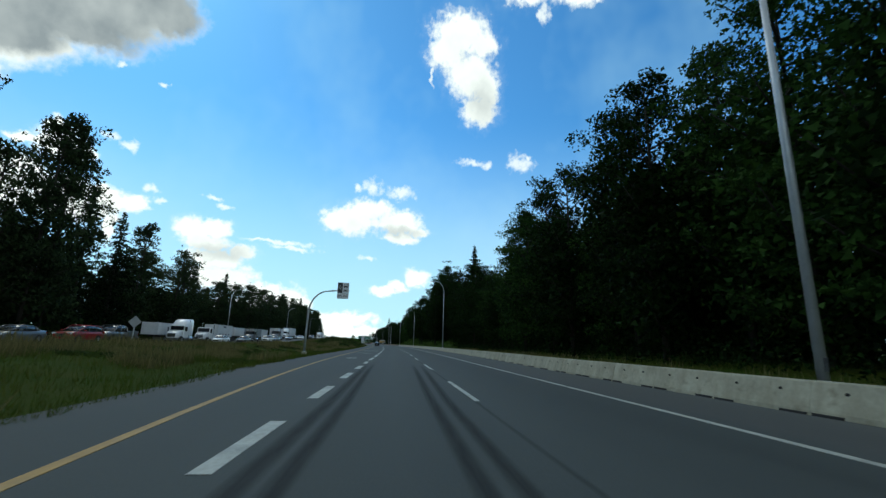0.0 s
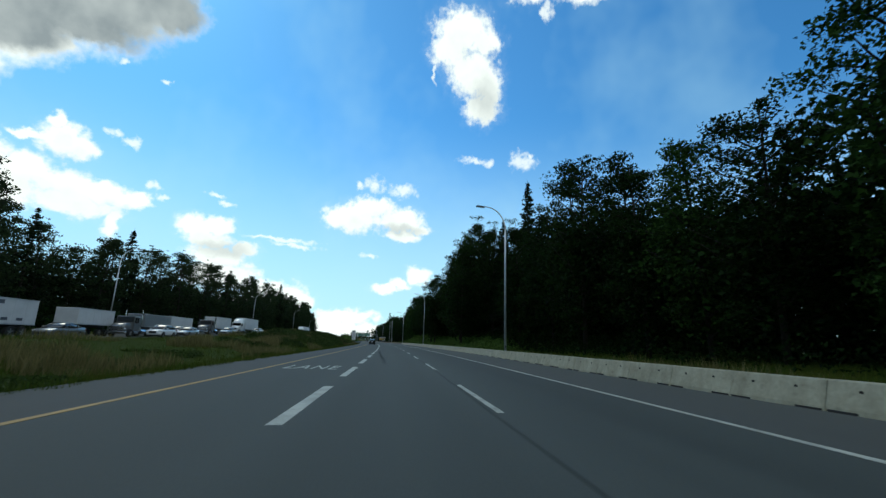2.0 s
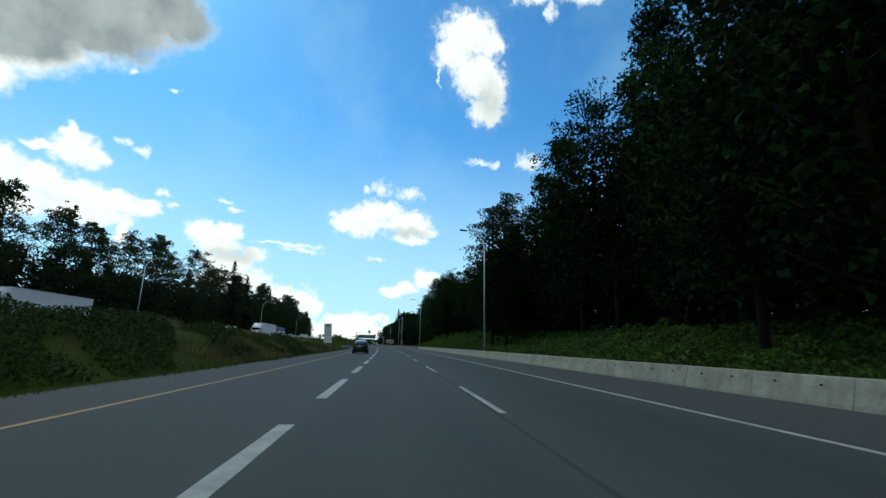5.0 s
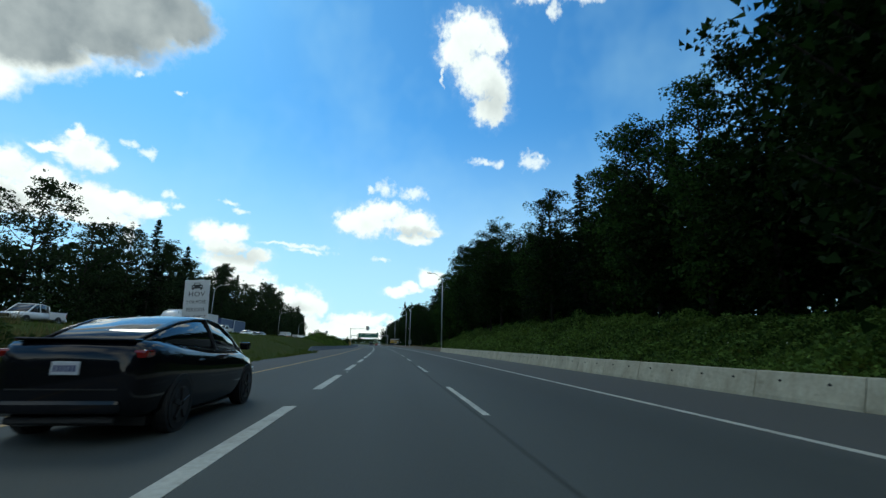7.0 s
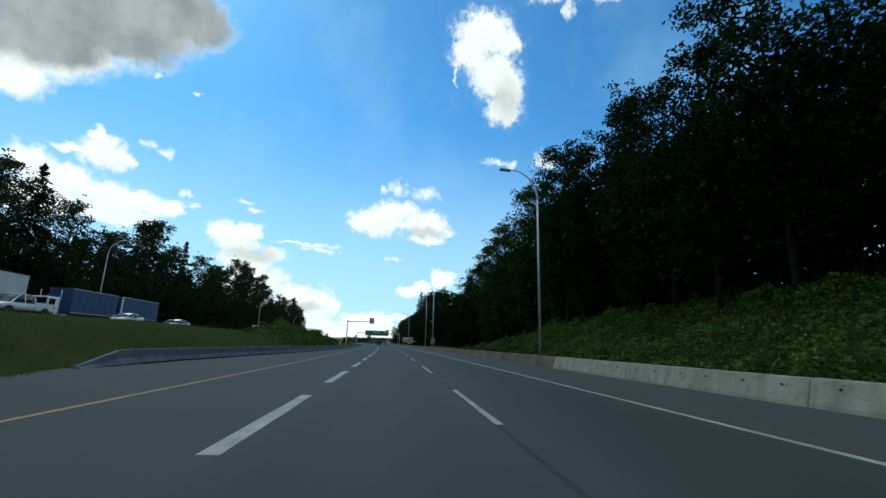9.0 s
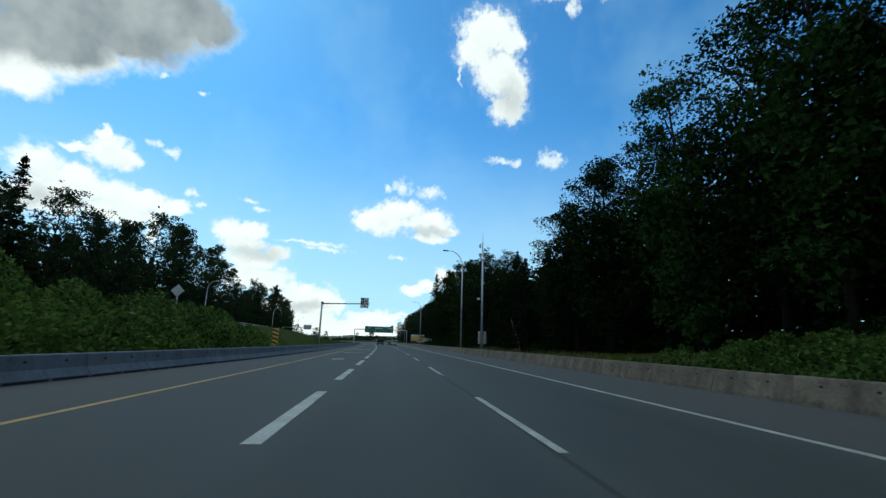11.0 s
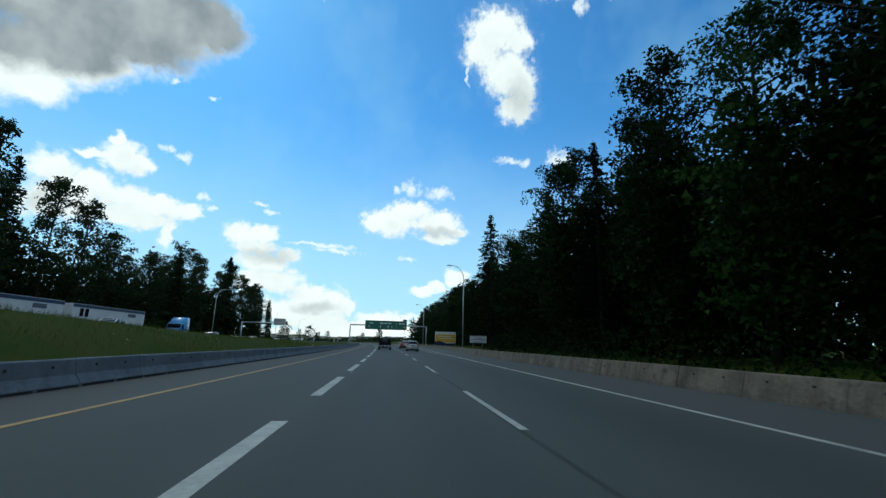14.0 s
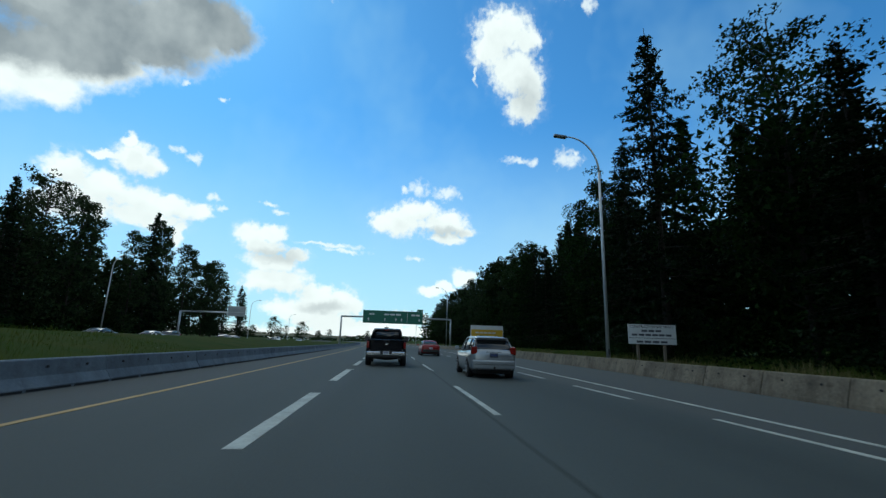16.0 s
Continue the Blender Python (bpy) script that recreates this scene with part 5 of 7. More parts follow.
for z in (1.15, 2.25):
    part("bracket", box(-0.2, 0.2, -0.06, 0.24, z, z + 0.08, 0.01), M_STEEL_DK, mast)
part("whip_aerial", tube([(0, 0, 13.2), (0, 0, 14.4)], [0.025, 0.012], 6), M_STEEL_DK, mast)
cm = part("camera_housing", tube([(-0.32, 0, 12.55), (-0.32, 0, 12.85), (-0.32, 0, 12.95)], [0.13, 0.13, 0.05], 12), M_SIGN_WHITE, mast, "white traffic camera housing")
part("camera_dome", tube([(-0.32, 0, 12.55), (-0.32, 0, 12.46), (-0.32, 0, 12.42)], [0.11, 0.09, 0.03], 12), M_GLASS, cm)
part("camera_arm", tube([(0, 0, 12.9), (-0.32, 0, 12.95)], 0.03, 6), M_STEEL, mast)
det = part("side_detector", box(-0.62, -0.28, -0.12, 0.12, 6.1, 6.32, 0.03), M_SIGN_WHITE, mast, "white roadside detector box")
part("detector_arm", tube([(0, 0, 6.2), (-0.32, 0, 6.2)], 0.025, 6), M_STEEL, det)


branch = thing("dead_tree", P(327.7, 15.0, ground_z(327.7, 15.0)), "pale bare dead trunk leaning at the wood's edge", "dead tree")
part("trunk", tube([(0, 0, -0.1), (0.05, 0.8, 1.1), (-0.05, 2.0, 2.4), (0.0, 3.7, 3.9)], [0.07, 0.06, 0.045, 0.012], 6), M_WOOD, branch, smooth_faces=True)
part("limb", tube([(0.05, 0.8, 1.1), (0.1, 0.75, 1.7), (0.05, 0.9, 2.1)], [0.04, 0.028, 0.008], 5), M_WOOD, branch)
part("limb", tube([(-0.05, 2.0, 2.4), (0.1, 2.9, 2.7), (0.15, 3.8, 2.9)], [0.03, 0.02, 0.006], 5), M_WOOD, branch)
part("limb", tube([(-0.05, 2.4, 2.75), (-0.1, 2.7, 3.4), (-0.1, 3.2, 4.1)], [0.03, 0.02, 0.006], 5), M_WOOD, branch)

# Lane signs -------------------------------------------------------------------
def lane_symbol_bus(parent, x, z, k):
    """A bus seen from the front, as dark shapes on the white panel."""
    y = -0.022
    sym = part("bus_symbol", box(x - 0.21 * k, x + 0.21 * k, y - 0.004, y, z - 0.17 * k, z + 0.17 * k, 0.003), M_SIGN_BLACK, parent, "black bus symbol")
    part("bus_window", box(x - 0.17 * k, x + 0.17 * k, y - 0.008, y - 0.0045, z - 0.01 * k, z + 0.11 * k), M_SIGN_WHITE, sym)
    part("bus_roof_sign", box(x - 0.14 * k, x + 0.14 * k, y - 0.008, y - 0.0045, z + 0.13 * k, z + 0.155 * k), M_SIGN_WHITE, sym)
    for sx in (-1, 1):
        part("bus_wheel", box(x + sx * 0.15 * k - 0.04 * k, x + sx * 0.15 * k + 0.04 * k, y - 0.004, y, z - 0.235 * k, z - 0.171 * k), M_SIGN_BLACK, sym)
        part("bus_lamp", box(x + sx * 0.15 * k - 0.025 * k, x + sx * 0.15 * k + 0.025 * k, y - 0.008, y - 0.0045, z - 0.12 * k, z - 0.075 * k), M_SIGN_WHITE, sym)


def lane_symbol_car(parent, x, z, k):
    y = -0.022
    bm = bmesh.new()
    pts = [(-0.22, -0.10), (0.22, -0.10), (0.22, 0.03), (0.14, 0.06), (0.10, 0.14), (-0.10, 0.14), (-0.14, 0.06), (-0.22, 0.03)]
    fv = [bm.verts.new((x + a * k, y - 0.004, z + b * k)) for a, b in pts]
    bk = [bm.verts.new((x + a * k, y, z + b * k)) for a, b in pts]
    bm.faces.new(fv)
    bm.faces.new(bk)
    for i in range(8):
        bm.faces.new((fv[i], fv[(i + 1) % 8], bk[(i + 1) % 8], bk[i]))
    sym = part("car_symbol", bm, M_SIGN_BLACK, parent, "black car symbol")
    part("car_window", box(x - 0.09 * k, x + 0.09 * k, y - 0.008, y - 0.0045, z + 0.06 * k, z + 0.115 * k), M_SIGN_WHITE, sym)
    for sx in (-1, 1):
        part("car_lamp", box(x + sx * 0.15 * k - 0.035 * k, x + sx * 0.15 * k + 0.035 * k, y - 0.008, y - 0.0045, z - 0.045 * k, z + 0.0 * k), M_SIGN_WHITE, sym)
        part("car_wheel", box(x + sx * 0.16 * k - 0.04 * k, x + sx * 0.16 * k + 0.04 * k, y - 0.004, y, z - 0.15 * k, z - 0.101 * k), M_SIGN_BLACK, sym)


def diamond(parent, x, z, w, h, mat, y=-0.026, thick=0.3):
    out, inn = [], []
    for a, b in ((0, -1), (1, 0), (0, 1), (-1, 0)):
        out.append((x + a * w, y, z + b * h))
        inn.append((x + a * w * (1 - thick), y, z + b * h * (1 - thick)))
    part("diamond", mesh_from("diamond", out + inn, [(k, (k + 1) % 4, 4 + (k + 1) % 4, 4 + k) for k in range(4)], [mat]), mat, parent)


def lane_panel(parent, at):
    """The lane sign: dark strip with a diamond, bus and car, and a plate below."""
    w, h = 1.36, 1.30
    plate = part("sign_panel", box(-w / 2, w / 2, -0.02, 0.02, 0.0, h, 0.008), M_SIGN_WHITE, parent, "white lane sign with black symbols", at=at)
    part("dark_strip", box(-w / 2 + 0.03, -0.08, -0.0245, -0.0205, 0.03, h - 0.03), M_SIGN_BLACK, plate)
    diamond(plate, -0.36, h * 0.56, 0.15, 0.27, M_SIGN_WHITE, -0.028)
    lane_symbol_bus(plate, 0.29, h * 0.70, 1.15)
    lane_symbol_car(plate, 0.29, h * 0.27, 1.15)
    lower = part("lower_plate", box(-w / 2, w / 2, -0.02, 0.02, -0.66, -0.012, 0.008), M_SIGN_WHITE, parent, "white plate under the lane sign", at=at)
    for a in ((-w / 2 + 0.03, w / 2 - 0.03, -0.055, -0.035), (-w / 2 + 0.03, w / 2 - 0.03, -0.635, -0.615)):
        part("border", box(a[0], a[1], -0.024, -0.0205, a[2], a[3]), M_SIGN_BLACK, lower)
    part("sign_lettering", text_mesh("BEGINS", 0.46, M_SIGN_BLACK, spacing=1.12), M_SIGN_BLACK, lower, at=Matrix.Translation((0, -0.024, -0.335)) @ UPRIGHT @ Matrix.Diagonal((0.70, 1, 1, 1)))
    part("sign_frame", box(-w / 2 + 0.1, w / 2 - 0.1, 0.021, 0.06, 0.3, 0.38, 0.008), M_STEEL, plate)
    return plate


arch = thing("curved_sign_post", P(53.1, -10.4, -0.26), "galvanised curved post carrying a white bus lane sign", "road sign")
part("foundation", box(-0.28, 0.28, -0.28, 0.28, -0.5, 0.28, 0.04), M_CONC, arch, "pale concrete footing")
part("base_plate", box(-0.22, 0.22, -0.22, 0.22, 0.28, 0.33, 0.01), M_STEEL, arch)
curve_pts = [(0, 0, 0.33), (0.03, 0, 2.6), (0.08, 0, 4.9)] + [(0.08 + 2.2 * (1 - math.cos(a)), 0, 4.9 + 2.58 * math.sin(a)) for a in (radians(d) for d in range(8, 91, 9))] + [(3.2, 0, 7.58), (4.72, 0, 7.62)]
part("post", tube(curve_pts, [0.118, 0.112, 0.107] + [0.1 - 0.002 * i for i in range(len(curve_pts) - 3)], 12), M_STEEL, arch, smooth_faces=True)
part("flange", tube([(2.68, 0, 7.545), (2.76, 0, 7.55)], 0.15, 12), M_STEEL, arch)
lane_panel(arch, Matrix.Translation((3.95, -0.14, 7.27)))

tee_z = ground_z(346.5, -10.2) - 0.02
tee = thing("straight_arm_sign_post", P(346.5, -10.2, tee_z), "galvanised post with a level arm and bus lane sign", "road sign")
part("post", tube([(0, 0, -0.3), (0, 0, 3.5), (0, 0, 6.62 - tee_z)], [0.15, 0.135, 0.12], 12), M_STEEL, tee, smooth_faces=True)
part("post_cap", tube([(0, 0, 6.62 - tee_z), (0, 0, 6.86 - tee_z)], [0.16, 0.15], 12), M_STEEL_DK, tee)
part("arm", tube([(0, 0, 6.60 - tee_z), (4.0, 0, 6.72 - tee_z), (7.2, 0, 6.82 - tee_z)], [0.105, 0.09, 0.075], 10), M_STEEL, tee, smooth_faces=True)
part("flange", tube([(0.16, 0, 6.605 - tee_z), (0.24, 0, 6.607 - tee_z)], 0.17, 12), M_STEEL_DK, tee)
w, h = 1.24, 1.57
plate = part("sign_panel", box(-w / 2, w / 2, -0.02, 0.02, 0.0, h, 0.008), M_SIGN_WHITE, tee, "white lane sign with black symbols and arrow", at=Matrix.Translation((6.39, -0.13, 6.15 - tee_z)))
part("dark_strip", box(-w / 2 + 0.03, -0.10, -0.0245, -0.0205, 0.50, h - 0.03), M_SIGN_BLACK, plate)
diamond(plate, -0.345, 1.05, 0.13, 0.24, M_SIGN_WHITE, -0.028)
lane_symbol_bus(plate, 0.26, 1.16, 1.05)
lane_symbol_car(plate, 0.26, 0.68, 1.05)
ar = [(0, 0.12), (0.22, 0.32), (0.07, 0.29), (0.07, 0.44), (-0.07, 0.44), (-0.07, 0.29), (-0.22, 0.32)]
part("down_arrow", mesh_from("down_arrow", [(q, -0.024, r) for q, r in ar], [tuple(range(7))], [M_SIGN_BLACK]), M_SIGN_BLACK, plate)
for x0, x1, z0, z1 in ((-w / 2 + 0.03, w / 2 - 0.03, 0.03, 0.045), (-w / 2 + 0.03, -w / 2 + 0.045, 0.046, 0.49), (w / 2 - 0.045, w / 2 - 0.03, 0.046, h - 0.046), (-0.08, w / 2 - 0.03, h - 0.045, h - 0.03)):
    part("border", box(x0, x1, -0.024, -0.0205, z0, z1), M_SIGN_BLACK, plate)
part("sign_frame", box(-w / 2 + 0.1, w / 2 - 0.1, 0.021, 0.06, 0.5, 0.6, 0.008), M_STEEL, plate)


# Other signs ------------------------------------------------------------------
def bars(parent, rows_, y, mat):
    """Rows of unreadable lettering as plain bars: x0, x1, z0, z1."""
    for x0, x1, z0, z1 in rows_:
        n = max(2, int((x1 - x0) / ((z1 - z0) * 3.2)))
        w = (x1 - x0) / n
        for i in range(n):
            part("lettering_bar", box(x0 + i * w, x0 + (i + 0.82) * w, y - 0.004, y, z0, z1), mat, parent)


rules = thing("lane_rules_sign", P(200.4, -9.75, ground_z(200.4, -9.75)), "tall white lane rules sign on two wooden posts in grass", "road sign")
for x in (-0.38, 0.34):
    part("post", box(x - 0.07, x + 0.07, 0.03, 0.15, -0.3, 3.4, 0.008), M_WOOD, rules)
lean = Matrix.Rotation(radians(-3), 4, "Y")
pan = part("sign_panel", box(-0.62, 0.62, -0.02, 0.02, 2.0, 4.3, 0.01), M_SIGN_WHITE, rules, at=lean)
lane_symbol_car(pan, 0.0, 3.98, 1.25)
for words, size, z, squeeze in (("HOV", 0.36, 3.55, 1.0), ("2 OR MORE", 0.26, 3.14, 0.66), ("PERSONS", 0.28, 2.74, 0.72), ("PER VEHICLE", 0.28, 2.34, 0.60)):
    part("sign_lettering", text_mesh(words, size, M_SIGN_BLACK, spacing=1.1), M_SIGN_BLACK, pan, at=Matrix.Translation((0.0, -0.024, z)) @ UPRIGHT @ Matrix.Diagonal((squeeze, 1, 1, 1)))
low_pan = part("lower_plate", box(-0.62, 0.62, -0.02, 0.02, 1.18, 1.985, 0.01), M_SIGN_WHITE, rules, "white plate under the lane rules sign", at=lean)
for words, z in (("MOTORCYCLES", 1.74), ("OK", 1.38)):
    part("sign_lettering", text_mesh(words, 0.28, M_SIGN_BLACK, spacing=1.1), M_SIGN_BLACK, low_pan, at=Matrix.Translation((0.0, -0.024, z)) @ UPRIGHT @ Matrix.Diagonal((0.56, 1, 1, 1)))
part("border", box(-0.58, 0.58, -0.024, -0.0205, 1.93, 1.95), M_SIGN_BLACK, low_pan)

warn = thing("diamond_warning_sign", P(48.0, -26.6, ground_z(48, -26.6)), "small diamond warning sign with grey back on a post", "road sign")
part("post", box(-0.05, 0.05, 0.02, 0.1, -0.2, 2.6, 0.006), M_STEEL, warn)
part("sign_panel", box(-0.45, 0.45, -0.015, 0.015, -0.45, 0.45, 0.01), M_SIGN_BACK, warn, at=Matrix.Translation((0, 0, 2.3)) @ Matrix.Rotation(math.pi / 4, 4, "Y"))

site = thing("construction_notice", P(424.9, 15.45, ground_z(424.9, 15.45), -8), "white construction site safety notice on wooden posts", "notice board")
for x in (-0.85, 0.72):
    part("post", box(x - 0.07, x + 0.07, 0.02, 0.14, -0.4, 1.75, 0.008), M_WOOD, site)
pan = part("board", box(-1.42, 1.42, -0.02, 0.02, 1.2, 2.35, 0.01), M_SIGN_WHITE, site)
part("sign_lettering", text_mesh("CONSTRUCTION SITE SAFETY", 0.21, M_SIGN_BLACK), M_SIGN_BLACK, pan, at=Matrix.Translation((0, -0.024, 2.22)) @ UPRIGHT @ Matrix.Diagonal((0.92, 1, 1, 1)))
bars(pan, [(-0.62, 0.62, 1.92, 2.04), (-1.2, 1.2, 1.68, 1.8), (-0.95, 0.95, 1.28, 1.4)], -0.0205, M_BAR)
part("rule", box(-1.38, 1.38, -0.0245, -0.0205, 1.54, 1.565), M_SIGN_BLACK, pan)

hoard = thing("yellow_white_billboard", P(480.0, 18.5, ground_z(480, 18.5)), "large board with white, yellow and dark blue bands near the exit", "billboard")
for x in (-2.2, 0, 2.2):
    part("post", box(x - 0.1, x + 0.1, 0.03, 0.2, -0.4, 4.1, 0.01), M_WOOD, hoard)
pan = part("board", box(-3.1, 3.1, -0.03, 0.03, 0.35, 4.35, 0.01), M_SIGN_WHITE, hoard)
part("yellow_field", box(-2.95, 3.0, -0.035, -0.0305, 1.3, 3.6), M_SIGN_YELLOW, pan)
part("blue_field", mesh_from("blue_field", [(-3.08, -0.039, 0.37), (3.08, -0.039, 0.37), (3.08, -0.039, 1.1), (0.4, -0.039, 0.95), (-1.6, -0.039, 1.7), (-3.08, -0.039, 1.5)], [tuple(range(6))], [M_BLUECAR]), M_BLUECAR, pan, "dark blue lower band")
bars(pan, [(-2.2, 1.8, 2.9, 3.15), (-1.8, 2.2, 2.3, 2.5)], -0.036, M_SIGN_WHITE)

warn2 = thing("diamond_warning_sign", P(313.0, -16.0, ground_z(313, -16)), "diamond sign with grey back standing among bushes", "road sign")
part("post", box(-0.05, 0.05, 0.02, 0.1, -0.2, 2.9, 0.006), M_STEEL, warn2)
part("sign_panel", box(-0.34, 0.34, -0.015, 0.015, -0.34, 0.34, 0.01), M_SIGN_BACK, warn2, at=Matrix.Translation((0, 0, 2.7)) @ Matrix.Rotation(math.pi / 4, 4, "Y"))
haz = thing("hazard_marker", P(314.3, -8.95, ground_z(314.3, -8.95)), "yellow and black striped hazard marker behind the barrier", "road sign")
part("post", box(-0.04, 0.04, 0.02, 0.08, -0.2, 1.2, 0.006), M_STEEL, haz)
hpan = part("striped_panel", box(-0.23, 0.23, -0.015, 0.015, 0.75, 2.0, 0.006), M_SIGN_YELLOW, haz)
for k in range(4):
    z0 = 0.78 + k * 0.31
    part("black_stripe", mesh_from("black_stripe", [(-0.225, -0.019, z0 + 0.12), (0.225, -0.019, z0 - 0.02 if k else z0), (0.225, -0.019, z0 + 0.12), (-0.225, -0.019, z0 + 0.27)], [(0, 1, 2, 3)], [M_SIGN_BLACK]), M_SIGN_BLACK, hpan)

# Gantries ----------------------------------------------------------------------
GAN_S = 509.0
gan = thing("sign_gantry", P(GAN_S, 0, 0), "steel sign gantry with a green direction sign across the road", "sign gantry")
for x in (-10.6, 16.4):
    part("leg", tube([(x, 0, -0.3), (x, 0, 4), (x, 0, 7.15)], [0.24, 0.22, 0.20], 12), M_STEEL, gan, smooth_faces=True)
part("beam", tube([(-10.6, 0, 7.0), (4, 0, 7.2), (16.4, 0, 7.1)], 0.22, 12), M_STEEL, gan, smooth_faces=True)
pan = part("green_panel", box(-5.45, 9.25, -0.42, -0.36, 5.6, 8.7, 0.03), M_SIGN_GREEN, gan, "green direction sign with white lettering")
part("exit_tab", box(7.75, 9.25, -0.42, -0.36, 8.71, 9.3, 0.02), M_SIGN_GREEN, pan)
bars(pan, [(-3.9, -2.6, 7.6, 8.0), (-0.3, 4.0, 7.6, 8.0), (6.4, 8.7, 7.6, 8.0)], -0.422, M_SIGN_WHITE)
for x in (-4.1, -0.1, 2.6, 4.0, 8.4):
    ar = [(0, 6.95), (-0.28, 6.6), (-0.09, 6.6), (-0.09, 6.2), (0.09, 6.2), (0.09, 6.6), (0.28, 6.6)]
    part("arrow", mesh_from("arrow", [(x + a, -0.425, b) for a, b in ar], [tuple(range(7))], [M_SIGN_WHITE]), M_SIGN_WHITE, pan)
part("divider", box(5.4, 5.47, -0.426, -0.421, 5.7, 8.6), M_SIGN_WHITE, pan)

gan2 = thing("sign_gantry", P(505.0, -28.0, 0.9), "steel cantilever gantry with sign back over the opposite carriageway", "sign gantry")
for x in (-17.5,):
    part("leg", tube([(x, 0, -0.3), (x, 0, 5.8)], 0.22, 10), M_STEEL, gan2, smooth_faces=True)
part("beam", tube([(-17.5, 0, 5.7), (-4.0, 0, 5.8)], 0.16, 10), M_STEEL, gan2, smooth_faces=True)
part("sign_back", box(-7.6, -3.8, -0.12, 0.1, 5.0, 7.2, 0.02), M_SIGN_BACK, gan2, "grey back of a sign panel")

# Overpass and far things ----------------------------------------------------------
over = thing("overpass", P(1000.0, -75.0, -1.0), "distant grey concrete overpass across the motorway", "bridge", kind="structure")
part("deck", box(-70, 70, -5, 5, 5.4, 6.9, 0.1), M_CONC, over)
part("parapet", box(-70, 70, -5.2, -4.9, 6.9, 7.8, 0.05), M_CONC, over)
for x in (-60, -22, 22, 60):
    part("pier", box(x - 1, x + 1, -3, 3, -0.5, 5.4, 0.1), M_CONC, over)


# Vehicles ---------------------------------------------------------------------------
def loft(stations, half_ring, smooth_faces=True):
    """Closed rings from half sections, mirrored about x = 0."""
    bm = bmesh.new()
    rings = []
    for st in stations:
        pts = half_ring(st)
        ring = [(x, st[0], z) for x, z in pts] + [(-x, st[0], z) for x, z in reversed(pts) if x > 1e-6]
        rings.append([bm.verts.new(p) for p in ring])
    n = len(rings[0])
    for a, b in zip(rings, rings[1:]):
        for k in range(n):
            bm.faces.new((a[k], a[(k + 1) % n], b[(k + 1) % n], b[k]))
    bm.faces.new(rings[0])
    bm.faces.new(rings[-1])
    return bm


def body_ring(st):
    y, zb, zt, w = st
    h = zt - zb
    return [(0, zb), (0.86 * w, zb), (0.965 * w, zb + 0.10 * h), (w, zb + 0.42 * h), (0.99 * w, zb + 0.70 * h), (0.955 * w, zb + 0.90 * h), (0.86 * w, zt), (0, zt + 0.02)]


def glass_ring(st):
    y, zb, zt, wb, wt_ = st
    return [(0, zb), (wb, zb), (wb * 0.4 + wt_ * 0.6, zb + 0.6 * (zt - zb)), (wt_, zb + 0.92 * (zt - zb)), (wt_ * 0.86, zt), (0, zt + 0.015)]


def roof_ring(st):
    y, z, w = st
    return [(0, z - 0.05), (w * 0.96, z - 0.05), (w, z - 0.01), (w * 0.86, z + 0.016), (0, z + 0.032)]


def wheel(parent, x, y, r, width, rim_mat, name="wheel"):
    sgn = 1 if x > 0 else -1
    w = part(name, disc_x(x - width / 2, x + width / 2, r, y, r, 24, 0.025), M_RUBBER, parent, smooth_faces=False)
    rim = part("rim", disc_x(x + sgn * (width / 2 - 0.01), x + sgn * (width / 2 + 0.003), r * 0.68, y, r, 20), M_RIM_DK, w)
    for k in range(5):
        a = 2 * math.pi * k / 5
        bm = box(x + sgn * (width / 2 + 0.004), x + sgn * (width / 2 + 0.024), -0.035, 0.035, 0.03, r * 0.62, 0.006) if sgn > 0 else box(x - width / 2 - 0.024, x - width / 2 - 0.004, -0.035, 0.035, 0.03, r * 0.62, 0.006)
        part("spoke", bm_mesh("spoke", bm, M_RIM if rim_mat != M_RIM_DK else M_RIM_DK), rim_mat, w, at=Matrix.Translation((0, y, r)) @ Matrix.Rotation(a, 4, "X"))
    return w


def arches(parent, x, y, r):
    sgn = 1 if x > 0 else -1
    part("wheel_arch", disc_x(x - sgn * 0.12, x + sgn * 0.004, r, y, r * 0.95, 26), M_PLASTIC, parent)


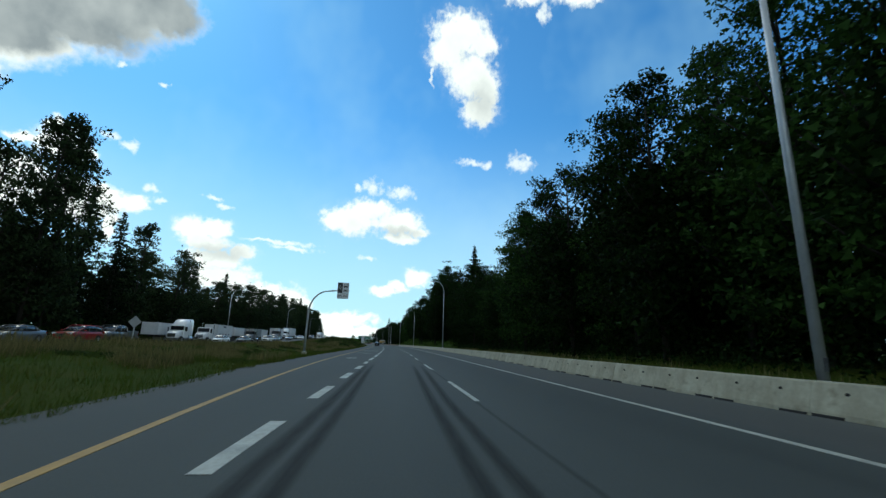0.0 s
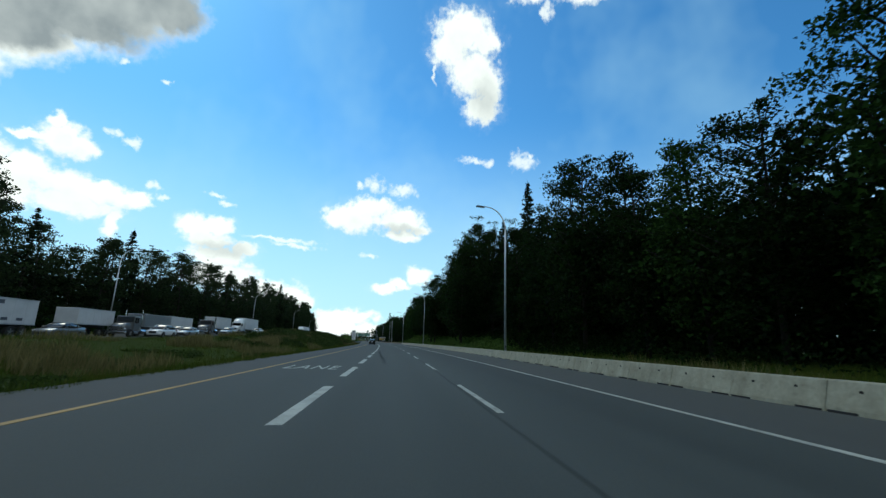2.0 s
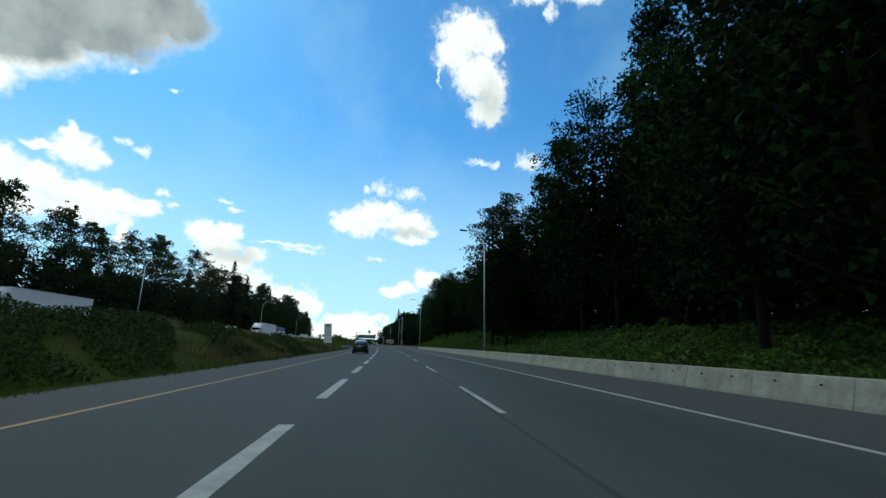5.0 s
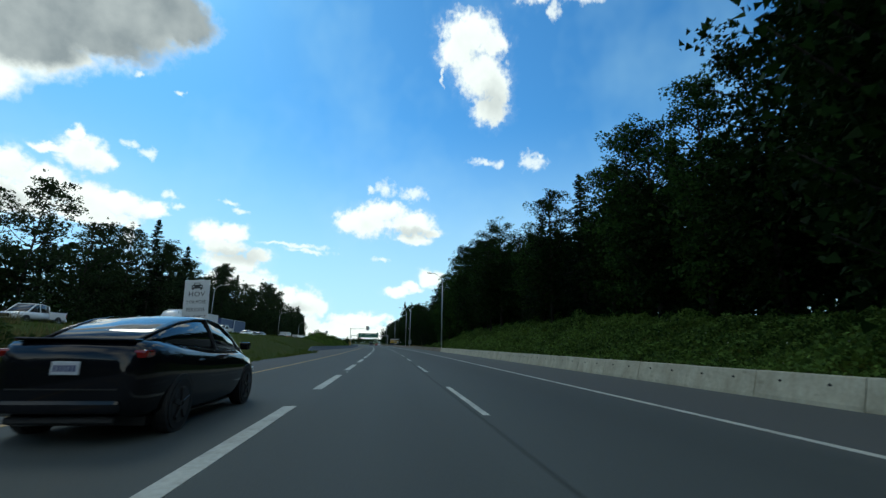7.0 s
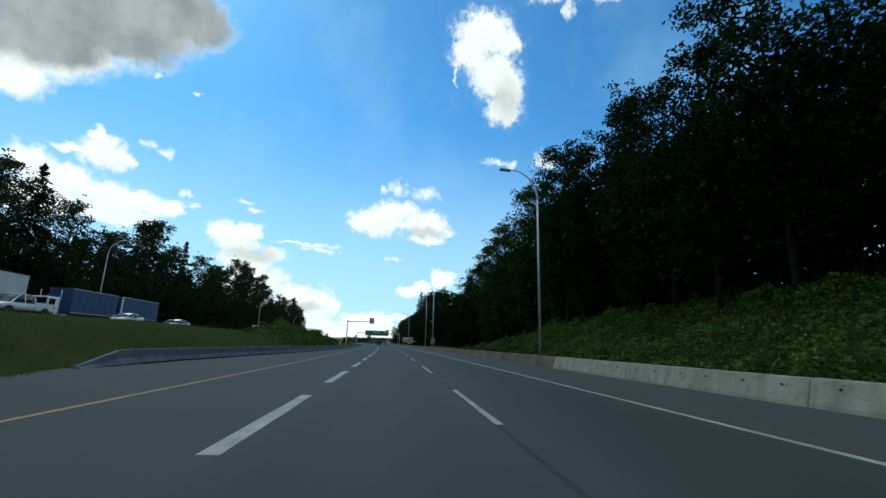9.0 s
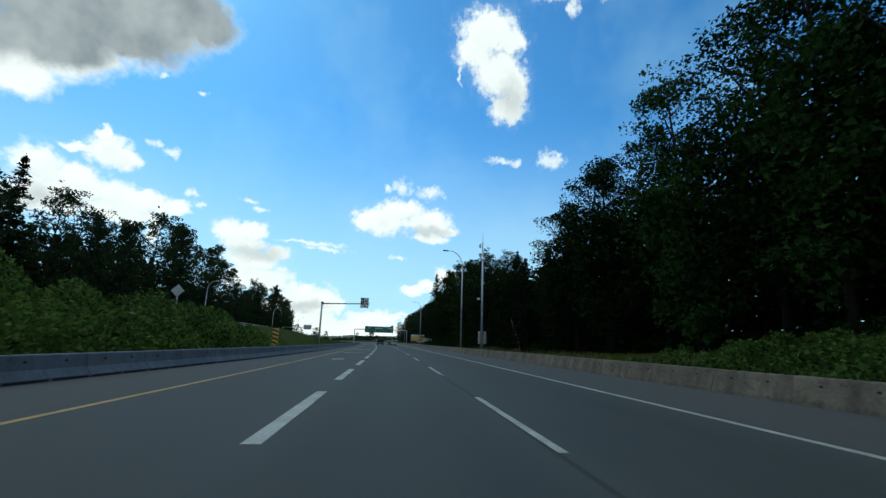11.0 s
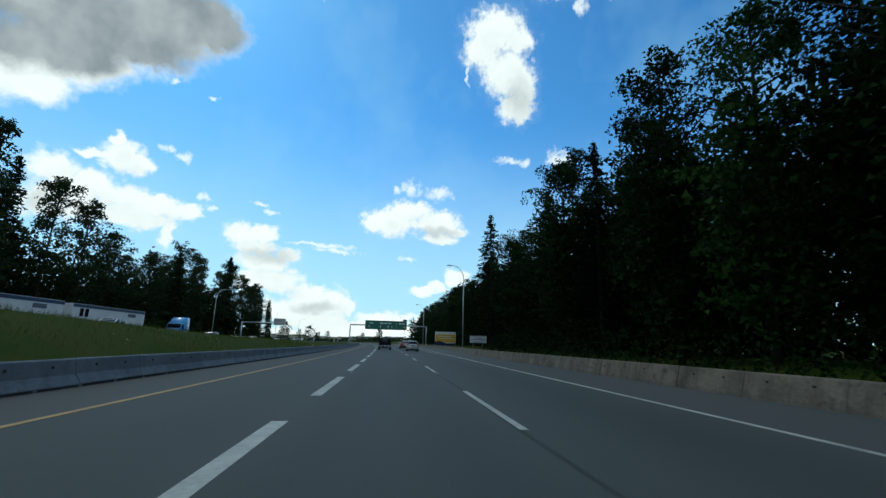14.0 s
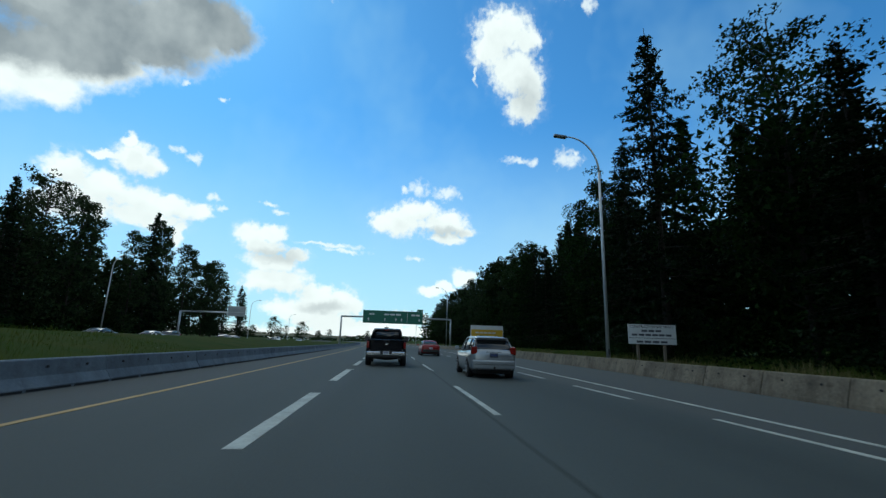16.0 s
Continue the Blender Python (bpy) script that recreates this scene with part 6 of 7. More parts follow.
def passenger_car(m, spec, paint, name, label, category, group=""):
    """A car: lofted body, glasshouse, roof, pillars, lamps, plate, wheels."""
    top = thing(name, m, label, category, group)
    part("body", loft(spec["body"], body_ring), paint, top, smooth_faces=True)
    part("glasshouse", loft(spec["glass"], glass_ring), M_GLASS, top, "dark tinted windows", smooth_faces=True)
    if spec.get("roof"):
        part("roof", loft(spec["roof"], roof_ring), spec.get("roof_mat", paint), top, smooth_faces=True)
    g = spec["glass"]
    for sx in (-1, 1):
        rail = [(sx * (q[4] * 0.985 + 0.012), q[0], q[1] + 0.90 * (q[2] - q[1]) + 0.01) for q in g]
        part("roof_rail", tube(rail, 0.026, 8), paint, top, smooth_faces=True)
        belt = [(sx * (q[3] + 0.004), q[0], q[1] + 0.012) for q in g]
        part("window_trim", tube(belt, 0.012, 6), M_CHROME if spec.get("trim") else M_PLASTIC, top)
        for by in spec["pillars"]:
            z0, z1 = lerp_table([(q[0], q[1]) for q in g], by), lerp_table([(q[0], q[2]) for q in g], by)
            w0, w1 = lerp_table([(q[0], q[3]) for q in g], by), lerp_table([(q[0], q[4]) for q in g], by)
            part("pillar", tube([(sx * w0, by, z0), (sx * (w0 * 0.4 + w1 * 0.6 + 0.004), by - 0.03, z0 + 0.6 * (z1 - z0)), (sx * (w1 + 0.004), by - 0.06, z0 + 0.92 * (z1 - z0))], 0.03, 6), M_PLASTIC, top)
        hw = spec["half"]
        fy = spec["front_wheel"]
        ry = spec["rear_wheel"]
        for wy in (fy, ry):
            arches(top, sx * (hw + 0.002), wy, spec["wheel_r"] * 1.09)
            wheel(top, sx * (hw - 0.10), wy, spec["wheel_r"], 0.235, spec.get("rim", M_RIM))
        mz = spec["belt"]
        mir = part("door_mirror", box(-0.09, 0.09, -0.06, 0.07, -0.07, 0.07, 0.03, segs=2), paint, top, at=Matrix.Translation((sx * (hw + 0.11), spec["mirror_y"], mz + 0.07)))
        part("mirror_stalk", tube([(-sx * 0.16, 0.01, -0.05), (0, 0.01, -0.03)], 0.02, 6), M_PLASTIC, mir)
        for hy in spec.get("handles", (0.15, -0.85)):
            part("door_handle", box(sx * hw * 0.985 - 0.012, sx * hw * 0.985 + 0.012, hy - 0.1, hy + 0.1, mz - 0.15, mz - 0.12, 0.006), paint, top)
        x0, x1, y0, y1, z0, z1 = spec["tail"]
        part("tail_lamp", box(min(sx * x0, sx * x1), max(sx * x0, sx * x1), y0, y1, z0, z1, 0.03, segs=2), M_TAIL, top, "red tail lamp")
        x0, x1, y0, y1, z0, z1 = spec["head"]
        part("headlight", box(min(sx * x0, sx * x1), max(sx * x0, sx * x1), y0, y1, z0, z1, 0.03, segs=2), M_HEAD, top, "clear headlight")
    px, py, pz = 0.155, spec["body"][0][0] - 0.004, spec["plate"][1]
    plate = part("number_plate", box(-px, px, py - 0.012, py + 0.02, pz - 0.078, pz + 0.078, 0.006), spec.get("plate_mat", M_PLATE), top, "number plate with plain bars")
    for i in range(6):
        part("plate_bar", box(-0.125 + i * 0.043, -0.097 + i * 0.043, py - 0.016, py - 0.0125, pz - 0.04, pz + 0.035), M_CAR_BARS, plate)
    y0, z0, z1, w = spec["rear_bumper"]
    part("rear_bumper", box(-w, w, y0, y0 + 0.22, z0, z1, 0.05, segs=2), spec.get("bumper_mat", M_PLASTIC), top)
    y0, z0, z1, w = spec["front_grille"]
    part("grille", box(-w, w, y0 - 0.1, y0, z0, z1, 0.03), M_PLASTIC, top)
    for nm, bx, mt in spec.get("extra", ()):
        part(nm, box(*bx), mt, top)
    part("underbody", box(-spec["half"] * 0.82, spec["half"] * 0.82, spec["rear_wheel"] - 0.5, spec["front_wheel"] + 0.5, 0.16, 0.34), M_PLASTIC, top)
    return top


FASTBACK = dict(
    half=0.925, belt=1.07, wheel_r=0.36, front_wheel=1.44, rear_wheel=-1.43, mirror_y=0.78, rim=M_RIM_DK,
    body=[(-2.37, 0.478, 0.968, 0.6), (-2.34, 0.395, 1.097, 0.74), (-2.25, 0.322, 1.183, 0.83), (-2.05, 0.281, 1.209, 0.885), (-1.75, 0.25, 1.193, 0.915), (-1.3, 0.218, 1.139, 0.93), (-0.4, 0.187, 1.08, 0.92), (0.5, 0.187, 1.053, 0.92), (1.2, 0.198, 1.021, 0.93), (1.7, 0.208, 0.935, 0.91), (2.1, 0.239, 0.795, 0.84), (2.3, 0.291, 0.666, 0.72), (2.37, 0.354, 0.581, 0.6)],
    glass=[(-2, 1.161, 1.209, 0.6, 0.56), (-1.6, 1.139, 1.365, 0.72, 0.58), (-1.1, 1.118, 1.516, 0.8, 0.6), (-0.6, 1.086, 1.596, 0.83, 0.61), (-0.1, 1.064, 1.618, 0.84, 0.61), (0.4, 1.043, 1.569, 0.84, 0.61), (0.9, 1.032, 1.376, 0.82, 0.64), (1.55, 0.989, 1.021, 0.74, 0.7)],
    pillars=(-0.15,), trim=True,
    tail=(0.50, 0.84, -2.315, -2.08, 1.0, 1.10), head=(0.5, 0.82, 2.08, 2.24, 0.6, 0.69), plate=(-2.345, 0.88),
    bumper_mat=M_BLACKCAR, rear_bumper=(-2.40, 0.36, 0.52, 0.66), front_grille=(2.37, 0.3, 0.42, 0.55),
    extra=(("spoiler_lip", (-0.68, 0.68, -2.31, -2.10, 1.20, 1.235, 0.012), M_BLACKCAR), ("tail_gap", (-0.6, 0.6, -2.378, -2.36, 0.63, 0.645), M_PLASTIC), ("diffuser", (-0.6, 0.6, -2.33, -2.15, 0.24, 0.32, 0.02), M_PLASTIC)))
SEDAN = dict(
    half=0.90, belt=0.95, wheel_r=0.325, front_wheel=1.36, rear_wheel=-1.36, mirror_y=0.72,
    body=[(-2.32, 0.46, 0.86, 0.68), (-2.27, 0.34, 1.02, 0.82), (-2.05, 0.27, 1.05, 0.87), (-1.3, 0.2, 1.00, 0.895), (-0.3, 0.18, 0.95, 0.90), (0.9, 0.18, 0.93, 0.90), (1.6, 0.2, 0.86, 0.88), (2.05, 0.24, 0.76, 0.82), (2.25, 0.3, 0.66, 0.7), (2.32, 0.36, 0.56, 0.6)],
    glass=[(-1.75, 1.01, 1.05, 0.70, 0.66), (-1.15, 0.98, 1.36, 0.80, 0.60), (-0.3, 0.95, 1.44, 0.82, 0.62), (0.3, 0.93, 1.42, 0.82, 0.62), (1.25, 0.90, 0.95, 0.76, 0.7)],
    roof=[(-1.1, 1.385, 0.58), (-0.3, 1.44, 0.61), (0.32, 1.42, 0.6)], pillars=(-0.1, -1.15),
    tail=(0.52, 0.84, -2.29, -2.05, 0.78, 0.95), head=(0.5, 0.8, 2.0, 2.2, 0.6, 0.74), plate=(-2.315, 0.72),
    rear_bumper=(-2.35, 0.34, 0.62, 0.78), front_grille=(2.35, 0.36, 0.55, 0.5), bumper_mat=M_PLASTIC)
HATCH = dict(
    half=0.875, belt=1.0, wheel_r=0.34, front_wheel=1.32, rear_wheel=-1.32, mirror_y=0.72,
    body=[(-2.18, 0.46, 0.88, 0.70), (-2.13, 0.36, 1.02, 0.82), (-1.95, 0.30, 1.06, 0.865), (-1.3, 0.22, 1.03, 0.875), (-0.3, 0.2, 1.00, 0.875), (0.9, 0.2, 0.98, 0.875), (1.55, 0.22, 0.94, 0.865), (1.95, 0.26, 0.86, 0.81), (2.15, 0.32, 0.74, 0.7), (2.22, 0.4, 0.62, 0.58)],
    glass=[(-2.0, 1.03, 1.09, 0.74, 0.72), (-1.78, 1.02, 1.40, 0.77, 0.63), (-1.3, 1.01, 1.50, 0.80, 0.62), (-0.3, 0.99, 1.535, 0.81, 0.63), (0.3, 0.97, 1.50, 0.81, 0.63), (1.2, 0.95, 1.02, 0.76, 0.72)],
    roof=[(-1.86, 1.45, 0.62), (-1.3, 1.515, 0.63), (-0.3, 1.54, 0.63), (0.32, 1.505, 0.62)], pillars=(-0.1, -1.2, -1.75),
    tail=(0.62, 0.845, -2.165, -1.95, 0.86, 1.15), head=(0.45, 0.78, 1.9, 2.1, 0.74, 0.9), plate=(-2.175, 0.84),
    plate_mat=M_BAR, rear_bumper=(-2.25, 0.34, 0.66, 0.80), front_grille=(2.25, 0.5, 0.74, 0.5), bumper_mat=M_SILVER,
    # the bumper's fold is a thin dark strip, its shade put into colour
    extra=(("liftgate_seam", (-0.58, 0.58, -2.163, -2.15, 0.70, 0.712), M_PLASTIC), ("roof_spoiler", (-0.58, 0.58, -1.98, -1.78, 1.45, 1.485, 0.012), M_SILVER), ("lower_valance", (-0.62, 0.62, -2.26, -2.1, 0.30, 0.36, 0.02), M_PLASTIC), ("bumper_crease", (-0.74, 0.74, -2.256, -2.245, 0.50, 0.512), M_PLASTIC), ("chrome_strip", (-0.3, 0.3, -2.172, -2.16, 0.945, 0.965), M_CHROME), ("tow_ball", (-0.03, 0.03, -2.34, -2.22, 0.36, 0.44, 0.012), M_PLASTIC)))
SUV = dict(
    half=0.95, belt=1.12, wheel_r=0.37, front_wheel=1.42, rear_wheel=-1.42, mirror_y=0.82,
    body=[(-2.35, 0.5, 1.0, 0.82), (-2.3, 0.4, 1.14, 0.90), (-1.9, 0.34, 1.17, 0.94), (-1.0, 0.28, 1.14, 0.95), (0.9, 0.28, 1.1, 0.95), (1.7, 0.3, 1.04, 0.93), (2.15, 0.34, 0.96, 0.88), (2.35, 0.42, 0.8, 0.74)],
    glass=[(-2.22, 1.12, 1.18, 0.82, 0.80), (-2.02, 1.12, 1.62, 0.85, 0.72), (-1.2, 1.11, 1.72, 0.87, 0.72), (0.2, 1.09, 1.72, 0.87, 0.72), (1.25, 1.07, 1.12, 0.82, 0.78)],
    roof=[(-2.08, 1.68, 0.70), (-1.2, 1.73, 0.72), (0.25, 1.725, 0.71)], pillars=(-0.1, -1.15),
    tail=(0.72, 0.93, -2.33, -2.05, 0.95, 1.2), head=(0.5, 0.85, 2.12, 2.3, 0.8, 0.95), plate=(-2.34, 0.92),
    rear_bumper=(-2.42, 0.42, 0.74, 0.86), front_grille=(2.4, 0.55, 0.86, 0.45))

passenger_car(P(184.55, -3.66), FASTBACK, M_BLACKCAR, "black_saloon", "glossy black fastback electric saloon in the next lane", "car")
passenger_car(P(418.8, 3.85, 0, -1), HATCH, M_SILVER, "silver_hatchback", "silver five-door hatchback with red tail lamps", "car")
passenger_car(P(444.6, 4.0), SEDAN, M_REDCAR, "red_saloon", "bright red saloon further along the lane", "car")


def pickup(m, paint, label, chrome=True, group="", name="pickup_truck"):
    """A crew-cab pickup with open bed, tailgate, chrome bumper and tow bar."""
    top = thing(name, m, label, "pickup truck", group)
    st = [(-0.85, 0.62, 1.22, 0.98), (0.4, 0.6, 1.22, 1.0), (1.4, 0.6, 1.2, 1.0), (1.9, 0.6, 1.18, 0.98), (2.6, 0.62, 1.1, 0.95), (2.85, 0.7, 0.98, 0.85)]
    part("body", loft(st, body_ring), paint, top, smooth_faces=True)
    for sx in (-1, 1):
        x0, x1 = sorted((sx * 0.86, sx * 1.0))
        part("bed_side", box(x0, x1, -2.85, -0.80, 0.66, 1.33, 0.05, segs=2), paint, top)
        part("bed_rail", box(x0 - 0.005, x1 + 0.005, -2.83, -0.82, 1.332, 1.36, 0.01), M_PLASTIC, top)
        x0, x1 = sorted((sx * 0.875, sx * 1.003))
        part("tail_lamp", box(x0, x1, -2.885, -2.74, 0.90, 1.22, 0.03, segs=2), M_TAIL, top, "red tail lamp")
        x0, x1 = sorted((sx * 0.55, sx * 0.92))
        part("headlight", box(x0, x1, 2.66, 2.86, 0.86, 1.02, 0.03), M_HEAD, top)
        for wy in (1.78, -1.85):
            arches(top, sx * 1.006, wy, 0.48)
            wheel(top, sx * 0.90, wy, 0.41, 0.29, M_RIM)
        mir = part("door_mirror", box(-0.12, 0.12, -0.07, 0.07, -0.15, 0.15, 0.03), M_PLASTIC, top, at=Matrix.Translation((sx * 1.18, 1.22, 1.36)))
        part("mirror_stalk", tube([(-sx * 0.2, 0, -0.06), (0, 0, -0.04)], 0.02, 6), M_PLASTIC, mir)
    part("bed_floor", box(-0.86, 0.86, -2.82, -0.8, 0.72, 0.80), M_PLASTIC, top)
    tg = part("tailgate", box(-0.80, 0.80, -2.87, -2.80, 0.74, 1.33, 0.025, segs=2), paint, top)
    part("tailgate_badge", box(-0.055, 0.055, -2.886, -2.871, 1.04, 1.16, 0.006), M_CHROME, tg)
    part("tailgate_handle", box(-0.16, 0.16, -2.88, -2.871, 1.24, 1.29, 0.01), M_PLASTIC, tg)
    part("plate_recess", box(-0.30, 0.30, -3.066, -2.9, 0.60, 0.752, 0.012), M_PLASTIC, top)
    part("valance", box(-0.86, 0.86, -2.98, -2.80, 0.42, 0.53, 0.02), M_PLASTIC, top)
    bp = part("rear_bumper", box(-0.99, 0.99, -3.06, -2.86, 0.52, 0.74, 0.05, segs=2), M_CHROME if chrome else paint, top, "chrome rear bumper")
    part("bumper_step", box(-0.34, 0.34, -3.07, -2.9, 0.742, 0.765, 0.008), M_PLASTIC, bp)
    plate = part("number_plate", box(-0.155, 0.155, -3.086, -3.067, 0.60, 0.745, 0.005), M_PLATE, top)
    for i in range(6):
        part("plate_bar", box(-0.125 + i * 0.043, -0.097 + i * 0.043, -3.0905, -3.0865, 0.64, 0.71), M_CAR_BARS, plate)
    part("tow_bar", box(-0.05, 0.05, -3.16, -2.85, 0.42, 0.50, 0.01), M_PLASTIC, top)
    part("rear_axle", tube([(-0.8, -1.85, 0.42), (0.0, -1.85, 0.42), (0.8, -1.85, 0.42)], [0.07, 0.15, 0.07], 10), M_PLASTIC, top)
    part("chassis", box(-0.55, 0.55, -2.7, 2.5, 0.42, 0.62), M_PLASTIC, top)
    part("exhaust", tube([(0.62, -2.2, 0.40), (0.70, -2.95, 0.40)], 0.045, 8), M_STEEL_DK, top)
    gl = [(-0.84, 1.2, 1.84, 0.88, 0.72), (-0.3, 1.2, 1.93, 0.9, 0.74), (0.7, 1.19, 1.93, 0.9, 0.74), (1.55, 1.18, 1.24, 0.84, 0.8)]
    part("glasshouse", loft(gl, glass_ring), M_GLASS, top, "dark tinted windows", smooth_faces=True)
    part("roof", loft([(-0.86, 1.86, 0.73), (-0.3, 1.94, 0.75), (0.75, 1.935, 0.74)], roof_ring), paint, top, smooth_faces=True)
    for sx in (-1, 1):
        for a, b in ((gl[0], None), (gl[3], gl[2])):
            bt = b or a
            part("pillar", tube([(sx * (a[3] + 0.003), a[0], a[1]), (sx * (bt[4] + 0.02), bt[0], bt[2] - 0.06)], 0.055, 6), paint, top)
        part("pillar", tube([(sx * 0.9, 0.25, 1.2), (sx * 0.775, 0.25, 1.86)], 0.035, 6), paint, top)
    part("brake_lamp", box(-0.14, 0.14, -0.885, -0.86, 1.845, 1.88, 0.008), M_TAIL, top)
    part("grille", box(-0.5, 0.5, 2.8, 2.9, 0.72, 1.02, 0.03), M_CHROME, top)
    return top


pickup(P(426.0, -0.2), M_BLACKCAR, "black crew-cab pickup truck with chrome rear bumper")

# Traffic standing on the opposite carriageway
GROUP = "traffic on the opposite carriageway"


def opp(s, u):
    return P(s, u, lerp_table(OPP_Z, s), 180)


CARS = {}
for key, spec, paint, label in (("suv_dark", SUV, M_GREYCAR, "dark grey estate car in slow traffic"), ("car_white", SEDAN, M_WHITECAR, "white saloon in slow traffic"), ("car_dark", SEDAN, M_GREYCAR, "dark saloon in slow traffic"), ("suv_white", SUV, M_WHITECAR, "white boxy off-roader in slow traffic"), ("car_silver", SEDAN, M_SILVER, "silver saloon in slow traffic"), ("suv_red", SUV, M_REDCAR, "dark red estate car in slow traffic")):
    CARS[key] = (spec, paint, label)
BUILT = {}
for key, s, u in (("car_dark", 39.5, -31), ("suv_red", 47, -31), ("car_white", 84, -31), ("car_dark", 97, -31), ("suv_white", 116, -31), ("car_silver", 124, -31), ("car_white", 129, -34.6), ("car_silver", 142, -31.0), ("car_white", 163, -31), ("car_silver", 178, -34.6), ("suv_dark", 190, -31),
                  ("car_silver", 255, -31), ("car_white", 283, -31), ("car_dark", 296, -31), ("suv_white", 303, -34.6), ("car_silver", 351, -31), ("suv_dark", 365, -31), ("car_dark", 380, -31), ("suv_dark", 435, -31), ("car_white", 442, -34.6), ("car_silver", 452, -31), ("car_white", 463, -31), ("suv_dark", 476, -34.6), ("car_silver", 490, -31), ("car_white", 508, -34.6), ("car_dark", 530, -31), ("suv_white", 555, -34.6), ("car_silver", 580, -31)):
    if key in BUILT:
        copy_thing(BUILT[key], opp(s, u))
    else:
        spec, paint, label = CARS[key]
        BUILT[key] = passenger_car(opp(s, u), spec, paint, "estate_car" if key.startswith("suv") else "saloon_car", label, "car", GROUP)
white_pick = pickup(opp(219, -31), M_WHITECAR, "white crew-cab pickup truck in slow traffic", False, GROUP)
for s, u in ((267, -31), (406, -31)):
    copy_thing(white_pick, opp(s, u))
pickup(opp(52.5, -31), M_GREYCAR, "dark grey pickup truck in slow traffic", False, GROUP)


def truck_wheels(parent, ys, half=1.22, r=0.5):
    for y in ys:
        for sx in (-1, 1):
            wheel(parent, sx * (half - 0.18), y, r, 0.34, M_RIM)


def tractor(m, paint, label, sleeper=True, name="lorry_tractor", tail=True, stacks=True):
    """A long-nosed lorry cab; its front is at y = 0 and it runs back to y = -7."""
    top = thing(name, m, label, "lorry", GROUP)
    part("bonnet", loft([(-1.75, 0.75, 1.95, 0.98), (-0.9, 0.7, 1.78, 0.95), (-0.25, 0.7, 1.6, 0.88), (0.0, 0.8, 1.35, 0.75)], body_ring), paint, top, smooth_faces=True)
    part("cab", box(-1.14, 1.14, -3.3, -1.6, 0.75, 2.75, 0.16, segs=3), paint, top)
    part("windscreen", box(-1.0, 1.0, -1.66, -1.57, 1.95, 2.62, 0.04), M_GLASS, top)
    for sx in (-1, 1):
        x0, x1 = sorted((sx * 1.12, sx * 1.15))
        part("side_window", box(x0, x1, -2.6, -1.75, 1.85, 2.5, 0.01), M_GLASS, top)
        x0, x1 = sorted((sx * 0.55, sx * 0.9))
        part("headlight", box(x0, x1, -0.45, -0.1, 0.95, 1.15, 0.04), M_HEAD, top)
        part("fuel_tank", tube([(sx * 0.95, -4.6, 0.72), (sx * 0.95, -3.4, 0.72)], 0.32, 12), M_CHROME, top)
        if stacks:
            part("exhaust_pipe", tube([(sx * 1.05, -3.45, 1.0), (sx * 1.05, -3.45, 3.6)], 0.08, 8), M_CHROME, top)
        part("door_mirror", box(sx * 1.38 - 0.08, sx * 1.38 + 0.08, -1.75, -1.62, 1.75, 2.4, 0.03), M_PLASTIC, top)
        part("step", box(min(sx * 0.85, sx * 1.18), max(sx * 0.85, sx * 1.18), -2.9, -1.8, 0.45, 0.74, 0.03), M_CHROME, top)
    if sleeper:
        part("sleeper", loft([(-4.6, 0.85, 3.75, 1.16), (-3.6, 0.85, 3.75, 1.16), (-2.7, 0.85, 3.45, 1.12), (-1.85, 2.3, 2.8, 0.98)], body_ring), paint, top, smooth_faces=True)
    part("grille", box(-0.6, 0.6, -0.06, 0.05, 0.85, 1.45, 0.03), M_CHROME, top)
    part("front_bumper", box(-1.15, 1.15, -0.25, 0.1, 0.4, 0.72, 0.06, segs=2), M_CHROME, top)
    part("chassis", box(-0.5, 0.5, -7.2, -0.2, 0.6, 0.85), M_PLASTIC, top)
    truck_wheels(top, (-1.0, -5.4, -6.6) if tail else (-1.0, -5.6))
    return top


def box_trailer(m, length, mat, label, high=3.95, floor=1.15, stripes=(), name="trailer", wheels_at=None, shape="box", marks=True):
    """A box trailer from y = 0 back to y = -length."""
    top = thing(name, m, label, "trailer", GROUP)
    body = part("box_body", box(-1.27, 1.27, -length, 0, floor, high, 0.05), mat, top)
    n = int(length / 1.2)
    for i in range(1, n):
        for sx in (-1, 1):
            x0, x1 = sorted((sx * 1.262, sx * 1.282))
            part("side_rib", box(x0, x1, -i * length / n - 0.02, -i * length / n + 0.02, floor + 0.1, high - 0.1), mat, body)
    for sx in (-1, 1):
        x0, x1 = sorted((sx * 1.26, sx * 1.29))
        part("top_rail", box(x0, x1, -length + 0.02, -0.02, high - 0.09, high + 0.01), M_STEEL, body)
        part("bottom_rail", box(x0, x1, -length + 0.02, -0.02, floor - 0.01, floor + 0.1), M_STEEL, body)
        for z0, z1, y0, y1, mt in stripes:
            x0, x1 = sorted((sx * 1.27, sx * 1.296))
            part("side_panel", box(x0, x1, -length * y1, -length * y0, z0, z1), mt, body)
    part("frame", box(-0.5, 0.5, -length + 0.3, -0.6, floor - 0.3, floor - 0.02), M_PLASTIC, top)
    truck_wheels(top, wheels_at or (-length + 1.2, -length + 2.5))
    part("landing_leg", box(-0.6, 0.6, -2.6, -2.45, 0.25, floor - 0.3, 0.02), M_STEEL_DK, top)
    return top


def lorry(s, u, paint, trailer_mat, length, label_t, label_b, sleeper=True, stripes=(), high=3.95, gap=4.95):
    tractor(opp(s, u), paint, label_t, sleeper)
    m = opp(s + gap, u)
    return box_trailer(m, length, trailer_mat, label_b, high, stripes=stripes)


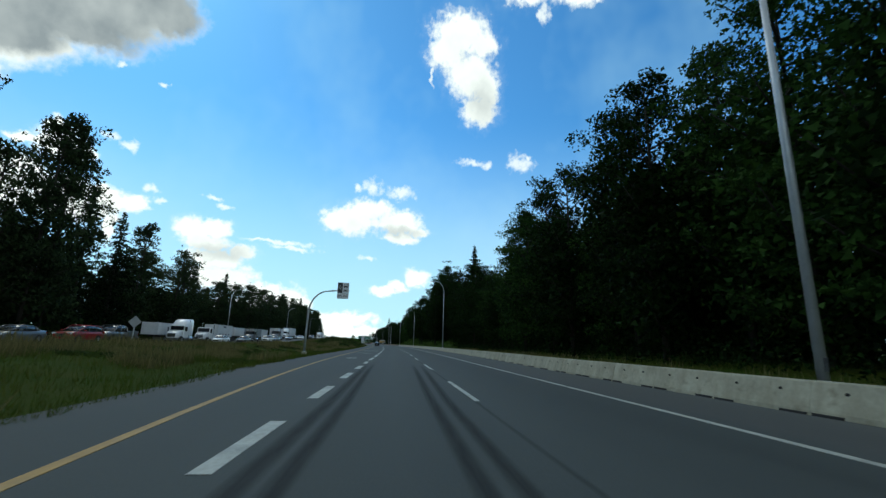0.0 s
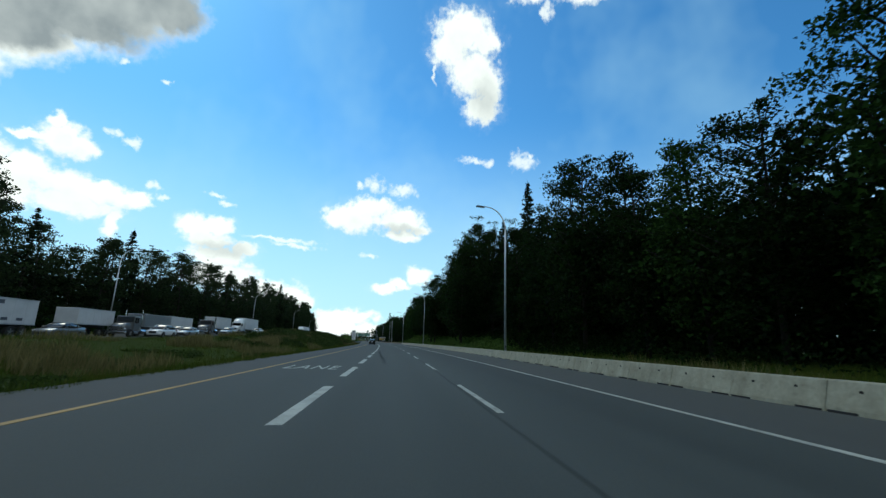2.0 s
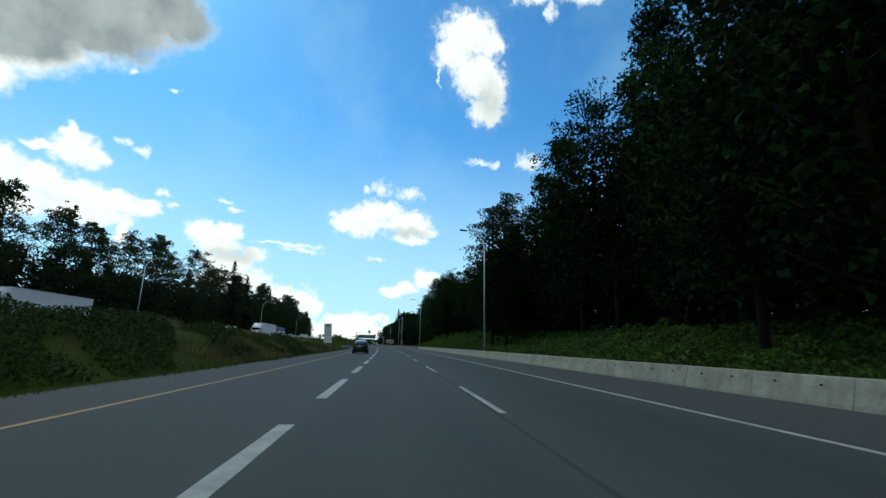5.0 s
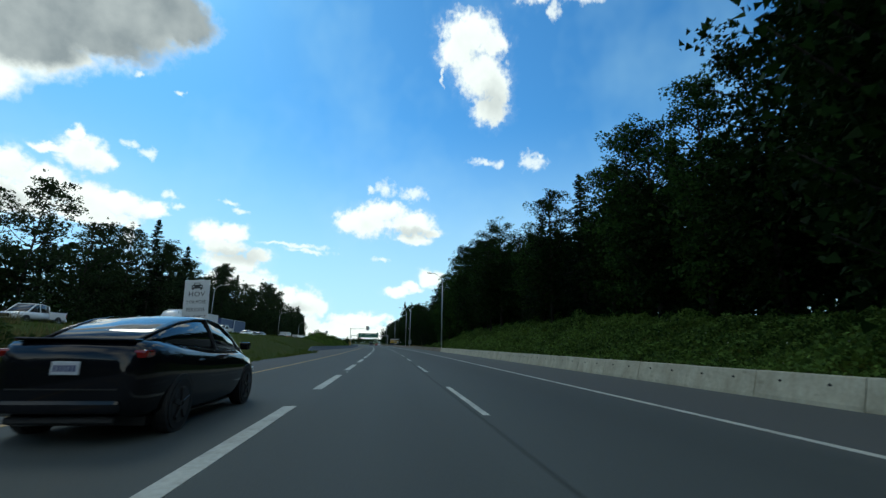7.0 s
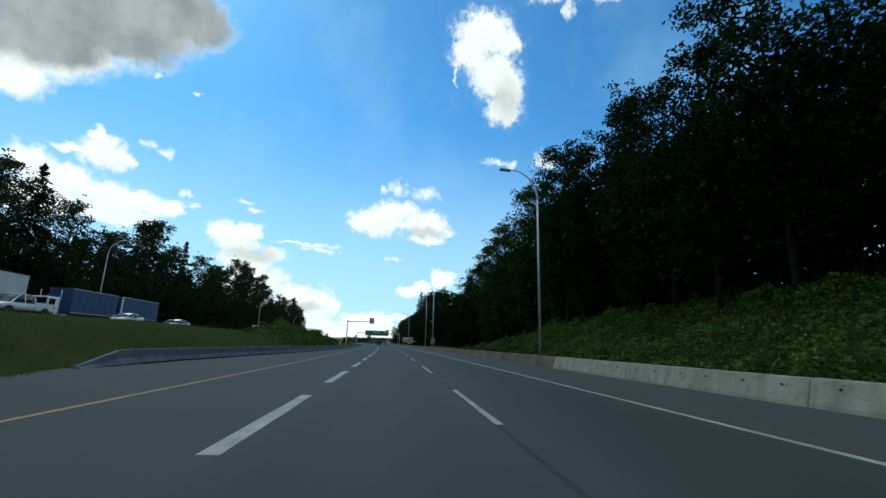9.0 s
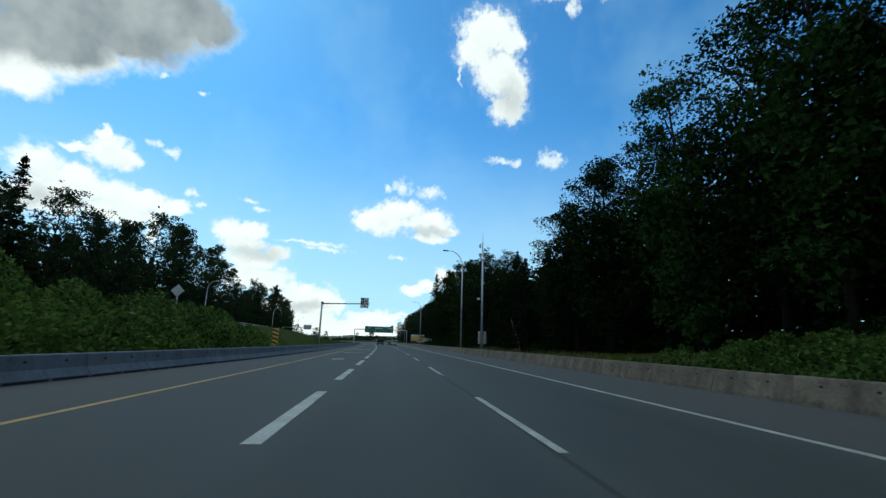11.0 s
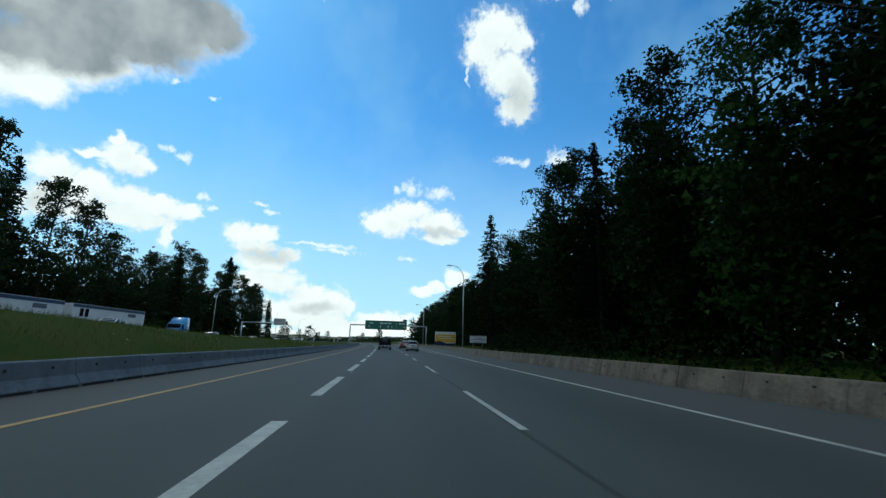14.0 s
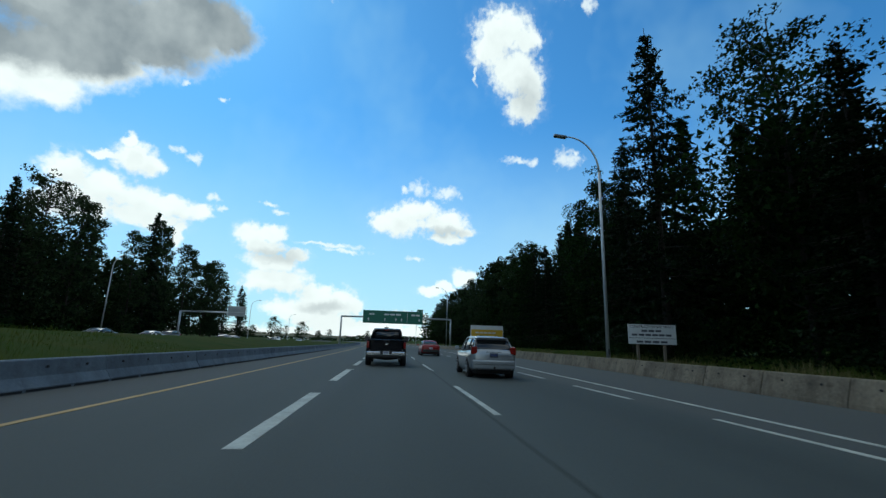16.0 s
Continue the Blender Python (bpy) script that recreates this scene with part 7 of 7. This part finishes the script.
WHITE_L, BLUE_L = "white long-nosed lorry tractor in slow traffic", "dark blue lorry tractor in slow traffic"
tractor(opp(73, -34.5), M_WHITECAR, WHITE_L)
box_trailer(opp(74, -38.3), 6.5, M_TRAILER, "white box body of a delivery lorry", 3.05, name="box_body_lorry")
tractor(opp(84.6, -35), M_WHITECAR, WHITE_L, False)
box_trailer(opp(89.6, -35), 8.0, M_TRAILER, "white box trailer with small dark marks", 3.45, stripes=((2.9, 3.25, 0.35, 0.52, M_BAR), (1.5, 1.75, 0.12, 0.2, M_BAR), (1.5, 1.75, 0.32, 0.4, M_BAR), (1.5, 1.75, 0.52, 0.6, M_BAR), (1.5, 1.75, 0.72, 0.8, M_BAR)))
box_trailer(opp(107.3, -37.5), 6.8, M_TRAILER, "white container on a flat trailer", 3.3, 1.4)
tractor(opp(112.5, -34.8), M_GREYCAR, "dark lorry tractor with bright headlights", False)
box_trailer(opp(131.7, -38.5), 9.0, M_TRAILER, "white box body of a delivery lorry", 3.05, name="box_body_lorry")
tractor(opp(139, -34.8), M_GREYCAR, "dark lorry tractor with bright headlights", False)
box_trailer(opp(122.0, -37.6), 8.0, M_SILVER, "grey ribbed tipper trailer", 3.2, 1.3)
box_trailer(opp(152, -38.0), 9.0, M_TRAILER, "white box trailer far back in the traffic", 3.6)
lorry(168, -38, M_WHITECAR, M_TRAILER, 12.0, WHITE_L, "plain white box trailer in slow traffic")
lorry(250, -34.8, M_WHITECAR, M_TRAILER, 16.0, WHITE_L, "long plain white box trailer in slow traffic", high=4.0)
lorry(276.4, -37.5, M_WHITECAR, M_TRAILER_BLUE, 8.5, WHITE_L, "dark blue container trailer in slow traffic", False)
box_trailer(opp(290.8, -37.5), 9.8, M_TRAILER_BLUE, "dark blue container trailer with a white end", 3.95, stripes=((1.2, 3.9, 0.0, 0.04, M_TRAILER),))
lorry(358, -37.5, M_WHITECAR, M_TRAILER, 12.0, WHITE_L, "white removal trailer with orange and dark panels", False, stripes=((1.25, 2.5, 0.05, 0.98, M_ORANGE), (1.25, 2.9, 0.62, 0.9, M_BLUECAR), (3.15, 3.5, 0.08, 0.3, M_BAR), (3.15, 3.5, 0.48, 0.66, M_BAR)))
for s in (389.0, 405.7):
    cabin = box_trailer(opp(s, -36.5), 15.0, M_TRAILER, "white site office trailer with blue roof band and windows", 3.5, 0.9, stripes=((3.1, 3.45, 0.0, 1.0, M_BLUECAR), (2.1, 3.0, 0.08, 0.12, M_GLASS), (2.1, 3.0, 0.14, 0.18, M_GLASS), (2.5, 2.95, 0.72, 0.84, M_BAR)), name="office_trailer")
tractor(opp(428.9, -35.2), M_CYANCAB, "bright blue sleeper-cab lorry tractor in slow traffic")
